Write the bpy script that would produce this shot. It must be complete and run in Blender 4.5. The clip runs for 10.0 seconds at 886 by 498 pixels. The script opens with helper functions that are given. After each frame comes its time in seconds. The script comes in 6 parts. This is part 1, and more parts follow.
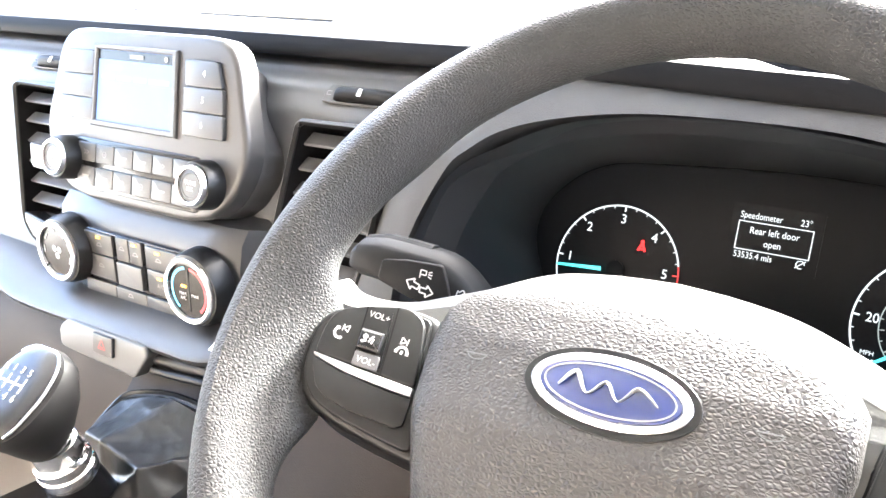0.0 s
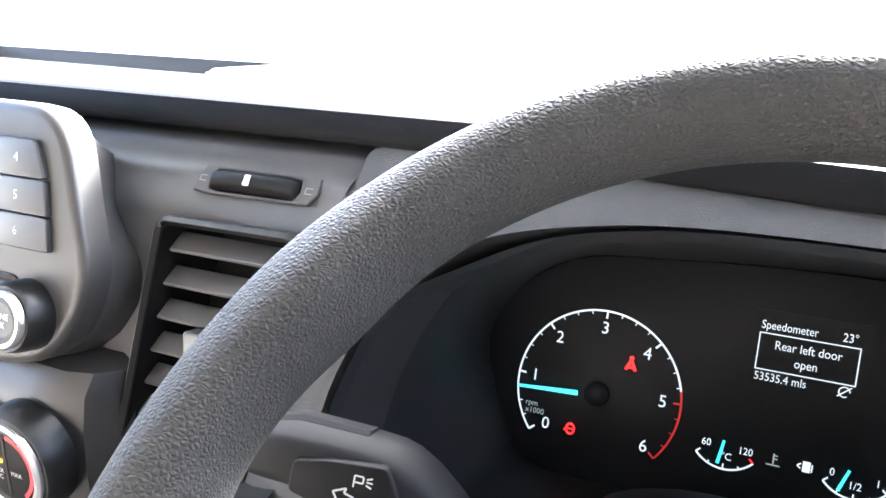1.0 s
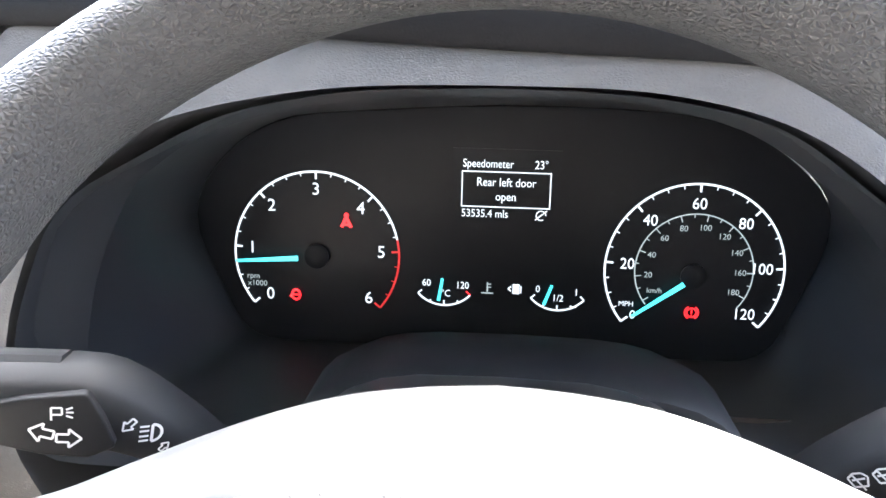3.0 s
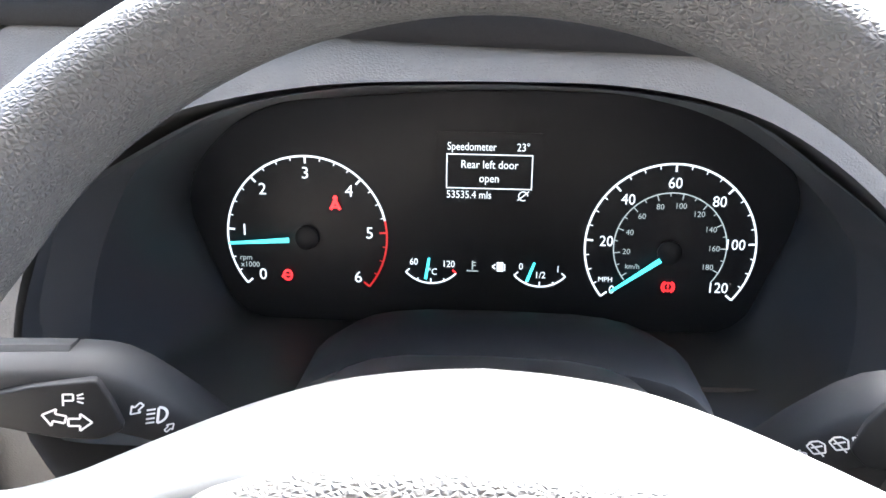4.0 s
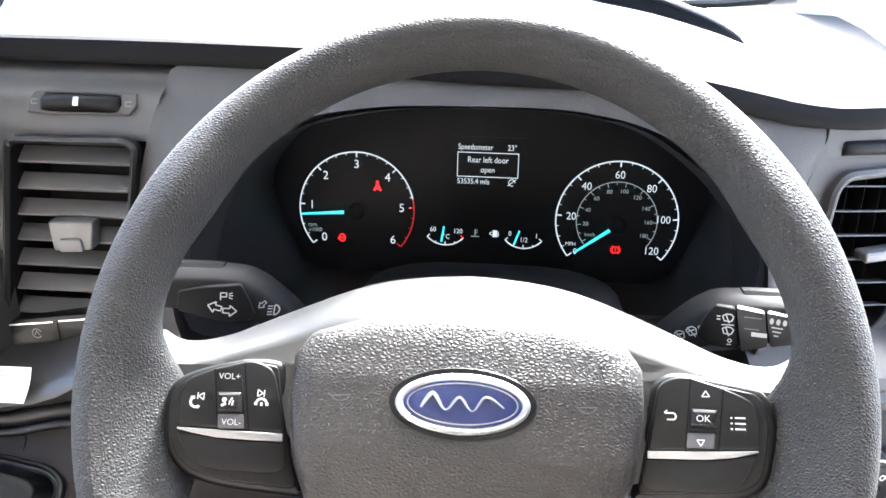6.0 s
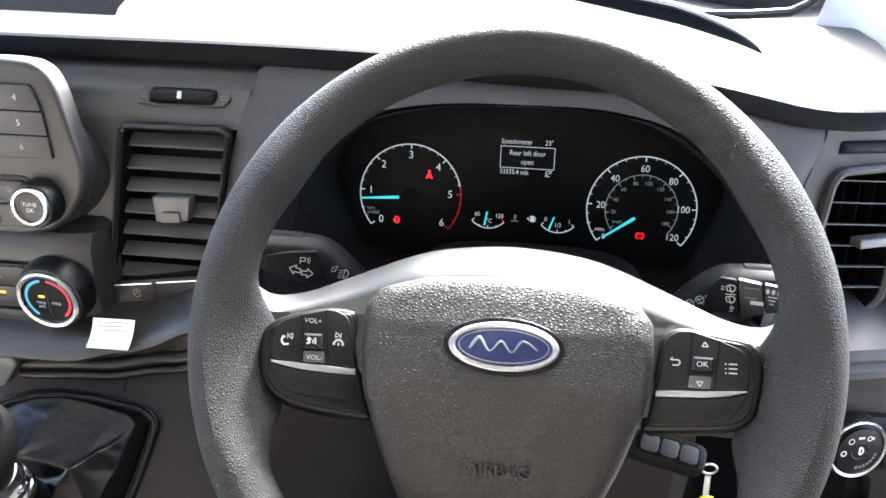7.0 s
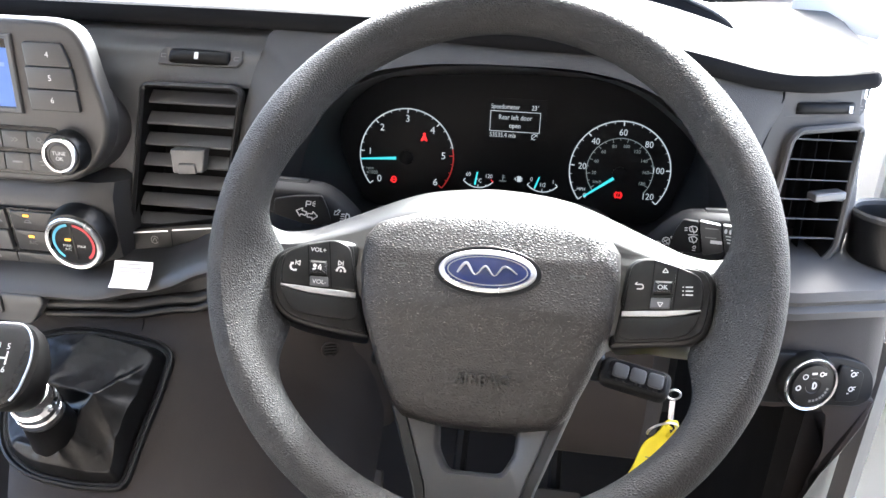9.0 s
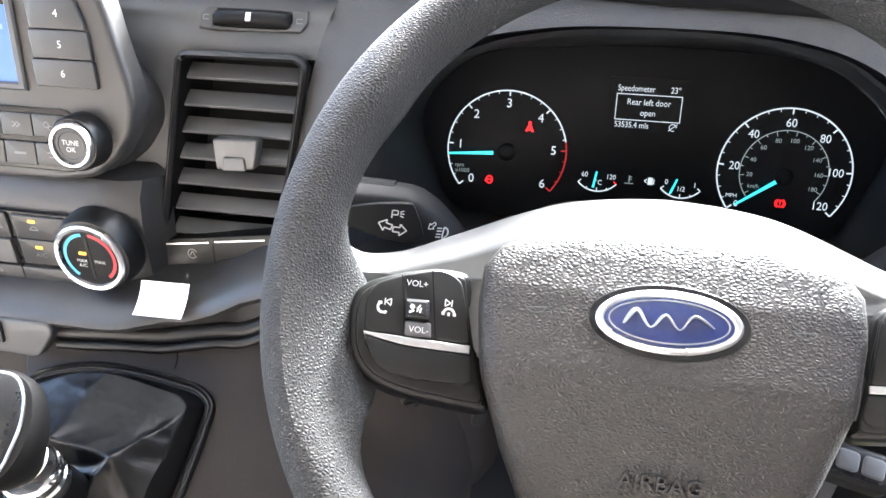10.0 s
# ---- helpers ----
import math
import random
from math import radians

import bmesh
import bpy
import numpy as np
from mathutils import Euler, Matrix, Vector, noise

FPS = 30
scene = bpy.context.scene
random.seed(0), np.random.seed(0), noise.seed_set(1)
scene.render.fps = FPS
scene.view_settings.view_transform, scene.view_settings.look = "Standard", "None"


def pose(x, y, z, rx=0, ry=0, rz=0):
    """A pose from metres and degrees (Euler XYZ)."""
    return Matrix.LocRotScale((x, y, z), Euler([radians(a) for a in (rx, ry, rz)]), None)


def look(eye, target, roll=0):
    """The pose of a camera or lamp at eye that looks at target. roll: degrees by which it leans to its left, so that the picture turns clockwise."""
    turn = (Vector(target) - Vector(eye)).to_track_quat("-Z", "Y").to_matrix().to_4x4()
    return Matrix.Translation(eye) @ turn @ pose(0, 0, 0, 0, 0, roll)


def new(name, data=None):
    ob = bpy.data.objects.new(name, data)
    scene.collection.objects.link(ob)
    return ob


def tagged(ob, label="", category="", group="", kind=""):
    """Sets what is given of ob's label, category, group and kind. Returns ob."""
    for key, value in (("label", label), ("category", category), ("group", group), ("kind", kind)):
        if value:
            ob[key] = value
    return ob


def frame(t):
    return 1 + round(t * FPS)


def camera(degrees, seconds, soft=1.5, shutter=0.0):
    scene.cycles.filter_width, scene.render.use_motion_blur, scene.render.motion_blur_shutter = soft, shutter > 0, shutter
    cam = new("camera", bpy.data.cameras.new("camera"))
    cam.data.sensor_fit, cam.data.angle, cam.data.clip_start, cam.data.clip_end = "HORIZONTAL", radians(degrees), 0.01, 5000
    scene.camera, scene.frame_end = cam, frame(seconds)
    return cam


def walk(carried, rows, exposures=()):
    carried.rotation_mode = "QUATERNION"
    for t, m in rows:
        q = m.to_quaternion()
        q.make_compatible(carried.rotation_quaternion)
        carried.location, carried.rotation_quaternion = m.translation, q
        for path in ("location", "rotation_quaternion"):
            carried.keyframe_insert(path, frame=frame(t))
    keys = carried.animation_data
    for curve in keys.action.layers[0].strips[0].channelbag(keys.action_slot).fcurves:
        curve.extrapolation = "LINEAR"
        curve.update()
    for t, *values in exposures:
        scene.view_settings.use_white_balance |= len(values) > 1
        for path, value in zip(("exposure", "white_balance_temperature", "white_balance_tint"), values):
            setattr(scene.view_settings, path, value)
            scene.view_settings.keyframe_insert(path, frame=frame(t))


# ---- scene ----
cam = camera(56.55, 10.0)
PATH = [
    (0, (0.09575, -0.27709, 0.88186), (-0.92398, 1.35906, 0.34973), 2.85),
    (0.2, (0.06366, -0.24897, 0.89137), (-0.94951, 1.39015, 0.35586), 2.59),
    (0.5, (0.03137, -0.21114, 0.89925), (-0.94133, 1.45263, 0.36471), 2.64),
    (1, (-0.01118, -0.14199, 0.90451), (-0.80845, 1.62204, 0.40192), 2.49),
    (1.5, (-0.01465, -0.13734, 0.89983), (-0.63361, 1.69652, 0.39599), 2.1),
    (2, (-0.01011, -0.13108, 0.89216), (-0.34527, 1.78709, 0.43576), 1.86),
    (2.5, (0.00158, -0.11828, 0.90401), (-0.2287, 1.78522, 0.33512), 1),
    (3, (0.0006, -0.11945, 0.91163), (-0.15877, 1.68423, 0.06233), 0.24),
    (4.5, (0.00342, -0.15102, 0.94227), (-0.11009, 1.61569, 0.01176), 0),
    (5, (0.01001, -0.18921, 0.96091), (-0.0887, 1.57811, 0.02985), 0.21),
    (5.5, (0.01633, -0.2476, 0.97498), (-0.08465, 1.52219, 0.04889), 0.3),
    (6, (0.01933, -0.30877, 0.9939), (-0.14556, 1.45611, 0.06761), 0.22),
    (6.2, (0.01278, -0.33011, 0.99696), (-0.18353, 1.43257, 0.07263), 0.32),
    (7.3, (0.02686, -0.41821, 1.02373), (-0.2246, 1.33858, 0.10153), 0.39),
    (7.5, (0.03037, -0.43682, 1.02471), (-0.22183, 1.31987, 0.10254), 0.48),
    (8, (0.02891, -0.48532, 1.0192), (-0.22133, 1.27092, 0.09561), 0.71),
    (8.5, (0.02986, -0.47962, 1.01466), (-0.21755, 1.27723, 0.09147), 0.87),
    (9, (0.03418, -0.46688, 1.00994), (-0.20523, 1.28971, 0.08415), 1.02),
    (9.5, (0.02116, -0.41901, 0.99437), (-0.21229, 1.33862, 0.06904), 1.13),
    (9.7, (0.00829, -0.37779, 0.97697), (-0.24801, 1.37389, 0.04642), 0.92),
    (10, (-0.03927, -0.31878, 0.94901), (-0.37729, 1.41316, 0.00766), 0.42),
]
EXPOSURES = [(0, 6.19, 6280, 4), (0.5, 5.69, 6080, 4), (1, 5.52, 5880, 4), (2, 5.77, 5880, 4), (3, 6.15, 5880, 4), (4.5, 6.2, 5880, 4), (5.5, 5.72, 5880, 4), (6, 5.2, 5880, 4), (7.5, 4.32, 5880, 4), (8, 4.25, 5880, 4), (8.5, 4.42, 5880, 4), (9, 4.76, 5880, 4), (9.5, 4.97, 5880, 4), (10, 5.29, 5880, 4)]
walk(cam, [(t, look(eye, target, roll)) for t, eye, target, roll in PATH], exposures=EXPOSURES)

# ---- world and sun ----
world = bpy.data.worlds.new("world")
scene.world = world
world.use_nodes = True
wn = world.node_tree.nodes
sky = wn.new("ShaderNodeTexSky")
sky.sky_type = "NISHITA"
sky.sun_disc = False
SUN_ELEV, SUN_ROT = radians(38.5), radians(15)
sky.sun_elevation, sky.sun_rotation = SUN_ELEV, SUN_ROT
sky.air_density, sky.dust_density, sky.ozone_density = 0.6, 6.0, 0.5
bg = wn["Background"]
bg.inputs["Strength"].default_value = 0.15
world.node_tree.links.new(sky.outputs["Color"], bg.inputs["Color"])
sun_data = bpy.data.lights.new("sun", "SUN")
sun_data.energy, sun_data.angle, sun_data.color = 2.8, radians(14.0), (1.0, 0.97, 0.935)
sun = new("sun", sun_data)
sun_way = Vector((math.sin(SUN_ROT) * math.cos(SUN_ELEV), math.cos(SUN_ROT) * math.cos(SUN_ELEV), math.sin(SUN_ELEV)))
sun.matrix_world = look(tuple(sun_way * 20), (0, 0, 0.8))

# ---- materials ----
def mat(name, color, rough=0.5, metal=0.0, grain=0.0, scale=400.0, vary=0.12, coat=0.0, emit=None, power=0.0, kind="noise", spec=0.5, stain=0.0):
    m = bpy.data.materials.new(name)
    m.use_nodes = True
    nt = m.node_tree
    n, l = nt.nodes, nt.links
    b = n["Principled BSDF"]
    b.inputs["Roughness"].default_value = rough
    b.inputs["Metallic"].default_value = metal
    b.inputs["Specular IOR Level"].default_value = spec
    b.inputs["Coat Weight"].default_value = coat
    b.inputs["Coat Roughness"].default_value = 0.08
    tc = n.new("ShaderNodeNewGeometry")
    big = n.new("ShaderNodeTexNoise")
    big.inputs["Scale"].default_value, big.inputs["Detail"].default_value = 14.0, 5.0
    fine = n.new("ShaderNodeTexNoise")
    fine.inputs["Scale"].default_value, fine.inputs["Detail"].default_value = scale, 3.0
    for t in (big, fine):
        l.new(tc.outputs["Position"], t.inputs["Vector"])
    mix = n.new("ShaderNodeMix")
    mix.data_type = "RGBA"
    lo = [c * (1 - vary) for c in color]
    hi = [min(1.0, c * (1 + vary)) for c in color]
    mix.inputs["A"].default_value, mix.inputs["B"].default_value = (*lo, 1), (*hi, 1)
    add = n.new("ShaderNodeMath")
    add.operation = "MULTIPLY_ADD"
    add.inputs[1].default_value, add.inputs[2].default_value = 0.5, 0.0
    l.new(fine.outputs["Fac"], add.inputs[0])
    add2 = n.new("ShaderNodeMath")
    add2.operation = "MULTIPLY_ADD"
    add2.inputs[1].default_value = 0.5
    l.new(big.outputs["Fac"], add2.inputs[0])
    l.new(add.outputs[0], add2.inputs[2])
    l.new(add2.outputs[0], mix.inputs["Factor"])
    l.new(mix.outputs["Result"], b.inputs["Base Color"])
    rr = n.new("ShaderNodeMapRange")
    rr.inputs["To Min"].default_value, rr.inputs["To Max"].default_value = max(0.02, rough - 0.08), min(1, rough + 0.08)
    l.new(big.outputs["Fac"], rr.inputs["Value"])
    l.new(rr.outputs["Result"], b.inputs["Roughness"])
    if grain:
        bump = n.new("ShaderNodeBump")
        bump.inputs["Distance"].default_value = 0.001
        bump.inputs["Strength"].default_value = grain
        if kind == "leather":
            warp = n.new("ShaderNodeTexNoise")
            warp.inputs["Scale"].default_value, warp.inputs["Detail"].default_value = scale * 0.5, 2.0
            l.new(tc.outputs["Position"], warp.inputs["Vector"])
            sc = n.new("ShaderNodeVectorMath")
            sc.operation = "SCALE"
            sc.inputs["Scale"].default_value = 0.75 / scale
            l.new(warp.outputs["Color"], sc.inputs[0])
            off = n.new("ShaderNodeVectorMath")
            l.new(tc.outputs["Position"], off.inputs[0])
            l.new(sc.outputs["Vector"], off.inputs[1])
            stretch = n.new("ShaderNodeVectorMath")
            stretch.operation = "MULTIPLY"
            stretch.inputs[1].default_value = (0.72, 1.0, 1.0)
            l.new(off.outputs["Vector"], stretch.inputs[0])
            vor = n.new("ShaderNodeTexVoronoi")
            vor.feature = "DISTANCE_TO_EDGE"
            vor.inputs["Scale"].default_value = scale
            l.new(stretch.outputs["Vector"], vor.inputs["Vector"])
            ramp = n.new("ShaderNodeMapRange")
            ramp.interpolation_type = "SMOOTHSTEP"
            ramp.inputs["From Max"].default_value = 0.42
            l.new(vor.outputs["Distance"], ramp.inputs["Value"])
            wrinkle = n.new("ShaderNodeMath")
            wrinkle.operation = "MULTIPLY_ADD"
            wrinkle.inputs[1].default_value = 0.25
            l.new(warp.outputs["Fac"], wrinkle.inputs[0])
            l.new(ramp.outputs["Result"], wrinkle.inputs[2])
            l.new(wrinkle.outputs[0], bump.inputs["Height"])
        else:
            l.new(fine.outputs["Fac"], bump.inputs["Height"])
        l.new(bump.outputs["Normal"], b.inputs["Normal"])
    if emit:
        b.inputs["Emission Color"].default_value = (*emit, 1)
        b.inputs["Emission Strength"].default_value = power
    return m


M_RIM = mat("rim_leather_grain", (0.0285, 0.0283, 0.0283), 0.57, grain=0.5, scale=600, kind="leather", vary=0.2, spec=0.11)
M_COVER = mat("cover_leather_grain", (0.0215, 0.0194, 0.0178), 0.47, grain=0.42, scale=580, kind="leather", vary=0.2, spec=0.4)
M_HUB = mat("smooth_hub_plastic", (0.044, 0.0435, 0.0425), 0.47, grain=0.05, scale=900, spec=0.75)
M_DASH = mat("dash_plastic", (0.046, 0.0458, 0.0470), 0.55, grain=0.06, scale=900, kind="leather", vary=0.12, spec=0.25)
M_PAD = mat("top_pad_grain", (0.0175, 0.0175, 0.0182), 0.5, grain=0.12, scale=560, kind="leather", vary=0.12, spec=0.35)
M_PANEL = mat("satin_dark_panel", (0.046, 0.047, 0.049), 0.48, grain=0.03, scale=1200, vary=0.15)
M_LOUVRE = mat("louvre_plastic", (0.058, 0.059, 0.062), 0.42, grain=0.03, scale=1200)
M_SURR = mat("binnacle_grain", (0.049, 0.049, 0.050), 0.65, grain=0.14, scale=800, kind="leather", spec=0.12)
M_LOWER = mat("taupe_lower_plastic", (0.0220, 0.0190, 0.0179), 0.62, grain=0.1, scale=800, kind="leather", vary=0.14, spec=0.14)
M_BLACK = mat("black_plastic", (0.0055, 0.0055, 0.0058), 0.36, grain=0.02, scale=1000, spec=0.28)
M_SOFTBLK = mat("soft_black_plastic", (0.007, 0.007, 0.0075), 0.55, grain=0.02, scale=1000, spec=0.12)
M_STALK = mat("matt_stalk_plastic", (0.0095, 0.0095, 0.0100), 0.62, grain=0.02, scale=1000, spec=0.16)
# Lip plastic set far below the pad's tone: its shade is put into colour.
M_LIP = mat("shaded_lip_plastic", (0.0042, 0.0042, 0.0047), 0.6, grain=0.08, scale=700, kind="leather", spec=0.06)
M_DARKSAT = mat("dark_satin_plastic", (0.0212, 0.0207, 0.0208), 0.44, grain=0.03, scale=1200, vary=0.15)
M_WELL = mat("well_black_plastic", (0.0145, 0.015, 0.0165), 0.5, grain=0.03, scale=1000)
M_BTN = mat("button_black", (0.0155, 0.0155, 0.0162), 0.42, grain=0.02, scale=1400)
M_GLOSS = mat("gloss_black", (0.008, 0.008, 0.009), 0.2, spec=0.3)
# Near-black for joints; also puts the shade of recesses and footwell into colour.
M_DARK = mat("shade_and_joint_black", (0.006, 0.006, 0.0065), 0.8, grain=0.05, spec=0.1)
M_CHROME = mat("satin_chrome", (0.62, 0.62, 0.63), 0.28, metal=1.0, vary=0.04)
M_SATIN = mat("satin_silver_trim", (0.42, 0.42, 0.43), 0.34, metal=1.0, vary=0.05)
M_SILVER = mat("silver_plastic", (0.25, 0.255, 0.26), 0.35, metal=0.6, vary=0.05)
M_GREYSP = mat("grey_spoke_plastic", (0.066, 0.067, 0.070), 0.4, grain=0.03, scale=1000)
M_BOOT = mat("gaiter_leatherette", (0.0026, 0.0026, 0.0029), 0.36, grain=0.06, scale=900, kind="leather", spec=0.22)
M_BRIGHT = mat("bright_chrome", (0.88, 0.88, 0.89), 0.13, metal=1.0, vary=0.03)
M_HAZARD = mat("unlit_hazard_red", (0.16, 0.012, 0.012), 0.4, vary=0.05)
M_KEYPAD = mat("grey_rubber_pad", (0.045, 0.046, 0.048), 0.6, vary=0.1)
M_WHITE = mat("white_print", (0.5, 0.5, 0.5), 0.5, vary=0.03)
M_GREYPRINT = mat("dim_print", (0.14, 0.14, 0.14), 0.5, vary=0.03)
M_CLUSTER = mat("cluster_face", (0.008, 0.0088, 0.0108), 0.4, vary=0.1, spec=0.1)
M_DIAL = mat("dial_print_lit", (0.35, 0.36, 0.37), 0.5, emit=(0.85, 0.9, 0.95), power=0.024, vary=0.03)
M_DIALDIM = mat("dial_print_dim", (0.2, 0.22, 0.22), 0.5, emit=(0.6, 0.68, 0.68), power=0.0117, vary=0.03)
M_CYAN = mat("needle_cyan", (0.1, 0.6, 0.62), 0.4, emit=(0.08, 0.62, 0.66), power=0.0433, vary=0.03)
M_RED = mat("warning_red", (0.5, 0.01, 0.01), 0.4, emit=(1.0, 0.015, 0.02), power=0.0533, vary=0.03)
M_REDLINE = mat("red_zone_line", (0.4, 0.02, 0.02), 0.4, emit=(0.8, 0.02, 0.02), power=0.0100, vary=0.03)
M_AMBER = mat("amber_lamp", (0.8, 0.3, 0.02), 0.4, emit=(1.0, 0.42, 0.04), power=0.1000, vary=0.03)
M_BLUE = mat("badge_blue", (0.005, 0.013, 0.075), 0.22, coat=0.5, vary=0.05)
M_COLD = mat("cold_arc_blue", (0.08, 0.36, 0.55), 0.4, vary=0.05)
M_HOT = mat("hot_arc_red", (0.5, 0.02, 0.03), 0.4, vary=0.05)
M_SCREEN = mat("lit_screen", (0.06, 0.10, 0.25), 0.3, emit=(0.30, 0.46, 1.0), power=0.014, vary=0.05, spec=0.1)
M_FAINT = mat("faint_label_print", (0.36, 0.36, 0.36), 0.7, vary=0.05)
M_SCRTXT = mat("screen_text", (0.1, 0.15, 0.35), 0.3, emit=(0.12, 0.2, 0.5), power=0.0100, vary=0.05)
M_PAPER = mat("paper_label", (0.85, 0.85, 0.84), 0.7, grain=0.03, vary=0.03)
M_YELLOW = mat("yellow_tag", (0.6, 0.5, 0.015), 0.5, grain=0.05, vary=0.08)
M_SKIN = mat("white_van_paint", (0.8, 0.8, 0.8), 0.3, coat=0.4, vary=0.03)
M_TRIM = mat("pale_pillar_trim", (0.75, 0.75, 0.74), 0.7, grain=0.05, vary=0.05)
M_REAR = mat("grey_bulkhead_cloth", (0.325, 0.29, 0.262), 0.9, grain=0.1, scale=700)
M_ROOF = mat("headliner_cloth", (0.6, 0.6, 0.59), 0.9, grain=0.1, scale=700)
M_FLOOR = mat("cab_floor_rubber", (0.02, 0.02, 0.021), 0.8, grain=0.3, scale=300)
M_GROUND = mat("pale_concrete", (0.32, 0.32, 0.31), 0.9, grain=0.3, scale=60, vary=0.25)
M_SEAL = mat("rubber_seal", (0.015, 0.015, 0.015), 0.7)

# ---- builders ----
AT = {}
# The dashboard's own axes lean against the upright world about the middle of the wheel.
LEANT = Matrix.Translation((0, 0, 0.75)) @ Matrix.Rotation(radians(-7), 4, "X") @ Matrix.Translation((0, 0, -0.75))


def frm(o, tilt=0.0, yaw=0.0, roll=0.0):
    """A panel's own axes: x right, y up, z to the driver; tilt leans its top away, yaw turns its face to +x."""
    return Matrix.Translation(o) @ Matrix.Rotation(radians(yaw), 4, "Z") @ Matrix.Rotation(radians(90 - tilt), 4, "X") @ Matrix.Rotation(radians(roll), 4, "Z")


def thing(name, o, label, category, group="", kind=""):
    e = new(name)
    e.empty_display_size = 0.02
    e.location = LEANT @ Vector(o)
    AT[e.name] = LEANT @ Vector(o)
    return tagged(e, label, category, group, kind)


def part(name, bm, material, parent=None, label="", smooth=True, m=None, upright=False):
    if m is not None:
        bm.transform(m)
    if not upright:
        bm.transform(LEANT)
    bmesh.ops.recalc_face_normals(bm, faces=bm.faces[:])
    me = bpy.data.meshes.new(name)
    cos = [v.co for v in bm.verts]
    c = Vector([(min(q[i] for q in cos) + max(q[i] for q in cos)) / 2 for i in range(3)]) if cos else Vector()
    bm.transform(Matrix.Translation(-c))
    bm.to_mesh(me)
    bm.free()
    if smooth:
        me.polygons.foreach_set("use_smooth", [True] * len(me.polygons))
        me.set_sharp_from_angle(angle=radians(38))
    me.materials.append(material)
    ob = new(name, me)
    AT[ob.name] = c
    ob.location = c
    if parent is not None:
        ob.parent = parent
        ob.location = c - AT[parent.name]
    return tagged(ob, label)


def rounded(pts, r, n=5):
    """A polygon's corners rounded; r is one radius or one for each corner."""
    out, k = [], len(pts)
    rs = r if isinstance(r, (list, tuple)) else [r] * k
    for i in range(k):
        p, a, b = Vector(pts[i]), Vector(pts[i - 1]), Vector(pts[(i + 1) % k])
        da, db = (a - p), (b - p)
        d = min(rs[i], da.length * 0.48, db.length * 0.48)
        if d < 1e-6:
            out.append(tuple(p))
            continue
        s, e = p + da.normalized() * d, p + db.normalized() * d
        for j in range(n + 1):
            t = j / n
            out.append(tuple(s * (1 - t) ** 2 + p * 2 * t * (1 - t) + e * t * t))
    return out


def inset(pts, d):
    """Moves a polygon's outline inwards by d, for shapes without narrow necks."""
    area = sum(a[0] * b[1] - b[0] * a[1] for a, b in zip(pts, pts[1:] + pts[:1]))
    s = 1 if area > 0 else -1
    out = []
    k = len(pts)
    for i in range(k):
        p, a, b = Vector(pts[i]), Vector(pts[i - 1]), Vector(pts[(i + 1) % k])
        u, v = (p - a), (b - p)
        if u.length < 1e-9 or v.length < 1e-9:
            out.append(tuple(p))
            continue
        u.normalize(), v.normalize()
        nu, nv = Vector((-u.y, u.x)), Vector((-v.y, v.x))
        w = nu + nv
        w = w / max(0.3, w.length_squared) * 2
        out.append(tuple(p + w * (d * s)))
    return out


def rings(levels, cap0=True, cap1=True, closed=True):
    """A skin over rings of 3D points, all with the same count."""
    bm = bmesh.new()
    rows = [[bm.verts.new(p) for p in ring] for ring in levels]
    k = len(rows[0])
    for a, b in zip(rows, rows[1:]):
        for i in range(k if closed else k - 1):
            j = (i + 1) % k
            bm.faces.new((a[i], a[j], b[j], b[i]))
    if cap0:
        bm.faces.new(rows[0][::-1])
    if cap1:
        bm.faces.new(rows[-1])
    return bm


def plate(pts, d, bev=0.0, z0=0.0, n=3, dome=None):
    """An outline with thickness d along z and a rounded front edge."""
    lv = [[(x, y, z0) for x, y in pts]]
    if bev > 0:
        for j in range(n + 1):
            a = j / n * math.pi / 2
            q = inset(pts, bev * (1 - math.cos(a)))
            lv.append([(x, y, z0 + d - bev * (1 - math.sin(a))) for x, y in q])
    else:
        lv.append([(x, y, z0 + d) for x, y in pts])
    return rings(lv)


def slab(w, h, d, r=0.0, bev=0.0, c=(0, 0), z0=0.0, n=3):
    p = [(c[0] - w / 2, c[1] - h / 2), (c[0] + w / 2, c[1] - h / 2), (c[0] + w / 2, c[1] + h / 2), (c[0] - w / 2, c[1] + h / 2)]
    return plate(rounded(p, r, 4) if r else p, d, bev, z0, n)


def bezel(outer, inner, d, bev=0.001, z0=0.0):
    """A frame between two outlines of equal count, with rounded front edges."""
    lv = [[(x, y, z0) for x, y in outer], [(x, y, z0 + d - bev) for x, y in outer], [(x, y, z0 + d) for x, y in inset(outer, bev)],
          [(x, y, z0 + d) for x, y in inset(inner, -bev)], [(x, y, z0 + d - bev) for x, y in inner], [(x, y, z0) for x, y in inner]]
    lv.append(lv[0])
    bm = rings(lv, False, False)
    bmesh.ops.remove_doubles(bm, verts=bm.verts[:], dist=1e-7)
    return bm


def lathe(profile, n=40, cap=True):
    """Profile of (radius, z) turned about z."""
    return rings([[(r * math.cos(2 * math.pi * i / n), r * math.sin(2 * math.pi * i / n), z) for i in range(n)] for r, z in profile], cap, cap)


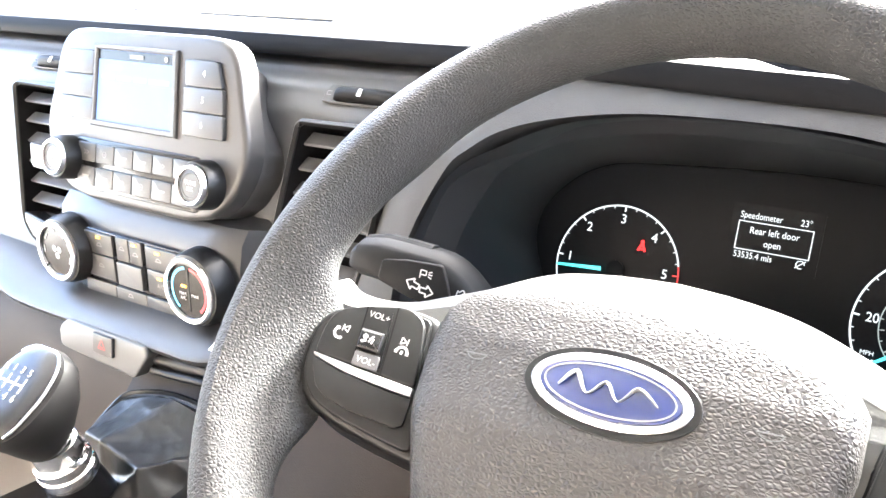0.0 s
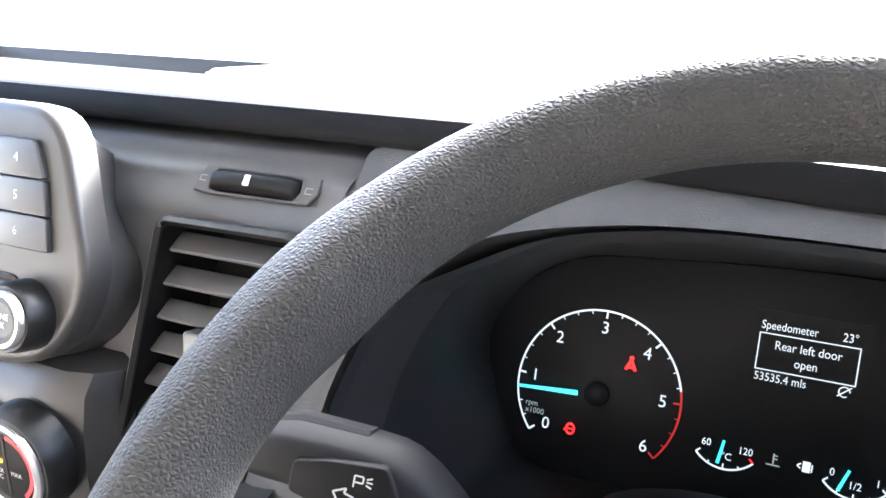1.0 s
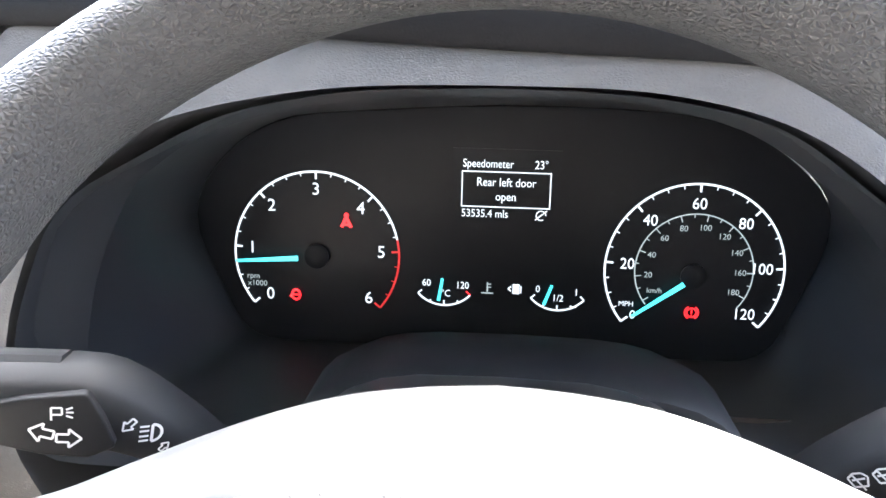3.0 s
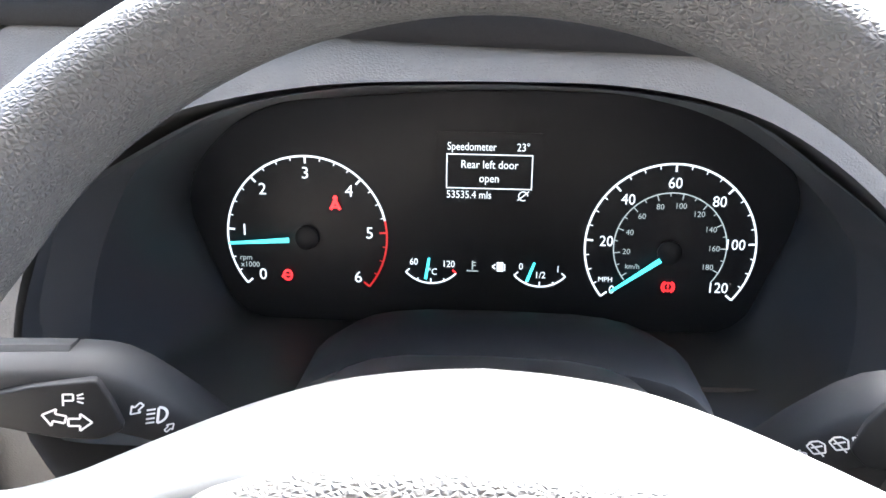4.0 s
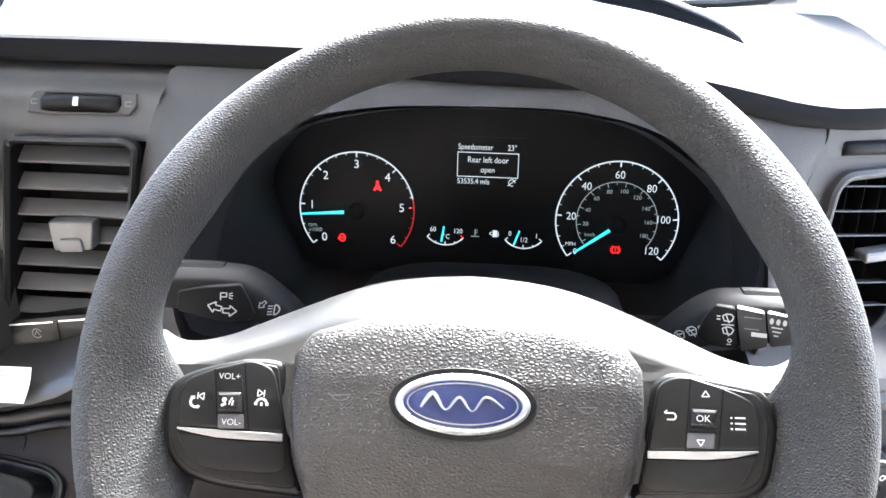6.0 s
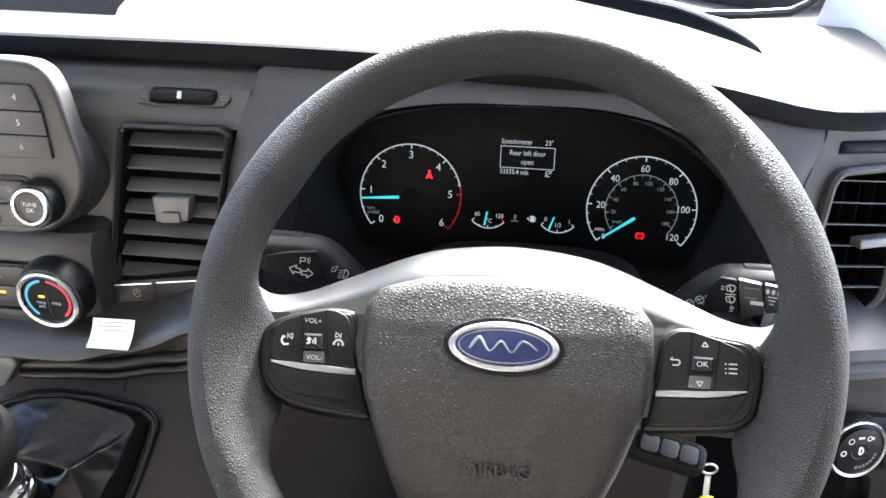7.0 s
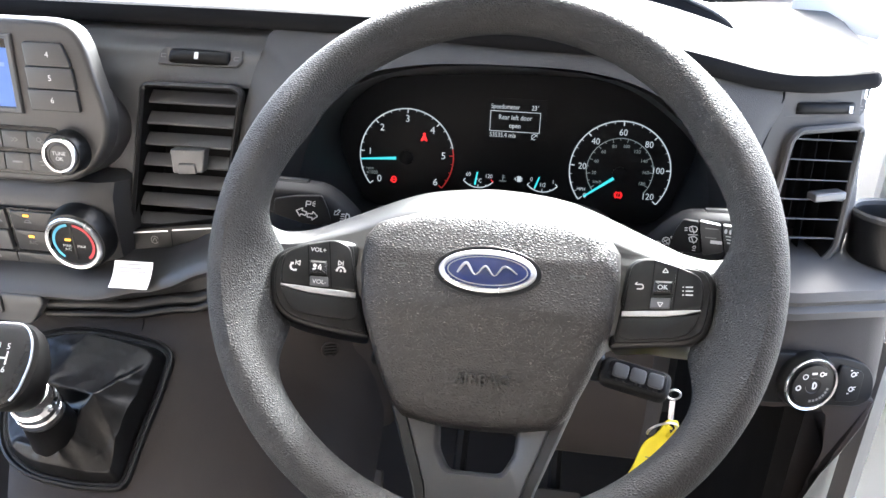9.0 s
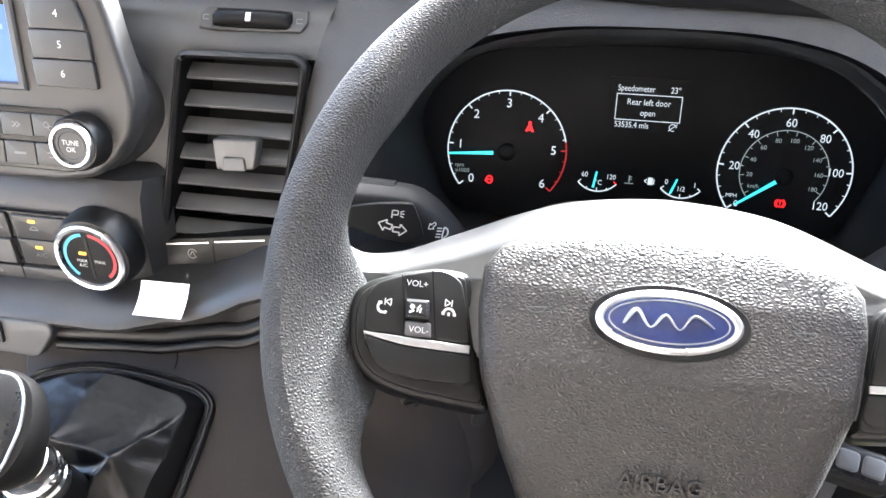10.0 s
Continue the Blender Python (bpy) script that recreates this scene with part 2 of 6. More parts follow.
def tube(path, r, n=10, closed=False, flat=1.0):
    """A round bar along 3D points."""
    pts = [Vector(p) for p in path]
    k = len(pts)
    lv, up = [], None
    for i in range(k):
        a = pts[i - 1] if (i or closed) else pts[i]
        b = pts[(i + 1) % k] if (i < k - 1 or closed) else pts[i]
        t = (b - a).normalized()
        if up is None:
            up = t.orthogonal().normalized()
        up = (up - t * up.dot(t)).normalized()
        side = t.cross(up)
        rad = r[i] if isinstance(r, (list, tuple)) else r
        lv.append([tuple(pts[i] + up * rad * math.cos(2 * math.pi * j / n) + side * rad * flat * math.sin(2 * math.pi * j / n)) for j in range(n)])
    if closed:
        lv.append(lv[0])
        bm = rings(lv, False, False)
        bmesh.ops.remove_doubles(bm, verts=bm.verts[:], dist=1e-7)
        return bm
    return rings(lv)


def join(*bms):
    out = bmesh.new()
    for b in bms:
        me = bpy.data.meshes.new("tmp")
        b.to_mesh(me)
        b.free()
        out.from_mesh(me)
        bpy.data.meshes.remove(me)
    return out


def arc(r, a0, a1, w, z=0.0, d=0.0004, n=40, c=(0, 0), ry=1.0):
    """A flat ring segment, angles in degrees, counter-clockwise from +x."""
    p = []
    for i in range(n + 1):
        a = radians(a0 + (a1 - a0) * i / n)
        p.append((c[0] + (r + w / 2) * math.cos(a), c[1] + (r + w / 2) * math.sin(a) * ry))
    for i in range(n, -1, -1):
        a = radians(a0 + (a1 - a0) * i / n)
        p.append((c[0] + (r - w / 2) * math.cos(a), c[1] + (r - w / 2) * math.sin(a) * ry))
    bm = bmesh.new()
    f = [bm.verts.new((x, y, z + d)) for x, y in p]
    k = n + 1
    for i in range(n):
        bm.faces.new((f[i], f[i + 1], f[2 * k - 2 - i], f[2 * k - 1 - i]))
    return bm


def bar(x0, y0, x1, y1, w, z=0.0, w2=None):
    """A flat stroke from one point to another."""
    a, b = Vector((x0, y0)), Vector((x1, y1))
    s = Vector((-(b - a).y, (b - a).x)).normalized()
    w2 = w if w2 is None else w2
    bm = bmesh.new()
    bm.faces.new([bm.verts.new((*q, z)) for q in (a - s * w / 2, a + s * w / 2, b + s * w2 / 2, b - s * w2 / 2)])
    return bm


def strokes(lines, w, z=0.0):
    return join(*[bar(*l, w, z) for l in lines])


def text(name, s, size, material, parent, m, label="", align="CENTER", depth=0.0, squash=1.0):
    cu = bpy.data.curves.new(name, "FONT")
    cu.body, cu.size, cu.align_x, cu.align_y, cu.extrude = s, size, align, "CENTER", depth
    cu.resolution_u = 3
    tmp = new(name, cu)
    bpy.context.view_layer.update()
    me = bpy.data.meshes.new_from_object(tmp)
    bpy.data.objects.remove(tmp)
    bm = bmesh.new()
    bm.from_mesh(me)
    bpy.data.meshes.remove(me)
    bm.transform(Matrix.Diagonal((squash, 1, 1, 1)))
    return part(name, bm, material, parent, label, smooth=False, m=m)


def lerp(table, x):
    """Smooth value between control points (x, value)."""
    xs = [p[0] for p in table]
    if x <= xs[0]:
        return table[0][1]
    for (a, va), (b, vb) in zip(table, table[1:]):
        if x <= b:
            t = (x - a) / (b - a)
            t = t * t * (3 - 2 * t)
            return va + (vb - va) * t
    return table[-1][1]


def curve_at(table, x):
    """Even curve through control points (x, value), without overshoot."""
    n = len(table)
    if x <= table[0][0]:
        return table[0][1]
    if x >= table[-1][0]:
        return table[-1][1]
    d = [(b[1] - a[1]) / (b[0] - a[0]) for a, b in zip(table, table[1:])]
    g = [d[0]] + [0.0 if p * q <= 0 else 2 * p * q / (p + q) for p, q in zip(d, d[1:])] + [d[-1]]
    for i in range(n - 1):
        (a, va), (b, vb) = table[i], table[i + 1]
        if x <= b:
            h, t = b - a, (x - a) / (b - a)
            return va * (2 * t ** 3 - 3 * t * t + 1) + vb * (3 * t * t - 2 * t ** 3) + h * (g[i] * (t ** 3 - 2 * t * t + t) + g[i + 1] * (t ** 3 - t * t))


def sheet(rows_, thick=0.0):
    """An open skin over rows of points."""
    return rings(rows_, False, False, closed=False)


def solid_sheet(rows_, off):
    """A skin with thickness: the same rows moved by the vector off close its back."""
    o = Vector(off)
    lv = [[tuple(p) for p in row] + [tuple(Vector(p) + o) for p in reversed(row)] for row in rows_]
    return rings(lv)


def disc(r, n=32, z=0.0, c=(0, 0), ry=1.0):
    bm = bmesh.new()
    bm.faces.new([bm.verts.new((c[0] + r * math.cos(2 * math.pi * i / n), c[1] + r * ry * math.sin(2 * math.pi * i / n), z)) for i in range(n)])
    return bm


def structure(name, bm, material, label="", m=None, smooth=False, category=""):
    return tagged(part(name, bm, material, None, "", smooth, m, True), label, category, "", "structure")


def block(x0, x1, y0, y1, z0, z1, bev=0.0):
    bm = slab(x1 - x0, y1 - y0, z1 - z0, 0, bev, ((x0 + x1) / 2, (y0 + y1) / 2), z0, 2)
    return bm

# ---- the cab's shell ----
ground = structure("ground", block(-60, 60, -60, 60, -0.60, -0.55), M_GROUND, "grey asphalt yard under an open sky", category="ground")
floor = structure("floor", block(-1.28, 0.40, -0.95, 0.85, -0.03, 0.0), M_FLOOR, "black rubber cab floor", category="floor")
bulkhead = structure("wall_rear", block(-1.30, 0.42, -0.99, -0.95, -0.03, 1.56), M_REAR, "grey lined bulkhead behind the seats", category="wall")
structure("ceiling", block(-1.30, 0.42, -0.99, 0.36, 1.52, 1.57), M_ROOF, "pale cloth headliner", category="ceiling")
structure("wall_left", join(block(-1.33, -1.29, -0.95, 0.95, -0.03, 0.42), block(-1.33, -1.29, 0.45, 0.95, 0.42, 0.92), block(-1.33, -1.29, -0.95, -0.62, 0.42, 1.52)), M_REAR, "grey cab side with the passenger door opening", category="wall")
# Unseen wall and low block, added to hold back light from the open door.
structure("wall_right_blocker", join(block(0.40, 0.44, -0.95, 0.0, -0.03, 1.52), block(0.40, 0.44, 0.0, 0.18, -0.03, 0.56), block(0.40, 0.44, 0.0, 0.25, 1.44, 1.52)), M_REAR, "unseen grey wall added to hold back light from the door opening", category="wall")
post = structure("trim_1", rings([[(x, y, z) for x, y in ((0.337, 0.203), (0.350, 0.197), (0.364, 0.205), (0.372, 0.235), (0.40, 0.36), (0.388, 0.40), (0.374, 0.30))] for z in (-0.03, 0.60)]), M_DASH, "grey door-post trim", smooth=True, category="trim")
skin = structure("trim_2", block(0.468, 0.52, 0.34, 0.62, -0.30, 0.72, 0.01), M_SKIN, "white painted door jamb", category="jamb")
pillar = structure("trim_3", solid_sheet([[(0.335 + 0.02 * k, 0.72 - 0.50 * t - 0.03 * k, 0.78 + 0.76 * t) for t in (0, 0.2, 0.4, 0.6, 0.8, 1.0)] for k in (0, 1, 2, 3, 4)], (0.03, 0.03, 0)), M_TRIM, "pale windscreen pillar trim", smooth=True, category="pillar")
# Footwell walls are near-black so that the shade there sits in their colour.
structure("wall_right", block(0.30, 0.335, 0.27, 0.85, -0.03, 0.62), M_DARK, "footwell side wall, near-black to carry the shade there", category="wall")
structure("wall_front", block(-1.29, 0.40, 0.86, 0.90, -0.03, 0.86), M_DARK, "bulkhead under the windscreen, near-black to carry the footwell's shade", category="wall")

def glide(table, n):
    """Smooth curve through 3D points, n steps for each stretch."""
    P = [Vector(p) for p in table]
    out = []
    for i in range(len(P) - 1):
        a, b, c_, d = P[max(0, i - 1)], P[i], P[i + 1], P[min(len(P) - 1, i + 2)]
        for j in range(n + (1 if i == len(P) - 2 else 0)):
            t = j / n
            out.append(b * (2 * t ** 3 - 3 * t * t + 1) + c_ * (3 * t * t - 2 * t ** 3) + (c_ - a) * 0.5 * (t ** 3 - 2 * t * t + t) + (d - b) * 0.5 * (t ** 3 - t * t))
    return out


def inside(p, poly):
    """Whether a 2D point lies in an outline."""
    hit = False
    for (x0, y0), (x1, y1) in zip(poly, poly[1:] + poly[:1]):
        if (y0 > p[1]) != (y1 > p[1]) and p[0] < (x1 - x0) * (p[1] - y0) / (y1 - y0) + x0:
            hit = not hit
    return hit


# ---- dashboard ----
dash = thing("dashboard", (-0.45, 0.3, 0.45), "dark grey grained plastic van dashboard with taupe lower half", "dashboard")
YL = [(-1.3, 0.183), (-0.25, 0.183), (-0.12, 0.173), (0, 0.1680), (0.1, 0.1735), (0.2, 0.193), (0.25, 0.203), (0.286, 0.214)]
ZB = [(-1.3, 0.875), (-0.15, 0.875), (0, 0.8705), (0.08, 0.8675), (0.12, 0.8625), (0.157, 0.8550), (0.20, 0.8460), (0.24, 0.8438), (0.277, 0.8470), (0.286, 0.8480)]
ZT = [(-1.3, 0.892), (-0.15, 0.892), (0, 0.8885), (0.06, 0.8865), (0.12, 0.8800), (0.1675, 0.8700), (0.20, 0.8628), (0.2245, 0.8602), (0.26, 0.8608), (0.286, 0.8630)]
XE = [(0.2, 0.0), (0.42, 0.05), (0.61, 0.075), (0.75, 0.093), (1.0, 0.1)]


def pad_slope(x):
    return lerp([(-0.2, 0.11), (0.1, 0.042)], x)


def pad_profile(x):
    yl, zb, zt = curve_at(YL, x), curve_at(ZB, x), curve_at(ZT, x)
    hump = 0.0135 * lerp([(-0.2, 1.0), (-0.05, 0.0)], x)
    h = zt - zb
    pr = [(yl + 0.05, zb + 0.003), (yl + 0.008, zb), (yl + 0.0018, zb + 0.001), (yl, zb + 0.0040), (yl + 0.0006, zb + 0.62 * h), (yl + 0.0026, zb + 0.90 * h), (yl + 0.0065, zt)]
    for dy in (0.03, 0.05, 0.08, 0.12, 0.16, 0.2, 0.24, 0.28, 0.34, 0.44):
        pr.append((yl + dy, zt + pad_slope(x) * (dy - 0.012) + hump * lerp([(0.004, 0), (0.05, 1.0)], dy)))
    pr += [(0.75, zt + 0.45 * pad_slope(x) + hump), (0.88, zt + 0.03)]
    k = max(0.0, (x - 0.1) / 0.186)
    return [(x + k * lerp(XE, y), y, z) for y, z in pr]


xs = sorted(set([round(-1.29 + i * 0.05, 4) for i in range(22)] + [round(-0.2 + i * 0.015, 4) for i in range(33) if -0.2 + i * 0.015 < 0.284] + [0.286]))
rows_ = [pad_profile(x) for x in xs]
ends = []
for a in (20, 40, 60, 80, 95):
    s_, c_ = math.sin(radians(a)), 1 - math.cos(radians(a))
    ends.append([(p[0] + 0.010 * s_, p[1] + 0.010 * c_ * (1 if i < 8 else 0.3), p[2] + (0.0065 if i < 4 else -0.0070) * c_ * (0.4 if i in (3, 4) else 1)) for i, p in enumerate(rows_[-1])])
ends.append([(p[0] - 0.001, p[1] + 0.004, p[2] - (0.03 if i > 7 else 0.0)) for i, p in enumerate(ends[-1])])
padm = sheet([r[6:] for r in rows_ + ends])
part("pad_lip", sheet([r[:7] for r in rows_ + ends]), M_LIP, dash, "smooth dark rounded lip of the dash top, darkened further for its shade")
TRAY = [(-0.640, 0.228), (-0.338, 0.222), (-0.385, 0.365), (-0.700, 0.365)]
for p, q in zip(TRAY, TRAY[1:] + TRAY[:1]):
    dx, dy = q[0] - p[0], q[1] - p[1]
    bmesh.ops.bisect_plane(padm, geom=padm.verts[:] + padm.edges[:] + padm.faces[:], plane_co=(p[0], p[1], 0.9), plane_no=(-dy, dx, 0))
gone = [f for f in padm.faces if f.calc_center_median().z > 0.88 and inside(f.calc_center_median().xy, TRAY)]
bmesh.ops.delete(padm, geom=gone, context="FACES")
part("top_pad", padm, M_PAD, dash, "grained soft dash top catching the windscreen light")


def pad_z(x, y):
    """Height of the dash top at a place in its plan."""
    if x > 0.1:  # the door end of the top fans out with its depth
        e = lerp(XE, y) / 0.186
        x = (x + 0.1 * e) / (1 + e)
    yl, zt = curve_at(YL, x), curve_at(ZT, x)
    hump = 0.0135 * lerp([(-0.2, 1.0), (-0.05, 0.0)], x)
    return zt + pad_slope(x) * (y - yl - 0.012) + hump * lerp([(0.004, 0), (0.05, 1.0)], y - yl)


tz = [pad_z(x, y) for x, y in TRAY]
part("tray_bin", rings([[(x, y, z) for (x, y), z in zip(TRAY, tz)], [(x * 0.998 - 0.001, y, z - 0.045) for (x, y), z in zip(TRAY, tz)]], False, True), M_DASH, dash, "shallow open bin in the dash top", smooth=False)


# lid at the foot of the windscreen; a near-black wall paints its slot's shade
near_ = glide([(-0.11, 0.594, 0), (-0.05, 0.585, 0), (0.03, 0.55, 0), (0.09, 0.512, 0), (0.15, 0.470, 0), (0.188, 0.432, 0), (0.208, 0.402, 0)], 4)
far_ = glide([(-0.11, 0.664, 0), (-0.05, 0.655, 0), (0.03, 0.625, 0), (0.09, 0.592, 0), (0.155, 0.545, 0), (0.200, 0.482, 0), (0.213, 0.410, 0)], 4)
slot_, lid_rows = [], []
for i, (p, q) in enumerate(zip(near_, far_)):
    k_ = min(1.0, (len(far_) - 1 - i) / 9, i / 6) ** 0.7
    q = p.lerp(q, 0.45)
    z_ = pad_z(q.x, q.y)
    slot_.append([(q.x, q.y - 0.002, z_ - 0.006), (q.x, q.y, z_ + 0.013 * k_)])
    lid_rows.append([(q.x, q.y + 0.001, z_ + 0.011 * k_), (q.x, q.y - 0.004 * k_, z_ + 0.0125 * k_), (q.x, q.y - 0.005 * k_, z_ + 0.0150 * k_), (q.x, q.y - 0.001 * k_, z_ + 0.0180 * k_ + 0.0005), (q.x + 0.006 * (1 - k_), q.y + 0.012, z_ + 0.0195 * k_), (q.x + 0.012 * (1 - k_), q.y + 0.06, pad_z(q.x, q.y + 0.06) + 0.014 * k_), (q.x + 0.02 * (1 - k_), q.y + 0.12, pad_z(q.x, q.y + 0.12) - 0.004)])
part("lid_shade_wall", solid_sheet(slot_, (0, 0.006, 0)), M_DARK, dash, "near-black wall under the rear dash lid, painting the shade of its slot")
part("lid_edge", sheet(lid_rows), M_PAD, dash, "rounded edge of the rear dash lid")

# face under the lip, from the passenger side to the grained cheek
def seam_left(z):
    return -0.221 + (z - 0.826) * 0.28


def holed(rows_, outlines):
    """A skin with openings: faces whose middle, in x and z, lies in an outline are left out."""
    bm = sheet(rows_)
    gone = [f for f in bm.faces if any(inside((f.calc_center_median().x, f.calc_center_median().z), o) for o in outlines)]
    bmesh.ops.delete(bm, geom=gone, context="FACES")
    return bm


VENT_OUT = [(-0.0625, -0.0835), (0.018, -0.0660), (0.0345, -0.0480), (0.0575, 0.0760), (0.050, 0.0815), (-0.0285, 0.0805), (-0.0340, 0.0760)]
RX = -0.4455
holes = [[(-0.280 + x, 0.75 + y) for x, y in inset(VENT_OUT, 0.003)], [(2 * RX + 0.280 - x, 0.75 + y) for x, y in inset(VENT_OUT, 0.003)]]
FP = [(0.655, 0.165), (0.680, 0.160), (0.700, 0.165), (0.730, 0.168), (0.780, 0.170), (0.830, 0.173), (0.852, 0.180), (0.868, 0.192), (0.880, 0.215)]
fz = [0.655 + 0.0025 * i for i in range(91)]
fx = [-1.29 + 0.05 * i for i in range(11)] + [-0.74 + 0.0025 * i for i in range(200)]
face = []
for x in fx + [None]:
    if x is None or x < -0.245:
        face.append([(x if x is not None else seam_left(z), lerp(FP, z), z) for z in fz])
part("upper_fascia", holed(face, holes), M_PANEL, dash, "satin dark grey fascia panel")

# grained cheek between fascia and binnacle mouth
MOUTH = rounded([(-0.199, 0.700), (-0.197, 0.756), (-0.174, 0.812), (-0.108, 0.848), (-0.06, 0.857), (0.003, 0.859), (0.055, 0.856), (0.100, 0.847), (0.165, 0.800), (0.182, 0.770), (0.186, 0.700)], 0.02, 4)


def mouth_y(x, z):
    return 0.148 + max(0, z - 0.76) * 0.06 + max(0, z - 0.82) * 0.2 + max(0, x) * 0.14


LENS = rounded([(-0.150, 0.693), (-0.186, 0.772), (-0.140, 0.823), (0.0, 0.834), (0.122, 0.830), (0.180, 0.782), (0.146, 0.693)][::-1], [0.02, 0.03, 0.05, 0.05, 0.05, 0.03, 0.02], 5)


def resample(pts, n, start):
    """n points spread evenly round a closed outline, from the direction start."""
    k = len(pts)
    best = min(range(k), key=lambda i: (Vector(pts[i]) - Vector(start)).length)
    pts = pts[best:] + pts[:best]
    area = sum(a[0] * b[1] - b[0] * a[1] for a, b in zip(pts, pts[1:] + pts[:1]))
    if area < 0:
        pts = [pts[0]] + pts[1:][::-1]
    seg = [(Vector(pts[(i + 1) % k]) - Vector(pts[i])).length for i in range(k)]
    tot, out, i, acc = sum(seg), [], 0, 0.0
    for j in range(n):
        d = tot * j / n
        while acc + seg[i] < d:
            acc += seg[i]
            i += 1
        t = (d - acc) / max(seg[i], 1e-9)
        out.append(tuple(Vector(pts[i]) * (1 - t) + Vector(pts[(i + 1) % k]) * t))
    return out


mo = resample(MOUTH, 96, (-0.199, 0.70))
le = resample(LENS, 96, (-0.15, 0.693))
lv = []
for s in (0, 0.04, 0.12, 0.3, 0.55, 0.8, 1.0):
    ring = []
    for (mx, mz), (lx, lz) in zip(mo, le):
        y0 = mouth_y(mx, mz)
        ring.append((mx + (lx - mx) * s ** 1.3, y0 + (0.303 - y0) * s, mz + (lz - mz) * s ** 1.3))
    lv.append(ring)
part("binnacle_well", rings(lv, False, False), M_WELL, dash, "matt black well round the dials")
# grained surround: one band from the binnacle mouth out to the lip and the two seams
def seam_right(z):
    return 0.2165 - max(0, 0.84 - z) * 0.28 if z > 0.79 else 0.2025


def left_edge(z):
    return (seam_left(z), lerp([(0.63, 0.165), (0.70, 0.163), (0.78, 0.168), (0.83, 0.171), (0.872, 0.19)], z), z)


def right_edge(z):
    return (seam_right(z) + 0.001, lerp([(0.63, 0.1970), (0.79, 0.1970), (0.84, 0.2015), (0.86, 0.203)], z), z)


def lip_edge(x):
    return (x, curve_at(YL, x) + 0.0045, curve_at(ZB, x) + 0.001)


band = [((-0.150, 0.62), left_edge(0.62)), ((-0.199, 0.70), left_edge(0.70)), ((-0.197, 0.756), left_edge(0.765)), ((-0.176, 0.808), left_edge(0.832)), ((-0.160, 0.825), left_edge(0.860)), ((-0.140, 0.838), lip_edge(-0.198)),
        ((-0.108, 0.849), lip_edge(-0.14)), ((-0.06, 0.857), lip_edge(-0.075)), ((0.003, 0.859), lip_edge(0.003)), ((0.055, 0.8565), lip_edge(0.065)), ((0.100, 0.846), lip_edge(0.125)),
        ((0.135, 0.826), lip_edge(0.175)), ((0.165, 0.798), right_edge(0.842)), ((0.182, 0.768), right_edge(0.79)), ((0.186, 0.70), right_edge(0.70)), ((0.150, 0.62), right_edge(0.62))]
inner_ = glide([(x, mouth_y(x, z), z) for (x, z), o_ in band], 6)
outer_ = glide([o_ for i_, o_ in band], 6)
rows_ = []
for p, q in zip(inner_, outer_):
    up_ = max(0.0, min(1.0, (p.z - 0.80) / 0.05))
    row = [tuple(p + Vector((-p.x * 0.07, 0.040, (0.765 - p.z) * 0.09))), tuple(p + Vector((-p.x * 0.015, 0.012, (0.765 - p.z) * 0.02))), tuple(p + Vector((0, 0.004, 0.0002)))]
    for s in (0.04, 0.12, 0.25, 0.4, 0.55, 0.7, 0.85, 1.0):
        row.append(tuple(p.lerp(q, s) + Vector((0, -0.006 * (1 - up_), 0.0015 * up_)) * math.sin(math.pi * min(1, s * 1.1 + 0.0)) * (1 - 0.4 * s)))
    rows_.append(row)
part("mouth_return", sheet([r[:4] for r in rows_]), M_WELL, dash, "matt black inner edge of the binnacle mouth")
part("binnacle_surround", sheet([r[3:] for r in rows_]), M_SURR, dash, "grained brow and cheeks round the dials")
part("leg_panel", plate(rounded([(0.278, 0.580), (0.297, 0.558), (0.300, 0.5225), (0.2937, 0.4977), (0.284, 0.450), (0.268, 0.40), (0.275, 0.40), (0.290, 0.452), (0.297, 0.4906), (0.3082, 0.4984), (0.3197, 0.5202), (0.334, 0.5546), (0.338, 0.580)][::-1], 0.004, 3), 0.02, 0.003, -0.02), M_LOWER, dash, "taupe side piece beside the driver's legs", m=frm((0, 0.192, 0)))
# lower taupe panels
low = []
for x, b_ in [(-1.29, 0), (-0.9, 0), (-0.62, 0), (-0.5, 0), (-0.4, 0), (-0.3, 0), (-0.25, 0), (-0.235, 0.002), (-0.22, 0.005), (-0.19, 0.012), (-0.16, 0.022), (-0.13, 0.036), (-0.11, 0.055), (-0.10, 0.085), (-0.096, 0.14)]:
    deep = ((0.150, 0.525), (0.175, 0.512), (0.42, 0.505)) if x < -0.39 else ((0.165, 0.485), (0.185, 0.470), (0.42, 0.474))
    low.append([(x, y + b_, z) for y, z in ((0.164, 0.66), (0.140, 0.637), (0.131, 0.60), (0.14, 0.55)) + deep])
part("lower_fascia", sheet(low), M_LOWER, dash, "taupe grained lower fascia")
knee = []
for x in [-0.2, -0.12, -0.04, 0.04, 0.10, 0.14, 0.158, 0.165]:
    back = 0.25 if x > 0.16 else 0.02 * (x > 0.15)
    knee.append([(x, y + back + lerp([(-0.08, 0.09), (0.05, 0.0)], x), z) for y, z in ((0.22, 0.70), (0.20, 0.66), (0.18, 0.60), (0.185, 0.54), (0.205, 0.485), (0.222, 0.472), (0.30, 0.475))])
GR = frm((-0.1484, 0.1500, 0.601), -4, 25)
grille = part("sensor_grille", lathe([(0.0085, 0.0), (0.0085, 0.0014), (0.0072, 0.0018), (0.0068, 0.0006), (0.0005, 0.0004)], 28), M_LOWER, dash, "round slatted sensor grille", m=GR)
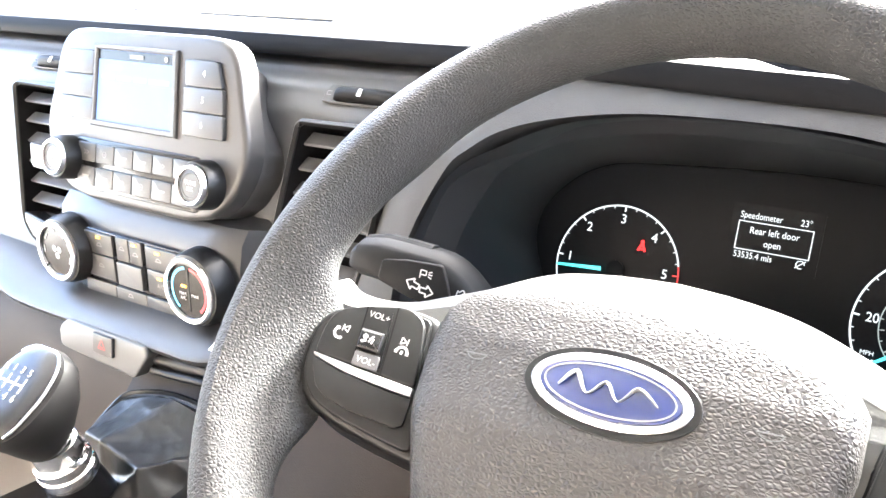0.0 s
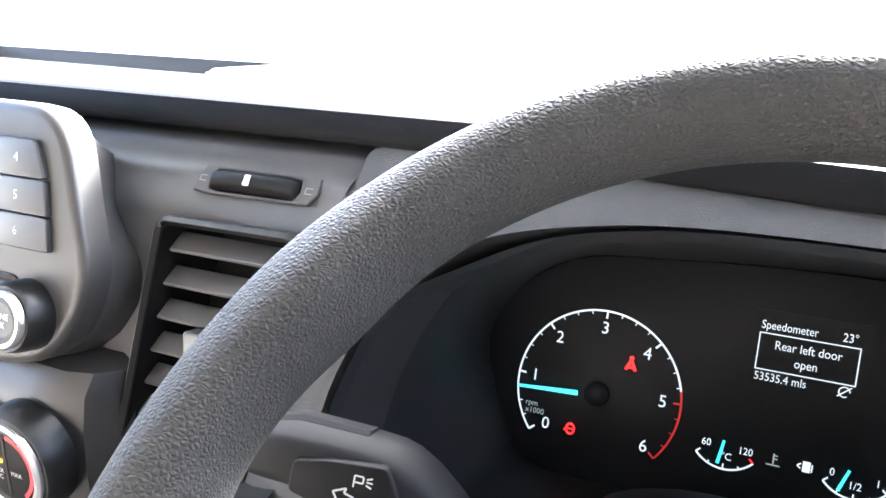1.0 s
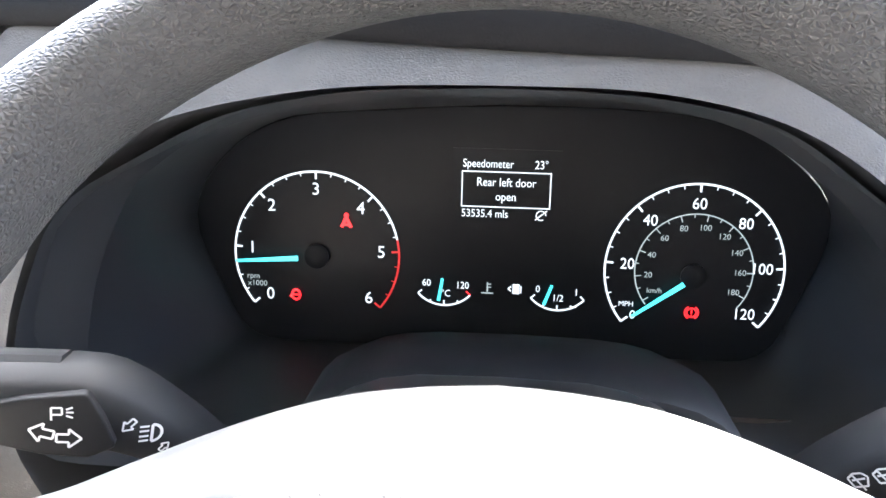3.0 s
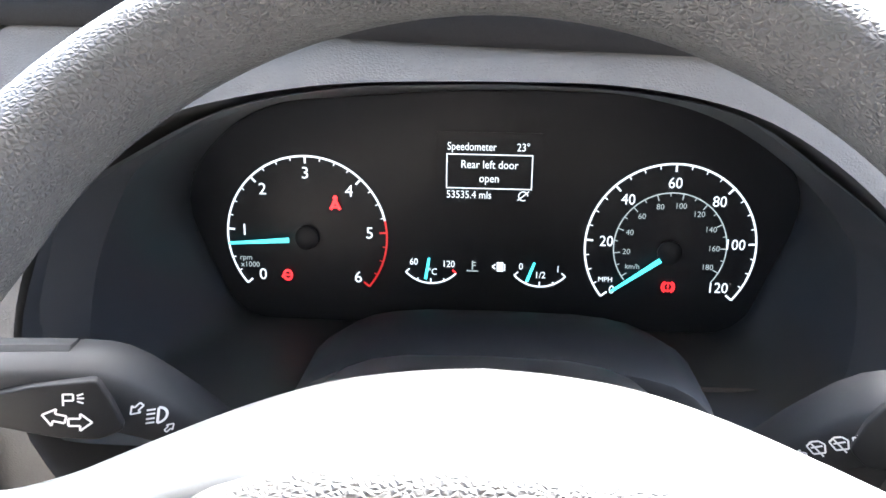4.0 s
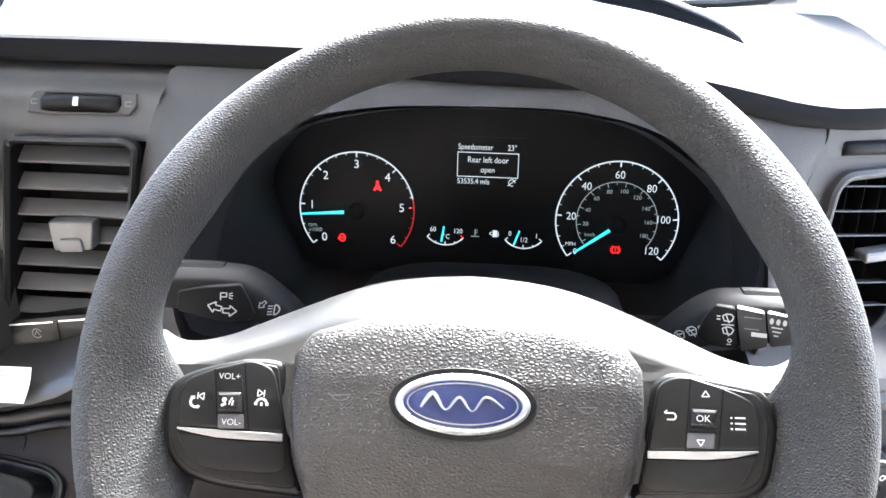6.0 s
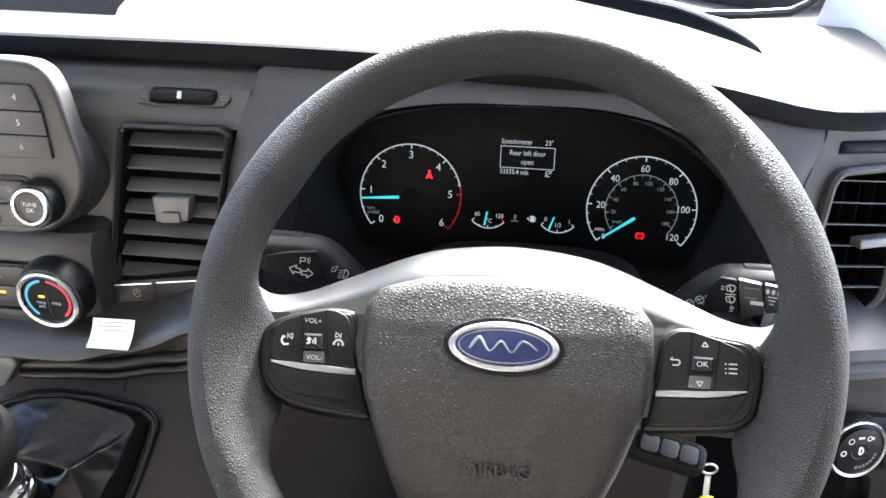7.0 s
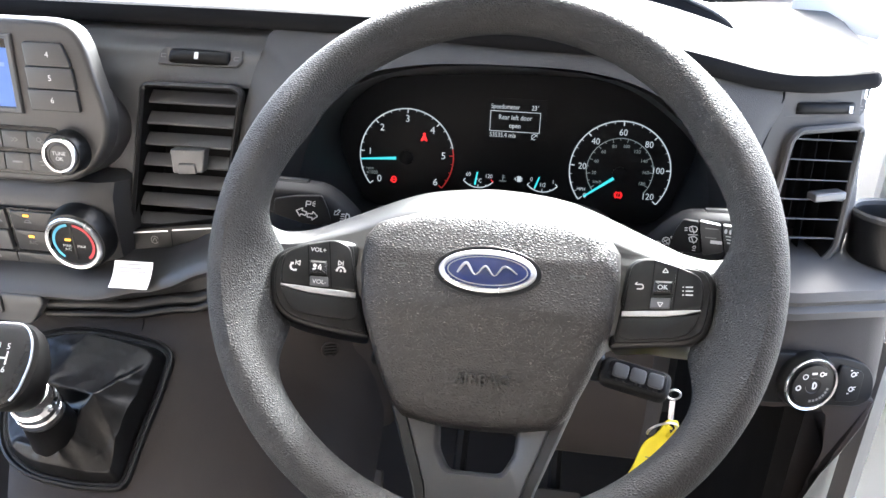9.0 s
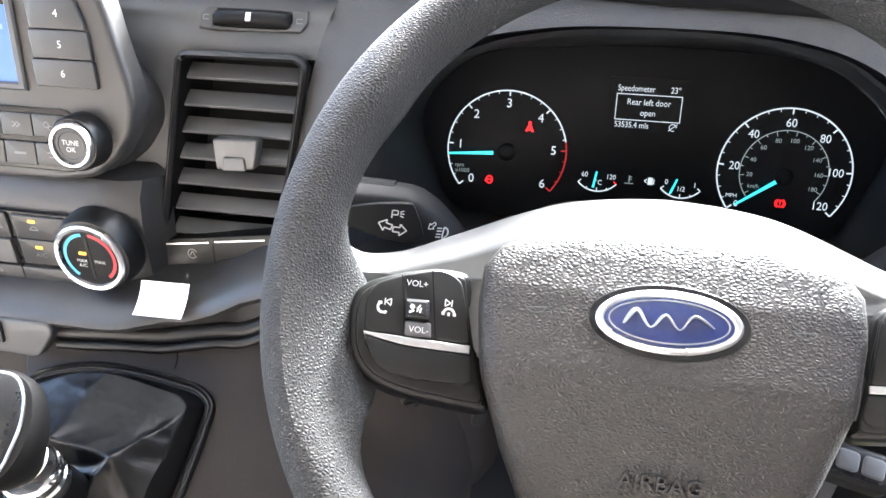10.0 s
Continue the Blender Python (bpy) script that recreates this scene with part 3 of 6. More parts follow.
for i in range(4):
    part("slat", slab(0.0120 - 0.0016 * abs(i - 1.5) ** 1.3, 0.0014, 0.0014, 0.0005, 0.0003, (0, -0.0045 + 0.003 * i), 0.0004), M_SOFTBLK, grille, m=GR)
part("plug_cap", lathe([(0.0075, 0.0), (0.0075, 0.0012), (0.006, 0.0018), (0.0005, 0.0018)], 24), M_SOFTBLK, dash, "round screw cap", m=frm((-0.094, 0.101, 0.6254), -4, 52))
part("knee_panel", sheet(knee), M_LOWER, dash, "taupe knee panel under the column")
# right side: shelf, switch panel
def swing(x):
    """How far the door end of the dash curves away."""
    return 0.32 * max(0.0, x - 0.245)


sh = []
for x in [0.18, 0.22, 0.245, 0.26, 0.28, 0.30, 0.32, 0.34, 0.37, 0.40]:
    w = swing(x)
    sh.append([(x, 0.30 + w, 0.715), (x, 0.215 + w, 0.703), (x, 0.168 + w, 0.695), (x, 0.157 + w, 0.690), (x, 0.155 + w, 0.682), (x, 0.159 + w, 0.677), (x, 0.155 + w, 0.672), (x, 0.157 + w, 0.665), (x, 0.175 + w, 0.66)])
part("shelf", sheet(sh), M_DASH, dash, "grey ledge under the side vent")
sp = []
for x in [0.19, 0.22, 0.245, 0.26, 0.28, 0.30, 0.32, 0.333, 0.340]:
    e = swing(x) + max(0, x - 0.33) * 1.2
    sp.append([(x, 0.180 + e, 0.668), (x, 0.174 + e, 0.655), (x, 0.167 + e, 0.63), (x, 0.164 + e, 0.59), (x, 0.166 + e, 0.578), (x, 0.176 + e, 0.573), (x, 0.25 + e, 0.573)])
part("switch_panel", sheet(sp), M_LOWER, dash, "taupe side panel with the light switch")

# ---- steering wheel ----
W = frm((0, 0, 0.75), 36, 0, 0.6)
wheel = thing("steering_wheel", (0, 0.02, 0.75), "dark grey grained steering wheel with silver-trimmed thumb switches", "steering wheel")
VC = 0.0138
lv = []
NA = 144
for i in range(NA):
    a = 2 * math.pi * i / NA
    dg = math.degrees(a) % 360
    fold = min(abs(dg - 30), abs(dg - 150))
    side = abs(math.cos(a)) ** 1.5
    rt = 0.0143 + 0.0012 * side + 0.0012 * math.exp(-(fold / 8) ** 2)
    rc = 0.1888 - rt
    ring = []
    for j in range(28):
        b = 2 * math.pi * j / 28
        win = math.exp(-((min(abs(dg - 28), abs(dg - 152)) / 24) ** 2))
        rb_ = rt * (1 + 0.19 * win * math.exp(-(((b - 2.25) / 0.42) ** 2)) - 0.06 * win * math.exp(-(((b - 1.3) / 0.4) ** 2)))
        flare = math.exp(-((max(0.0, min(abs(dg - 347), abs(dg + 360 - 347), abs(dg - 193)) - 8) / 8.5) ** 2)) * max(0.0, -math.cos(b)) ** 1.6
        cr = math.cos(b) * rb_ * (1 + 1.1 * flare)
        cz = math.sin(b) * rb_ * 1.42 * (1 - 0.35 * flare) - 0.017 * flare
        ring.append(((rc + cr) * math.cos(a), VC + (rc + 0.0042 + cr) * math.sin(a), -0.0030 + cz))
    lv.append(ring)
lv.append(lv[0])
bm = rings(lv, False, False)
bmesh.ops.remove_doubles(bm, verts=bm.verts[:], dist=1e-7)
part("rim", bm, M_RIM, wheel, "grained rim with thumb bulges", m=W)

# hub frame with the two side spokes
top = [(0, 0.0742), (0.022, 0.0728), (0.045, 0.0695), (0.067, 0.0636), (0.089, 0.0560), (0.110, 0.0472), (0.131, 0.0378), (0.148, 0.0315), (0.158, 0.0312), (0.167, 0.0360)]
bot = [(0.169, -0.028), (0.158, -0.034), (0.14, -0.036), (0.112, -0.034), (0.085, -0.034), (0.071, -0.052), (0.057, -0.078), (0.03, -0.088), (0, -0.089)]
half = [(p.x, p.y) for p in glide([(x, y, 0) for x, y in top], 4)] + bot
outl = half + [(-x, y) for x, y in half[-2:0:-1]]
outl = resample(outl, 200, (0, 0.0742))
cen = Vector((0, -0.01))
lv = []
for s, z in ((0.97, -0.066), (1.0, -0.058), (1.0, -0.051), (0.985, -0.0455), (0.955, -0.0405), (0.91, -0.0350), (0.85, -0.0285), (0.78, -0.0225), (0.70, -0.0175), (0.62, -0.0155)):
    ring = []
    for x, y in outl:
        k = s if y > cen.y else 1 - (1 - s) * 0.35
        px, py = x * (1 - (1 - s) * 0.10), cen.y + (y - cen.y) * k
        dish = 0.016 * lerp([(0.128, 0.0), (0.168, 1.0)], abs(px))
        flat = -0.016 * lerp([(0.050, 0.0), (0.105, 1.0)], abs(px)) * lerp([(-0.060, 0.25), (-0.026, 1.0)], z)
        ring.append((px, py, z + dish + flat - max(0, -py - 0.03) * 0.25))
    lv.append(ring)
part("hub_frame", rings(lv), M_HUB, wheel, "smooth dark hub and side spokes", m=W)


def cover_w(v):
    return -0.20 * max(0, v - 0.010) - 6.0 * max(0, v - 0.026) ** 2 - 0.245 * max(0, -0.0235 - v)


cv = [(0, 0.046), (0.05, 0.043), (0.078, 0.034), (0.086, 0.022), (0.0865, 0.0), (0.082, -0.03), (0.070, -0.062), (0.0585, -0.086), (0.050, -0.0945), (0.03, -0.098), (0, -0.099)]
cov = resample(cv + [(-x, y) for x, y in cv[-2:0:-1]], 120, (0, 0.046))
lv = []
profile = [(1.0, -0.035), (1.0, -0.012), (0.99, -0.007), (0.97, -0.0035), (0.94, -0.0015), (0.88, -0.0003)] + [(0.84 - 0.03 * i, 0.0) for i in range(28)]
for s, z in profile:
    ring = []
    for x, y in cov:
        q = cen + (Vector((x, y)) - cen) * s
        ring.append((q.x, q.y, z + cover_w(q.y) - 0.35 * q.x * q.x))
    lv.append(ring)
part("airbag_cover", rings(lv), M_COVER, wheel, "grained airbag cover with a folded crease", m=W)
# lower spoke: dark legs round a paler insert with a window
sp_o = resample(rounded([(-0.066, -0.070), (0.066, -0.070), (0.0385, -0.140), (0.0360, -0.160), (-0.0360, -0.160), (-0.0385, -0.140)], 0.006, 4), 64, (-0.066, -0.070))
sp_m = resample(rounded([(-0.056, -0.072), (0.056, -0.072), (0.0315, -0.138), (0.0300, -0.160), (-0.0300, -0.160), (-0.0315, -0.138)], 0.005, 4), 64, (-0.056, -0.072))
sp_i = resample(rounded([(-0.0265, -0.086), (0.0265, -0.086), (0.0250, -0.112), (0.0175, -0.1255), (-0.0175, -0.1255), (-0.0250, -0.112)], 0.004, 4), 64, (-0.0265, -0.086))


def spoke_fall(y):
    return 0.25 * max(0, -0.125 - y)


part("lower_spoke", rings([[(x, y, -0.052) for x, y in sp_o], [(x, y, -0.037) for x, y in sp_o], [(x * 0.985, y, -0.0325 - spoke_fall(y)) for x, y in sp_o], [(x * 0.96, y, -0.0305 - spoke_fall(y)) for x, y in sp_o], [(x, y, -0.0310 - spoke_fall(y)) for x, y in sp_m], [(x * 0.99, y, -0.036 - spoke_fall(y)) for x, y in sp_m]], False, False), M_WELL, wheel, "dark legs of the lower spoke", m=W)
part("spoke_insert", rings([[(x * 0.985, y, -0.036 - spoke_fall(y)) for x, y in sp_m], [(x * 0.98, y, -0.0320 - spoke_fall(y)) for x, y in sp_m], [(x * 0.95, y, -0.0312 - spoke_fall(y)) for x, y in sp_m],
                            [(x * 1.12, y - 0.003 * (y < -0.1), -0.0335) for x, y in sp_i], [(x * 1.03, y - 0.001 * (y < -0.1), -0.036) for x, y in sp_i], [(x, y, -0.042) for x, y in sp_i], [(x, y, -0.054) for x, y in sp_i]], False, False), M_GREYSP, wheel, "grey insert with a dark window", m=W)
# wheel details
def small(v):
    return Matrix.Translation(v) @ Matrix.Scale(0.75, 4)


POD = {
    -1: dict(up=[(-0.0236, -0.0096), (-0.0248, 0.0023), (-0.0239, 0.0091), (-0.0205, 0.0142), (-0.0096, 0.0193), (0.0062, 0.0243), (0.0118, 0.0243), (0.0172, 0.0218), (0.0198, 0.0190), (0.0244, 0.0030), (0.0271, -0.0094)],
             strip=[(-0.0238, -0.0098), (-0.0005, -0.0099), (0.0268, -0.0098), (0.0270, -0.0138), (0.0107, -0.0140), (-0.0054, -0.0137), (-0.0162, -0.0122), (-0.0232, -0.0110)],
             low=[(-0.0228, -0.0122), (-0.0220, -0.0150), (-0.0160, -0.0238), (-0.0103, -0.0270), (0.0018, -0.0286), (0.0255, -0.0286), (0.0288, -0.0262), (0.0277, -0.0146), (0.0107, -0.0146), (-0.0054, -0.0143), (-0.0162, -0.0128)],
             shell=[(0.0241, 0.0260), (0.0164, 0.0272), (0.0057, 0.0268), (-0.0109, 0.0220), (-0.0247, 0.0160), (-0.0307, 0.0100), (-0.0323, -0.0006), (-0.0310, -0.0140), (-0.0266, -0.0244), (-0.0190, -0.0314), (-0.0085, -0.0353), (0.0078, -0.0376), (0.0419, -0.0400), (0.0330, -0.0127), (0.0268, 0.0119)],
             cells=((-0.0094, 0.0190, -0.0044, -0.0096), (0.0046, 0.0232, 0.0102, -0.0096)), rock=[(-0.0065, 0.0078), (0.0048, 0.0084), (0.0059, -0.0010), (-0.0053, -0.0016)],
             cap=[(-0.0052, -0.0026), (0.0070, -0.0020), (0.0080, -0.0088), (-0.0046, -0.0094)]),
    1: dict(up=[(-0.0269, -0.0084), (-0.0244, 0.0070), (-0.0221, 0.0204), (-0.0197, 0.0243), (-0.0136, 0.0268), (-0.0071, 0.0269), (0.0068, 0.0224), (0.0179, 0.0175), (0.0215, 0.0148), (0.0235, 0.0099), (0.0240, 0.0035), (0.0228, -0.0062)],
            strip=[(-0.0270, -0.0085), (-0.0003, -0.0075), (0.0224, -0.0064), (0.0226, -0.0072), (0.0120, -0.0099), (-0.0004, -0.0113), (-0.0270, -0.0120)],
            low=[(-0.0271, -0.0126), (-0.0291, -0.0194), (-0.0288, -0.0240), (-0.0247, -0.0264), (-0.0107, -0.0262), (0.0066, -0.0247), (0.0140, -0.0222), (0.0178, -0.0169), (0.0218, -0.0088), (0.0120, -0.0106), (-0.0004, -0.0119)],
            shell=[(0.0215, 0.0235), (0.0258, 0.0215), (0.0299, 0.0157), (0.0314, 0.0067), (0.0300, -0.0061), (0.0274, -0.0188), (0.0230, -0.0245), (0.0140, -0.0290), (-0.0369, -0.0330), (-0.0300, 0.0019), (-0.0256, 0.0237), (-0.0205, 0.0285), (-0.0125, 0.0302), (0.0057, 0.0268)],
            cells=((-0.0066, 0.0262, -0.0096, -0.0080), (0.0081, 0.0214, 0.0052, -0.0074)), rock=[(-0.0064, 0.0117), (0.0052, 0.0113), (0.0044, 0.0033), (-0.0072, 0.0034)],
            cap=[(-0.0084, 0.0006), (0.0039, 0.0006), (0.0032, -0.0062), (-0.0092, -0.0062)]),
}


def wheel_pod(side):
    """One thumb-switch pod: side -1 on the passenger's side, +1 on the door's side."""
    P = POD[side]
    m = W @ Matrix.Translation((side * 0.1145, -0.0075, -0.0105)) @ Matrix.Rotation(radians(-14 * side), 4, "Y")

    def ccw(pts):
        area = sum(a[0] * b[1] - b[0] * a[1] for a, b in zip(pts, pts[1:] + pts[:1]))
        return pts if area > 0 else pts[::-1]

    part("spoke_shell", plate(rounded(ccw(P["shell"]), 0.006, 4), 0.024, 0.004, -0.0275), M_BLACK, wheel, "smooth black spoke shell round the thumb switches", m=m)
    body = part("switch_pod", plate(rounded(ccw(inset(ccw(P["shell"]), 0.0035)), 0.006, 4), 0.004, 0.001, -0.0048), M_BLACK, wheel, "gloss black thumb-switch pod", m=m)
    part("switch_plate", plate(rounded(ccw(P["up"]), 0.0025, 3), 0.0040, 0.0012, -0.0022), M_BLACK, body, m=m)
    part("lower_plate", plate(rounded(ccw(P["low"]), 0.0012, 3), 0.0036, 0.0004, -0.0022, 2), M_BLACK, body, m=m)
    part("trim_strip", plate(ccw(P["strip"]), 0.0044, 0.0006, -0.0022), M_SATIN, body, "satin silver trim strip", m=m)
    for x0, y0, x1, y1 in P["cells"]:
        part("gap_line", bar(x0, y0, x1, y1, 0.0006, 0.0020), M_DARK, body, smooth=False, m=m)
    well = [(P["cells"][0][0] + 0.0012, P["cells"][1][1] - 0.004), (P["cells"][1][0] - 0.0012, P["cells"][1][1] - 0.0035), (P["cells"][1][2] - 0.0012, P["cells"][1][3] + 0.002), (P["cells"][0][2] + 0.0012, P["cells"][0][3] + 0.002)]
    part("rocker_well", plate(rounded(ccw(well), 0.001, 2), 0.0008, 0.0, 0.0015), M_BLACK, body, m=m)
    part("rocker", plate(rounded(ccw(P["rock"]), 0.0008, 3), 0.0042, 0.0012, 0.0008), M_BLACK, body, m=m)
    (ax_, ay_), (bx_, by_) = P["rock"][0], P["rock"][1]
    part("rocker_edge", bar(ax_ + 0.0008, ay_ - 0.0010, bx_ - 0.0008, by_ - 0.0010, 0.0010, 0.0051), M_SILVER, body, m=m, smooth=False)
    part("rocker_foot", plate(rounded(ccw(P["cap"]), 0.0008, 2), 0.0024, 0.0006, 0.0008), M_GREYSP, body, "pale smoked rocker foot", m=m)
    T = m @ Matrix.Translation((0, 0, 0.0021))
    if side < 0:
        text("print", "VOL+", 0.0042, M_WHITE, body, T @ Matrix.Translation((-0.0018, 0.0158, 0.0004)) @ Matrix.Rotation(radians(2), 4, "Z"))
        text("print", "VOL-", 0.0042, M_WHITE, body, T @ Matrix.Translation((0.0016, -0.0062, 0.0014)) @ Matrix.Rotation(radians(2), 4, "Z"))
        part("symbol", join(disc(0.0012, 12, 0, (-0.0018, 0.0006)), bar(-0.0030, -0.0022, -0.0008, -0.0010, 0.0012), bar(0.0006, -0.0016, 0.0010, 0.0004, 0.0008), bar(0.0010, 0.0004, 0.0020, 0.0018, 0.0008), bar(0.0020, -0.0020, 0.0024, 0.0006, 0.0008)), M_WHITE, body, smooth=False, m=T @ Matrix.Translation((-0.0010, 0.0036, 0.0030)))
        handset = join(arc(0.0034, 190, 350, 0.0016, 0, 0, 14), bar(-0.0042, -0.0008, -0.0026, 0.0012, 0.002), bar(0.0042, -0.0008, 0.0026, -0.0012, 0.002))
        part("symbol", handset, M_WHITE, body, smooth=False, m=T @ small((-0.0163, 0.0026, 0)) @ Matrix.Rotation(radians(-45), 4, "Z"))
        part("symbol", join(bar(-0.0022, 0, 0.0012, 0.0022, 0.0007), bar(-0.0022, 0, 0.0012, -0.0022, 0.0007), bar(0.0012, -0.0022, 0.0012, 0.0022, 0.0007), bar(-0.0026, -0.0022, -0.0026, 0.0022, 0.0007)), M_WHITE, body, smooth=False, m=T @ small((-0.0138, 0.0054, 0)))
        part("symbol", join(arc(0.0034, 10, 170, 0.0016, 0, 0, 14), bar(-0.0036, -0.001, -0.0036, 0.001, 0.002), bar(0.0036, -0.001, 0.0036, 0.001, 0.002), bar(0, -0.0012, 0, 0.001, 0.0016)), M_WHITE, body, smooth=False, m=T @ small((0.0148, 0.0036, 0)))
        part("symbol", join(bar(-0.0020, 0.0022, 0.0014, 0, 0.0007), bar(-0.0020, -0.0022, 0.0014, 0, 0.0007), bar(-0.0020, -0.0022, -0.0020, 0.0022, 0.0007), bar(0.0022, -0.0022, 0.0022, 0.0022, 0.0007)), M_WHITE, body, smooth=False, m=T @ small((0.0141, 0.0088, 0)))
    else:
        tri = [(-0.0020, -0.0012, 0.0020, -0.0012), (-0.0020, -0.0012, 0, 0.0020), (0.0020, -0.0012, 0, 0.0020)]
        part("symbol", strokes(tri, 0.0007), M_WHITE, body, smooth=False, m=T @ Matrix.Translation((0.0001, 0.0186, 0.0005)) @ Matrix.Scale(0.85, 4))
        part("symbol", strokes([(a, -b, c, -d) for a, b, c, d in tri], 0.0006), M_WHITE, body, smooth=False, m=T @ Matrix.Translation((-0.0026, -0.0036, 0.0014)) @ Matrix.Scale(0.85, 4))
        text("print", "OK", 0.0052, M_WHITE, body, T @ Matrix.Translation((-0.0012, 0.0070, 0.0030)) @ Matrix.Scale(0.85, 4))
        part("symbol", join(bar(-0.003, 0.0018, 0.001, 0.0018, 0.0009), bar(-0.002, -0.0018, 0.001, -0.0018, 0.0009), arc(0.0018, -90, 90, 0.0009, 0, 0, 12, (0.001, 0)), bar(-0.0034, 0.0018, -0.0018, 0.0034, 0.0008)), M_WHITE, body, smooth=False, m=T @ Matrix.Translation((-0.0160, 0.0080, 0)) @ Matrix.Scale(0.85, 4))
        part("symbol", strokes([(-0.0035, q, -0.0025, q) for q in (-0.003, 0, 0.003)] + [(-0.0012, q, 0.0042, q) for q in (-0.003, 0, 0.003)], 0.0009), M_WHITE, body, smooth=False, m=T @ Matrix.Translation((0.0138, 0.0056, 0)) @ Matrix.Scale(0.85, 4))


wheel_pod(-1)
wheel_pod(1)


def ell(a, b, n=64):
    return [(a * math.cos(2 * math.pi * i / n), b * math.sin(2 * math.pi * i / n)) for i in range(n)]


mB = W @ Matrix.Translation((0, 0.0, 0.0002))
badge = part("badge", bezel(ell(0.0318, 0.0142), ell(0.0278, 0.0108), 0.0030, 0.0010, -0.0010), M_CHROME, wheel, "oval chrome badge ring with a blue field", m=mB)
# Black ring that puts the slight shade round the badge into colour.
part("badge_shade_ring", bezel(ell(0.0350, 0.0170), ell(0.0318, 0.0142), 0.0005, 0.0002, -0.0002), M_BLACK, wheel, m=mB)
part("badge_field", plate(ell(0.0280, 0.0110), 0.0022, 0.0006, -0.0006), M_BLUE, badge, "deep blue enamel oval", m=mB)
part("badge_inner_ring", bezel(ell(0.0262, 0.0098), ell(0.0255, 0.0092), 0.0004, 0.0001, 0.0016), M_SILVER, badge, m=mB)
# one plain waved ribbon in the badge, no lettering
part("badge_ribbon", tube(glide([(-0.0195, -0.0024, 0.0019), (-0.0140, 0.0046, 0.0019), (-0.0078, -0.0030, 0.0019), (-0.0015, 0.0030, 0.0019), (0.0048, -0.0032, 0.0019), (0.0110, 0.0036, 0.0019), (0.0195, -0.0012, 0.0019)], 6), [0.0007 + 0.0011 * abs(math.sin(math.pi * i / 12)) for i in range(37)], 8, flat=0.4), M_SILVER, badge, "pale plain ribbon", m=mB)
text("embossed_word", "AIRBAG", 0.0095, M_DARKSAT, wheel, W @ Matrix.Translation((0.0015, -0.0690, 0.0)) @ Matrix.Translation((0, 0, cover_w(-0.0690) + 0.0009)) @ Matrix.Rotation(radians(14.6), 4, "X"), "embossed lettering", depth=0.0013, squash=1.1)
for x in (-0.0585, 0.0580):
    mm = W @ Matrix.Translation((x, 0.0, cover_w(0) - 0.35 * x * x + 0.0003))
    # Flat grey strokes paint the highlights of an embossed horn symbol.
    part("horn_mark", join(arc(0.0042, 200, 350, 0.0006, 0, 0.0002, 12, (0, 0.0015), 0.6), bar(-0.0048, 0.0012, 0.0048, 0.0018, 0.0006, 0.0002)), M_GREYSP, wheel, "horn symbol in flat grey strokes that paint the highlights of its emboss", smooth=False, m=mm)

# ---- instrument cluster ----
K = frm((0, 0.2985, 0.745), 5.5)
clu = thing("instrument_cluster", (0, 0.31, 0.70), "black lit instrument cluster with rev counter, speedometer and text display", "instrument cluster")
lens2 = [(x, z - 0.745) for x, z in LENS]
part("face", plate(lens2, 0.004, 0.001, -0.0055), M_CLUSTER, clu, "near-black dial face", m=K)


def dial(name, c, r, ticks, lo, hi, label, red=None):
    d = part(name, arc(r, red if red is not None else hi, lo, 0.0011, 0, 0.0, 70, c), M_DIAL, clu, label, smooth=False, m=K)
    if red is not None:
        part("red_zone", arc(r, hi, red, 0.0011, 0, 0.0, 24, c), M_REDLINE, d, smooth=False, m=K)
    for a, ln, w, mt in ticks:
        q = radians(a)
        part("tick", bar(c[0] + r * math.cos(q), c[1] + r * math.sin(q), c[0] + (r - ln) * math.cos(q), c[1] + (r - ln) * math.sin(q), w, 0.0002), mt, d, smooth=False, m=K)
    return d


TC, TR = (-0.1083, 0.0008), 0.0473
tick = []
for i in range(25):
    a = 219 - 43 * i / 4
    tick.append((a, 0.0042 if i % 4 == 0 else 0.0022, 0.0011 if i % 4 == 0 else 0.0006, M_REDLINE if i >= 20 else M_DIAL))
rev = dial("rev_counter", TC, TR, tick, 219, -39, "white-printed rev counter dial", red=219 - 43 * 4.8)
for i in range(7):
    a = radians(219 - 43 * i)
    rr = TR - (0.0100 if i not in (0, 6) else 0.0085)
    text("numeral", str(i), 0.0098, M_DIAL, rev, K @ Matrix.Translation((TC[0] + rr * math.cos(a) + (0.003 if i == 0 else 0), TC[1] + rr * math.sin(a), 0.0003)))
text("print", "rpm", 0.0046, M_DIALDIM, rev, K @ Matrix.Translation((-0.1454, -0.0133, 0.0003)))
text("print", "x1000", 0.0046, M_DIALDIM, rev, K @ Matrix.Translation((-0.1430, -0.0176, 0.0003)))


def needle(parent, c, a, r0, r1):
    q = radians(a)
    part("needle", bar(c[0] + r1 * math.cos(q), c[1] + r1 * math.sin(q), c[0] + r0 * math.cos(q), c[1] + r0 * math.sin(q), 0.0016, 0.0035, 0.0030), M_CYAN, parent, "glowing cyan needle", smooth=False, m=K)
    part("needle_hub", lathe([(0.0070, 0.0), (0.0070, 0.0008), (0.0062, 0.0014), (0.001, 0.0016)], 24), M_CLUSTER, parent, m=K @ Matrix.Translation((*c, 0)))


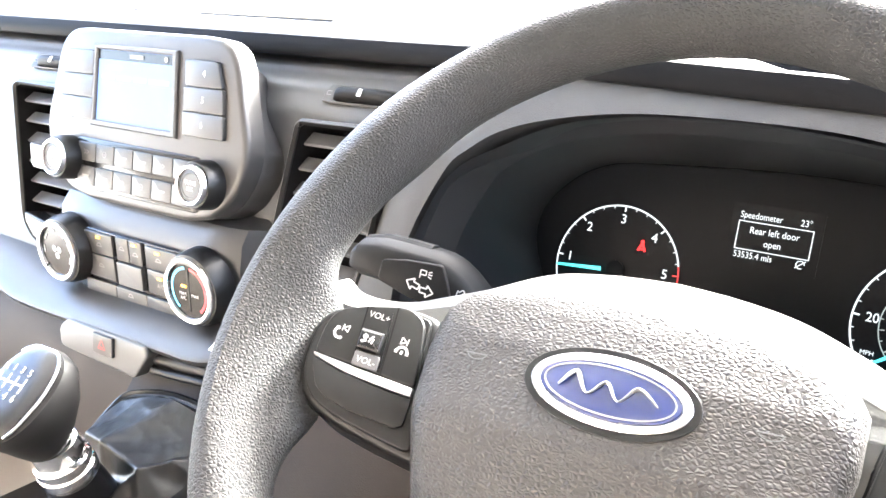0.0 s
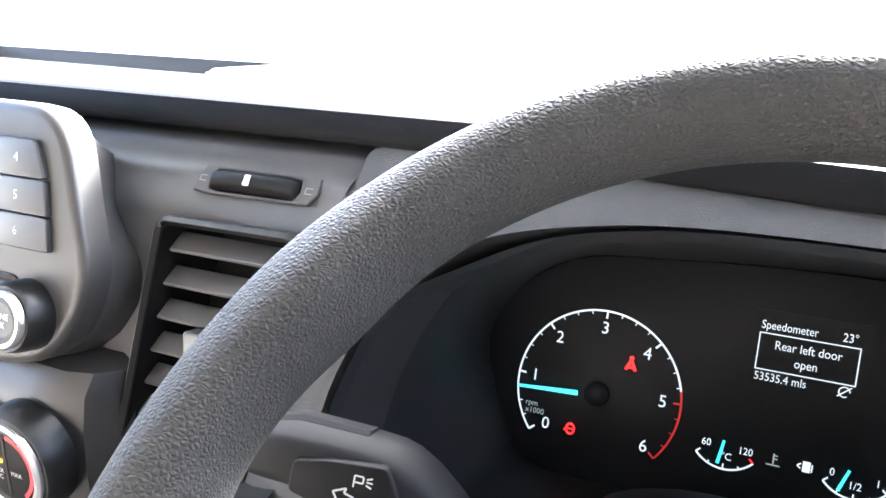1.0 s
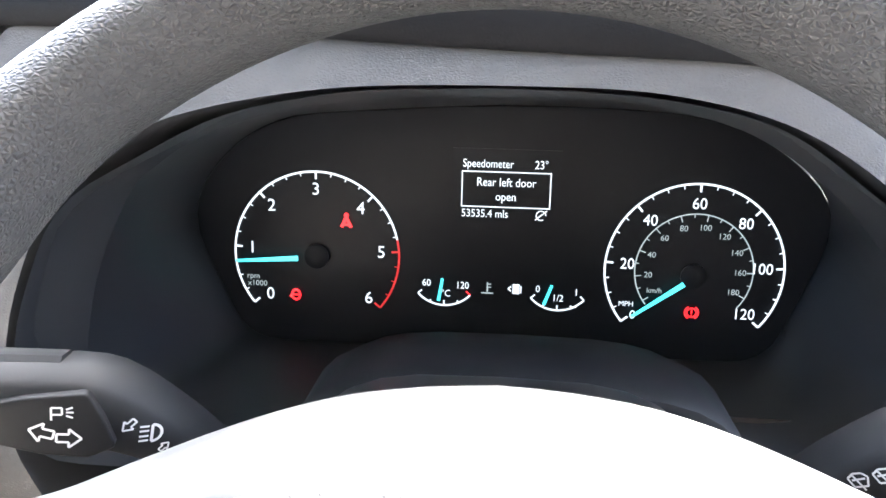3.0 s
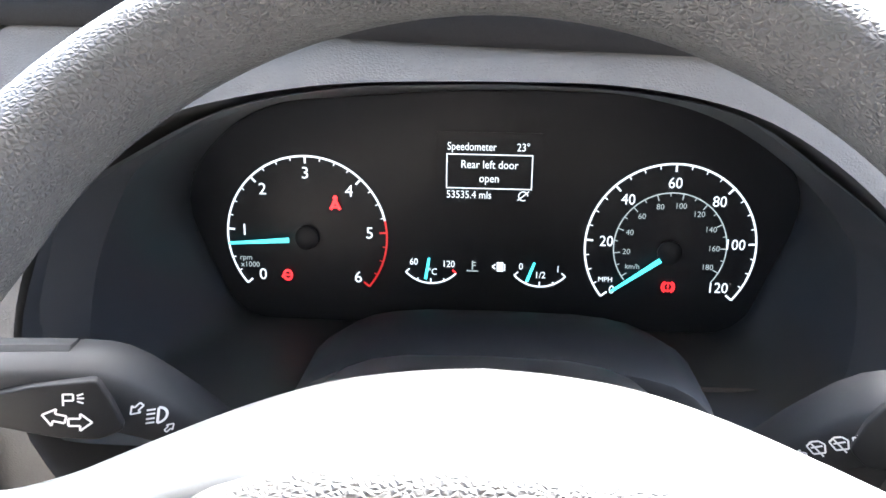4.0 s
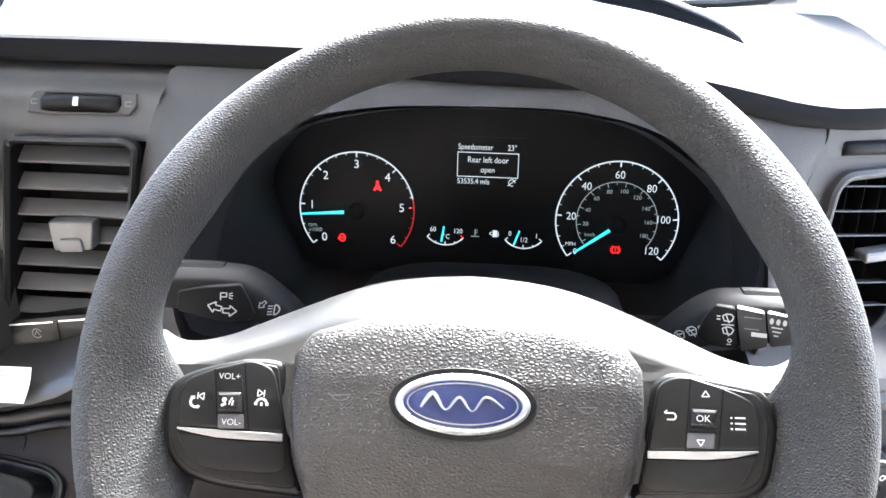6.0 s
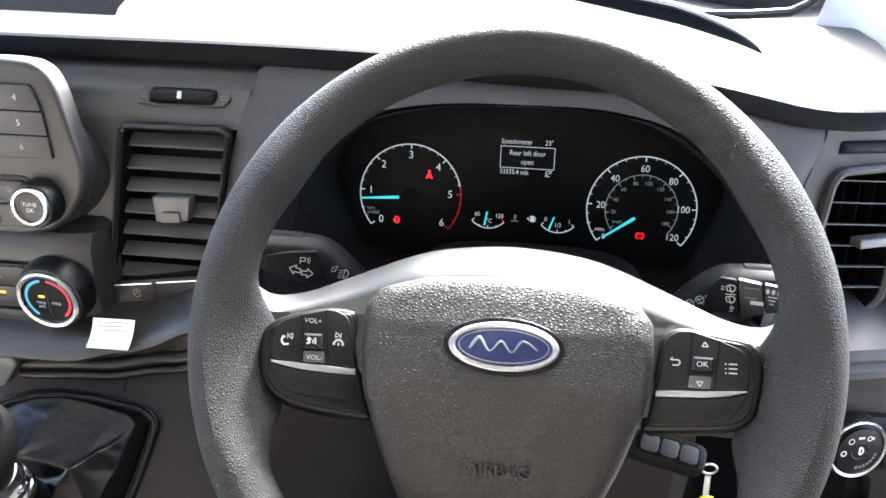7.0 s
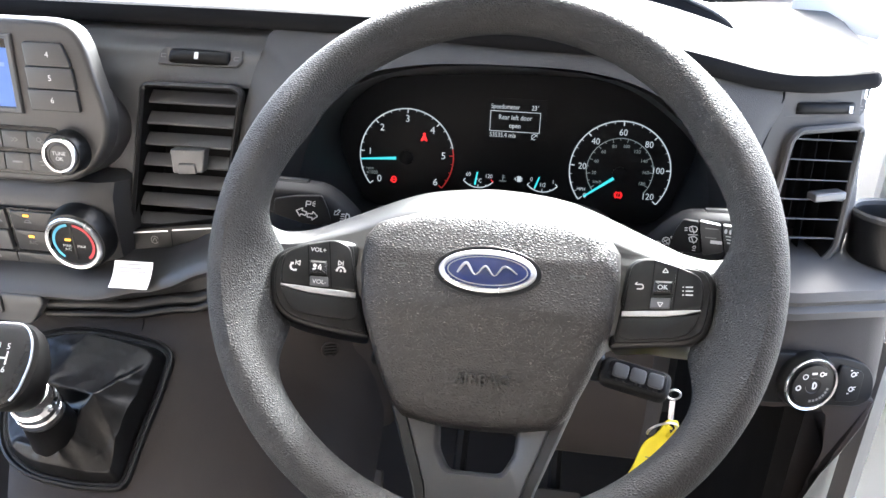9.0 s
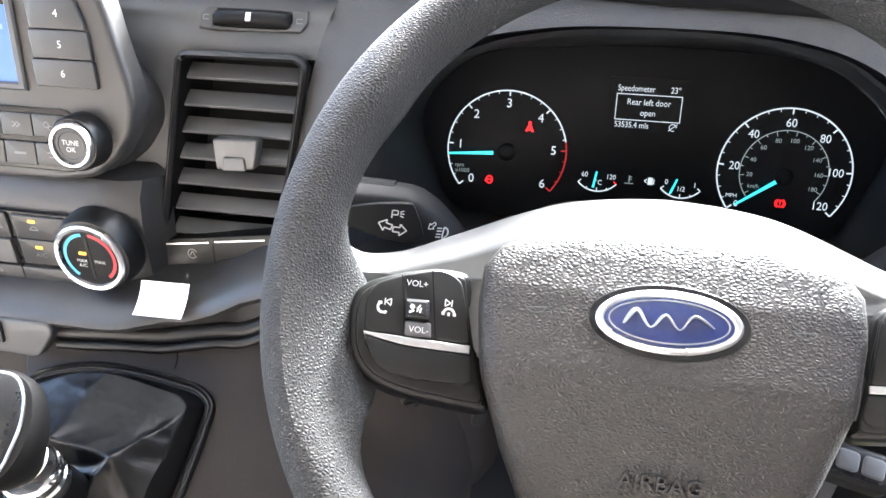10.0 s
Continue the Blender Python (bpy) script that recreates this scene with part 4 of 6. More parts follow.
needle(rev, (TC[0], TC[1] - 0.0012), 184.5, 0.0100, 0.0462)
SC_, SR = (0.1022, 0.0003), 0.0483
tick = []
for i in range(25):
    a = 219 - 258 * i / 24
    tick.append((a, 0.0044 if i % 4 == 0 else 0.0024, 0.0011 if i % 4 == 0 else 0.0006, M_DIAL))
spd = dial("speedometer", SC_, SR, tick, 219, -39, "speedometer dial in miles with a dim inner kilometre ring")
for i in range(7):
    a = radians(219 - 43 * i)
    rr = SR - (0.0110 if i not in (1, 5) else 0.0120)
    if i:
        text("numeral", str(20 * i), 0.0088, M_DIAL, spd, K @ Matrix.Translation((SC_[0] + rr * math.cos(a), SC_[1] + rr * math.sin(a), 0.0003)), squash=0.92)
text("numeral", "0", 0.0070, M_DIAL, spd, K @ Matrix.Translation((0.0708, -0.0262, 0.0003)))
text("print", "MPH", 0.0042, M_DIAL, spd, K @ Matrix.Translation((0.0668, -0.0200, 0.0003)))
IR = 0.0319
part("inner_ring", arc(IR, -39, 219, 0.0007, 0, 0, 60, SC_), M_DIALDIM, spd, smooth=False, m=K)
for i in range(0, 19):
    a = radians(219 - 258 * (i * 10 / 193.0) - 5)
    ln = 0.0036 if i % 2 == 0 else 0.0020
    part("tick", bar(SC_[0] + IR * math.cos(a), SC_[1] + IR * math.sin(a), SC_[0] + (IR - ln) * math.cos(a), SC_[1] + (IR - ln) * math.sin(a), 0.0006, 0.0002), M_DIALDIM, spd, smooth=False, m=K)
    if i % 2 == 0 and i >= 2:
        rr = IR - 0.0072
        text("numeral", str(i * 10), 0.0046, M_DIALDIM, spd, K @ Matrix.Translation((SC_[0] + rr * math.cos(a), SC_[1] + rr * math.sin(a), 0.0003)))
text("print", "km/h", 0.0042, M_DIALDIM, spd, K @ Matrix.Translation((0.0817, -0.0116, 0.0003)))
needle(spd, (SC_[0], SC_[1] - 0.0030), 216, 0.0065, 0.0405)
K2 = K @ Matrix.Translation((0, 0.0178, 0))
# text display
disp = part("text_display", slab(0.060, 0.043, 0.0004, 0.001, 0, (-0.0022, 0.0245), -0.0012), M_CLUSTER, clu, "small text display with door warning", m=K2)
part("frame", bezel([(-0.0268, 0.0138), (0.0222, 0.0138), (0.0222, 0.0338), (-0.0268, 0.0338)], [(-0.0262, 0.0144), (0.0216, 0.0144), (0.0216, 0.0332), (-0.0262, 0.0332)], 0.0002, 0.00005), M_DIAL, disp, smooth=False, m=K2)
text("print", "Speedometer", 0.0064, M_DIAL, disp, K2 @ Matrix.Translation((-0.0264, 0.0378, 0.0003)), align="LEFT", squash=0.80)
text("print", "23°", 0.0064, M_DIAL, disp, K2 @ Matrix.Translation((0.0128, 0.0378, 0.0003)), align="LEFT", squash=0.85)
text("print", "Rear left door", 0.0066, M_DIAL, disp, K2 @ Matrix.Translation((-0.0023, 0.0277, 0.0003)), squash=0.86)
text("print", "open", 0.0066, M_DIAL, disp, K2 @ Matrix.Translation((-0.0023, 0.0198, 0.0003)), squash=0.86)
text("print", "53535.4 mls", 0.0062, M_DIAL, disp, K2 @ Matrix.Translation((-0.0266, 0.0102, 0.0003)), align="LEFT", squash=0.86)
part("symbol", join(arc(0.0026, 0, 300, 0.0006, 0, 0.0003, 16, (0.0174, 0.0102)), bar(0.0142, 0.0076, 0.0206, 0.0130, 0.0006, 0.0003)), M_DIAL, disp, smooth=False, m=K2)


def gauge(name, cx, label, words, line, end_mat):
    cy, r = -0.0235, 0.0200
    g = part(name, arc(r, 222, 318, 0.0010, 0, 0, 20, (cx, cy)), M_DIAL, clu, label, smooth=False, m=K2)
    for a in (222, 246, 270, 294, 318):
        q = radians(a)
        ln = 0.0030 if a in (222, 270, 318) else 0.0016
        part("tick", bar(cx + r * math.cos(q), cy + r * math.sin(q), cx + (r - ln) * math.cos(q), cy + (r - ln) * math.sin(q), 0.0008, 0.0002), end_mat if a == 318 else M_DIAL, g, smooth=False, m=K2)
    for wd, x, y in words:
        text("print", wd, 0.0056, M_DIAL, g, K2 @ Matrix.Translation((x, y, 0.0003)), squash=0.9)
    part("needle", bar(*line, 0.0018, 0.002, 0.0014), M_CYAN, g, "short cyan needle", smooth=False, m=K2)


gauge("temperature_gauge", -0.0350, "small coolant temperature gauge", [("60", -0.0451, -0.0307), ("120", -0.0247, -0.0315), ("°C", -0.0340, -0.0365)], (-0.0380, -0.0405, -0.0360, -0.0275), M_RED)
gauge("fuel_gauge", 0.0288, "small fuel gauge", [("0", 0.0177, -0.0316), ("1", 0.0392, -0.0327), ("1/2", 0.0290, -0.0365)], (0.0213, -0.0400, 0.0254, -0.0285), M_DIAL)
part("symbol", join(bar(-0.0106, -0.0345, -0.0106, -0.0290, 0.0008), bar(-0.0106, -0.0300, -0.0086, -0.0300, 0.0006), bar(-0.0106, -0.0318, -0.0086, -0.0318, 0.0006), bar(-0.0140, -0.0352, -0.0072, -0.0352, 0.0007)), M_DIALDIM, clu, smooth=False, m=K2)
part("symbol", join(slab(0.0038, 0.0056, 0.0002, 0, 0, (0.0055, -0.0322)), bar(0.0082, -0.0345, 0.0082, -0.0305, 0.0007), bar(0.0010, -0.0322, 0.0028, -0.0308, 0.0007), bar(0.0010, -0.0322, 0.0028, -0.0336, 0.0007)), M_DIAL, clu, smooth=False, m=K2)
def around(x, y, k=0.8):
    return Matrix.Translation((x, y, 0)) @ Matrix.Scale(k, 4) @ Matrix.Translation((-x, -y, 0))


part("seatbelt_lamp", join(disc(0.0017, 14, 0.0003, (-0.0911, 0.0072)), bar(-0.0945, -0.0015, -0.0911, 0.0056, 0.0022, 0.0003), bar(-0.0877, -0.0015, -0.0911, 0.0056, 0.0022, 0.0003), bar(-0.0945, 0.0004, -0.0877, 0.0004, 0.0016, 0.0003)), M_RED, clu, "red seat-belt warning lamp", smooth=False, m=K2 @ around(-0.0911, 0.0030))
part("door_lamp", join(arc(0.0030, 0, 360, 0.0014, 0, 0.0003, 18, (-0.1205, -0.0412), 1.2), bar(-0.1250, -0.0430, -0.1225, -0.0400, 0.0014, 0.0003), bar(-0.1230, -0.0412, -0.1180, -0.0412, 0.0012, 0.0003)), M_RED, clu, "red open-door warning lamp", smooth=False, m=K2 @ around(-0.1205, -0.0412))
part("brake_lamp", join(arc(0.0032, 0, 360, 0.0009, 0, 0.0003, 20, (0.1030, -0.0411)), arc(0.0046, 120, 240, 0.0009, 0, 0.0003, 10, (0.1030, -0.0411)), arc(0.0046, -60, 60, 0.0009, 0, 0.0003, 10, (0.1030, -0.0411)), bar(0.1030, -0.0418, 0.1030, -0.0388, 0.0009, 0.0003), bar(0.1030, -0.0434, 0.1030, -0.0426, 0.0009, 0.0003)), M_RED, clu, "red brake warning lamp", smooth=False, m=K2 @ around(0.1030, -0.0411))

# ---- radio ----
RF = frm((RX, 0.130, 0.81))
radio = thing("radio", (RX, 0.16, 0.74), "dark grey radio with lit blue screen and two chrome-ringed knobs", "radio")
rh = [(0.060, -0.0662), (0.085, -0.0610), (0.102, -0.048), (0.1135, -0.030), (0.1180, -0.012), (0.1172, 0.000), (0.1105, 0.0245), (0.1045, 0.0500), (0.0985, 0.0620), (0.088, 0.0690), (0.070, 0.0708)]
rb = rounded(rh + [(-x, y) for x, y in reversed(rh)], 0.006, 3)
part("body", plate(rb, 0.018, 0.0050, -0.018, 5), M_DARKSAT, radio, m=RF)
sk = []
for up_, dn_, z_ in ((0.0040, 0.0040, -0.0150), (0.0045, 0.0010, -0.0180), (0.0070, -0.0005, -0.0230), (0.0120, -0.0010, -0.0320), (0.0180, -0.0020, -0.0420), (0.0230, -0.0045, -0.0520)):
    a_, b_ = inset(rb, up_), inset(rb, dn_)
    sk.append([tuple(Vector((*p, z_)).lerp(Vector((*q, z_)), lerp([(-0.030, 1.0), (0.030, 0.0)], r_[1]))) for p, q, r_ in zip(a_, b_, rb)])
part("surround", rings(sk, False, False), M_DARKSAT, radio, "satin dark shoulder behind the radio", m=RF)
scr_o = [(-0.0560, -0.006), (0.0455, -0.006), (0.0430, 0.0585), (-0.0545, 0.0585)]
scr_i = [(-0.0510, -0.001), (0.0395, -0.001), (0.0375, 0.0545), (-0.0500, 0.0545)]
part("screen_frame", bezel(scr_o, scr_i, 0.0040, 0.0012, -0.001), M_PANEL, radio, m=RF)
scr = part("screen", plate(scr_i, 0.0010, 0, -0.0004), M_SCREEN, radio, "lit pale blue display", smooth=False, m=RF)
part("status_bar", plate([(-0.0500, 0.0470), (0.0378, 0.0470), (0.0375, 0.0543), (-0.0500, 0.0543)], 0.0012, 0, -0.0004), M_GLOSS, scr, smooth=False, m=RF)
part("text_bars", join(bar(-0.038, 0.041, -0.022, 0.041, 0.0030, 0.0010), bar(-0.045, 0.0335, -0.030, 0.0335, 0.0034, 0.0010), bar(-0.027, 0.0335, -0.010, 0.0335, 0.0034, 0.0010), bar(-0.007, 0.0335, 0.008, 0.0335, 0.0034, 0.0010), bar(0.011, 0.0335, 0.034, 0.0335, 0.0034, 0.0010)), M_SCRTXT, scr, smooth=False, m=RF)
part("status_mark", bar(-0.012, 0.0508, 0.004, 0.0508, 0.0030, 0.0014), M_GREYPRINT, scr, smooth=False, m=RF)
part("status_dot", disc(0.0022, 16, 0.0014, (0.030, 0.0508)), M_GREYPRINT, scr, smooth=False, m=RF)
for sx in (-1, 1):
    for i, (v0, v1) in enumerate(((0.0340, 0.0530), (0.0158, 0.0335), (-0.0020, 0.0153))):
        xo = [lerp([(-0.002, 0.0965), (0.036, 0.0930), (0.053, 0.0865)], v) for v in (v0, v1)]
        p = [(sx * 0.0540, v0), (sx * xo[0], v0), (sx * xo[1], v1), (sx * 0.0525, v1)]
        p = p if sx > 0 else p[::-1]
        b = part("preset_button", plate(rounded(p, 0.0015 if i else 0.003, 3), 0.0042, 0.0008, -0.001), M_BTN, radio, m=RF)
        text("print", str(i + 1 + (3 if sx > 0 else 0)), 0.0066, M_WHITE, b, RF @ Matrix.Translation((sx * 0.0735, (v0 + v1) / 2, 0.0034)))
    kn = part("knob", lathe([(0.0185, -0.002), (0.0180, 0.012), (0.0165, 0.0150), (0.0150, 0.0150)], 40), M_BLACK, radio, m=RF @ Matrix.Translation((sx * 0.0820, -0.0355, 0)))
    part("knob_ring", lathe([(0.0150, 0.012), (0.0150, 0.0175), (0.0140, 0.0188), (0.0122, 0.0184), (0.0118, 0.0165)], 40, False), M_CHROME, kn, "satin chrome knob ring", m=RF @ Matrix.Translation((sx * 0.0820, -0.0355, 0)))
    part("knob_face", lathe([(0.0121, 0.012), (0.0121, 0.0168), (0.0090, 0.0174), (0.0085, 0.0170), (0.0010, 0.0170)], 36), M_BTN, kn, m=RF @ Matrix.Translation((sx * 0.0820, -0.0355, 0)))
    if sx > 0:
        text("print", "TUNE", 0.0046, M_WHITE, kn, RF @ Matrix.Translation((0.0820, -0.0338, 0.0174)))
        text("print", "OK", 0.0046, M_WHITE, kn, RF @ Matrix.Translation((0.0820, -0.0382, 0.0174)))
    else:
        part("symbol", join(arc(0.0035, 130, 410, 0.0008, 0, 0.0174, 18, (-0.082, -0.0355)), bar(-0.082, -0.0355, -0.082, -0.0310, 0.0008, 0.0174)), M_WHITE, kn, smooth=False, m=RF)
part("button_bank", slab(0.150, 0.0420, 0.0020, 0.008, 0.0008, (0, -0.0375), -0.001), M_GLOSS, radio, m=RF)
for row, (v0, v1) in enumerate(((-0.0355, -0.0205), (-0.0550, -0.0395))):
    for i in range(6):
        x0, x1 = -0.0690 + i * 0.0230, -0.0690 + (i + 1) * 0.0230 - 0.0006
        b = part("key_button", slab(x1 - x0, v1 - v0, 0.0040, 0.0010, 0.0007, ((x0 + x1) / 2, (v0 + v1) / 2), -0.001), M_BTN, radio, m=RF)
        c = ((x0 + x1) / 2, (v0 + v1) / 2)
        kind = (row * 6 + i) % 4
        if row == 0 and i == 5:
            g = join(arc(0.0018, 0, 360, 0.0007, 0, 0, 12, (c[0] - 0.001, c[1] + 0.001)), arc(0.0014, 0, 360, 0.0007, 0, 0, 12, (c[0] + 0.0018, c[1] - 0.0012)))
        elif row == 1 and i == 5:
            g = join(bar(c[0] - 0.003, c[1] + 0.0015, c[0] + 0.001, c[1] + 0.0015, 0.0006), bar(c[0] - 0.002, c[1] - 0.0015, c[0] + 0.001, c[1] - 0.0015, 0.0006), arc(0.0015, -90, 90, 0.0006, 0, 0, 10, (c[0] + 0.001, c[1])))
        elif kind == 0:
            g = join(bar(c[0] - 0.003, c[1] - 0.0018, c[0], c[1], 0.0007), bar(c[0] - 0.003, c[1] + 0.0018, c[0], c[1], 0.0007), bar(c[0], c[1] - 0.0018, c[0] + 0.003, c[1], 0.0007), bar(c[0], c[1] + 0.0018, c[0] + 0.003, c[1], 0.0007))
        elif kind == 1:
            g = join(arc(0.0022, 0, 360, 0.0006, 0, 0, 14, c), bar(c[0] - 0.001, c[1], c[0] + 0.001, c[1], 0.0007))
        else:
            g = join(bar(c[0] - 0.0045, c[1], c[0] + 0.0045, c[1], 0.0016))
        part("symbol", g, M_GREYPRINT, b, smooth=False, m=RF @ Matrix.Translation((0, 0, 0.0033)))

# ---- centre stack under the radio ----
def stack_dz(x):
    return lerp([(-0.95, 0.02), (-0.66, 0.012), (-0.56, 0.0), (-0.36, 0.002), (-0.30, 0.012), (-0.25, 0.032), (-0.225, 0.046)], x)


def stack_dy(x):
    return lerp([(-0.70, 0.03), (-0.58, 0.0), (-0.345, 0.0), (-0.31, 0.016), (-0.225, 0.022)], x)


def rail_z(x):
    return lerp([(-0.40, 0.637), (-0.33, 0.640), (-0.27, 0.650), (-0.222, 0.668)], x)


stk = []
for x in [-0.575, -0.565, -0.55, -0.52, -0.48, -0.44, -0.40, -0.37, -0.352, -0.338, -0.328]:
    e = max(0, abs(x - RX) - 0.098) / 0.02
    e = min(1, e) ** 2
    pr = [(0.172, 0.752), (0.142, 0.744), (0.1345, 0.732), (0.1345, 0.715), (0.138, 0.695), (0.1425, 0.676), (0.147, 0.664), (0.15, 0.655)]
    stk.append([(x, y + (0.170 - y) * e, z) for y, z in pr])
led = []
for x in [-0.95, -0.85, -0.75, -0.68, -0.62, -0.58, -0.55, -0.50, -0.45, -0.40, -0.36, -0.345, -0.33, -0.315, -0.30, -0.28, -0.26, -0.24, -0.222]:
    dz, dy = stack_dz(x), stack_dy(x)
    led.append([(x, y + dy * 0.4, z + dz) for y, z in ((0.172, 0.676), (0.146, 0.668), (0.132, 0.662), (0.121, 0.655), (0.1135, 0.648), (0.1125, 0.644), (0.116, 0.640), (0.122, 0.638))] + [(x, 0.134, rail_z(x)), (x, 0.150, rail_z(x) - 0.001)])
part("stack_ledge", sheet(led), M_DARKSAT, dash, "rolled satin ledge under the heater panel")
part("heater_surround", sheet(stk), M_DARKSAT, dash, "satin dark centre stack")
tr1, tr2 = [], []
for i in range(24):
    x = -0.40 + 0.178 * i / 23
    z = rail_z(x)
    tr1.append((x, 0.126 + 0.01 * i / 23, z - 0.003))
    tr2.append((x, 0.1205 + 0.01 * i / 23, z - 0.011))
part("lower_rail", tube(tr1, 0.0065, 10), M_BLACK, dash)
part("lower_bead", tube(tr2, 0.0036, 10), M_BLACK, dash)

# ---- hazard switch ----
hz = thing("hazard_switch", (-0.447, 0.115, 0.62), "dark switch strip with a red hazard triangle", "switch")
HF = frm((-0.447, 0.1150, 0.633), -4)
part("strip", plate(rounded([(-0.058, -0.012), (0.036, -0.016), (0.051, 0.006), (0.049, 0.0135), (-0.049, 0.0135), (-0.060, 0.004)], 0.005, 4), 0.012, 0.002, -0.008), M_PANEL, hz, m=HF)
part("button", slab(0.0245, 0.0165, 0.0035, 0.0015, 0.0008, (0.0, 0.0030), 0.0032), M_BTN, hz, m=HF)
part("triangle", strokes([(-0.0045, -0.003, 0.0045, -0.003), (-0.0045, -0.003, 0, 0.0048), (0.0045, -0.003, 0, 0.0048), (-0.002, -0.0015, 0.002, -0.0015)], 0.0012, 0.0070), M_HAZARD, hz, "dull red hazard triangle", smooth=False, m=HF @ Matrix.Translation((0, 0.003, 0)))

# ---- climate controls ----
CF = frm((RX, 0.1345, 0.6985), -11)
clim = thing("climate_control", (RX, 0.14, 0.66), "heater panel with two chrome-ringed dials and amber-lit buttons", "heater control")
part("button_bed", plate(rounded([(-0.072, -0.0365), (0.070, -0.0365), (0.078, -0.020), (0.066, 0.0215), (-0.066, 0.0215), (-0.078, -0.020)], 0.008, 4), 0.003, 0.0008, -0.0022), M_GLOSS, clim, m=CF)
for nm, x0, x1, v0, v1, mt in (("heater_button", -0.0585, -0.0235, 0.0015, 0.0200, M_BTN), ("heater_button", -0.0585, -0.0235, -0.0190, 0.0009, M_BTN), ("heater_button", 0.0175, 0.0570, 0.0015, 0.0200, M_BTN), ("heater_button", 0.0175, 0.0570, -0.0190, 0.0009, M_BTN),
                               ("heater_button", -0.0185, -0.0030, 0.0010, 0.0210, M_BTN), ("heater_button", -0.0022, 0.0130, 0.0010, 0.0210, M_BTN), ("rocker_button", -0.0180, 0.0125, -0.0195, 0.0002, M_PANEL),
                               ("heater_button", -0.0640, -0.0250, -0.0345, -0.0225, M_BTN), ("heater_button", -0.0243, 0.0130, -0.0345, -0.0225, M_BTN), ("heater_button", 0.0137, 0.0630, -0.0345, -0.0225, M_BTN)):
    part(nm, slab(x1 - x0, v1 - v0, 0.0042 if mt is M_BTN else 0.0060, 0.0012, 0.0008, ((x0 + x1) / 2, (v0 + v1) / 2), -0.0012), mt, clim, m=CF)
for x, v in ((0.0330, 0.0165), (0.0330, -0.0045), (0.0055, 0.0180), (-0.040, 0.0165), (0.076, 0.0035)):
    w = 0.0034 if x < 0.07 else 0.0158
    part("amber_lamp", slab(0.0052, 0.0020, 0.0005, 0.0004, 0.0, (x, v), w), M_AMBER, clim, "lit amber indicator", m=CF)
for x, v in ((0.0330, 0.0095), (0.0055, 0.0090), (-0.0110, 0.0110), (-0.040, 0.0090), (-0.040, -0.0090), (-0.006, -0.0285)):
    part("symbol", join(arc(0.0026, 0, 180, 0.0008, 0, 0.0033, 12, (x, v)), bar(x - 0.0035, v, x + 0.0035, v, 0.0009, 0.0033)), M_GREYPRINT, clim, smooth=False, m=CF)
text("print", "A/C", 0.0052, M_GREYPRINT, clim, CF @ Matrix.Translation((0.0330, -0.0110, 0.0033)))
for sx in (-1, 1):
    m = CF @ Matrix.Translation((sx * 0.0805, 0.0, 0)) @ Matrix.Diagonal((1.09, 1.09, 1.0, 1.0))
    kn = part("dial_knob", lathe([(0.0275, -0.003), (0.0268, 0.008), (0.0250, 0.0140), (0.0232, 0.0145)], 48), M_BLACK, clim, m=m)
    part("dial_ring", lathe([(0.0233, 0.011), (0.0233, 0.0165), (0.0222, 0.0180), (0.0200, 0.0176), (0.0196, 0.0150)], 48, False), M_CHROME, kn, "satin chrome dial ring", m=m)
    part("dial_face", lathe([(0.0198, 0.011), (0.0198, 0.0152), (0.001, 0.0155)], 40), M_GLOSS, kn, m=m)
    if sx > 0:
        part("cold_arc", arc(0.0165, 98, 232, 0.0022, 0, 0.0157, 24), M_COLD, kn, "blue cold arc", smooth=False, m=m)
        part("hot_arc", arc(0.0165, -52, 82, 0.0022, 0, 0.0157, 24), M_HOT, kn, "red hot arc", smooth=False, m=m)
        part("divider", bar(0, -0.0150, 0, 0.0150, 0.0014, 0.0158), M_BLACK, kn, smooth=False, m=m)
        text("print", "MAX", 0.0034, M_WHITE, kn, m @ Matrix.Translation((-0.0058, -0.0025, 0.0158)))
        text("print", "A/C", 0.0034, M_WHITE, kn, m @ Matrix.Translation((-0.0058, -0.0058, 0.0158)))
        text("print", "MAX", 0.0034, M_WHITE, kn, m @ Matrix.Translation((0.0062, -0.0025, 0.0158)))
        part("pointer", disc(0.0016, 14, 0.0182, (-0.0158, -0.0142)), M_WHITE, kn, smooth=False, m=m)
    else:
        part("fan_mark", join(*[arc(0.0160, a, a + 22, 0.0016, 0, 0.0157, 5) for a in range(-30, 210, 40)]), M_GREYPRINT, kn, smooth=False, m=m)
        part("fan_symbol", join(*[disc(0.0028, 12, 0.0157, (0.0035 * math.cos(a), 0.0035 * math.sin(a))) for a in (0.5, 2.6, 4.7)]), M_GREYPRINT, kn, smooth=False, m=m)

# ---- centre air vents ----
def clip_x(poly, v):
    """The x span of a convex outline at height v."""
    xs_ = []
    for a, b in zip(poly, poly[1:] + poly[:1]):
        if (a[1] - v) * (b[1] - v) <= 0 and abs(a[1] - b[1]) > 1e-9:
            t = (v - a[1]) / (b[1] - a[1])
            xs_.append(a[0] + (b[0] - a[0]) * t)
    return min(xs_), max(xs_)


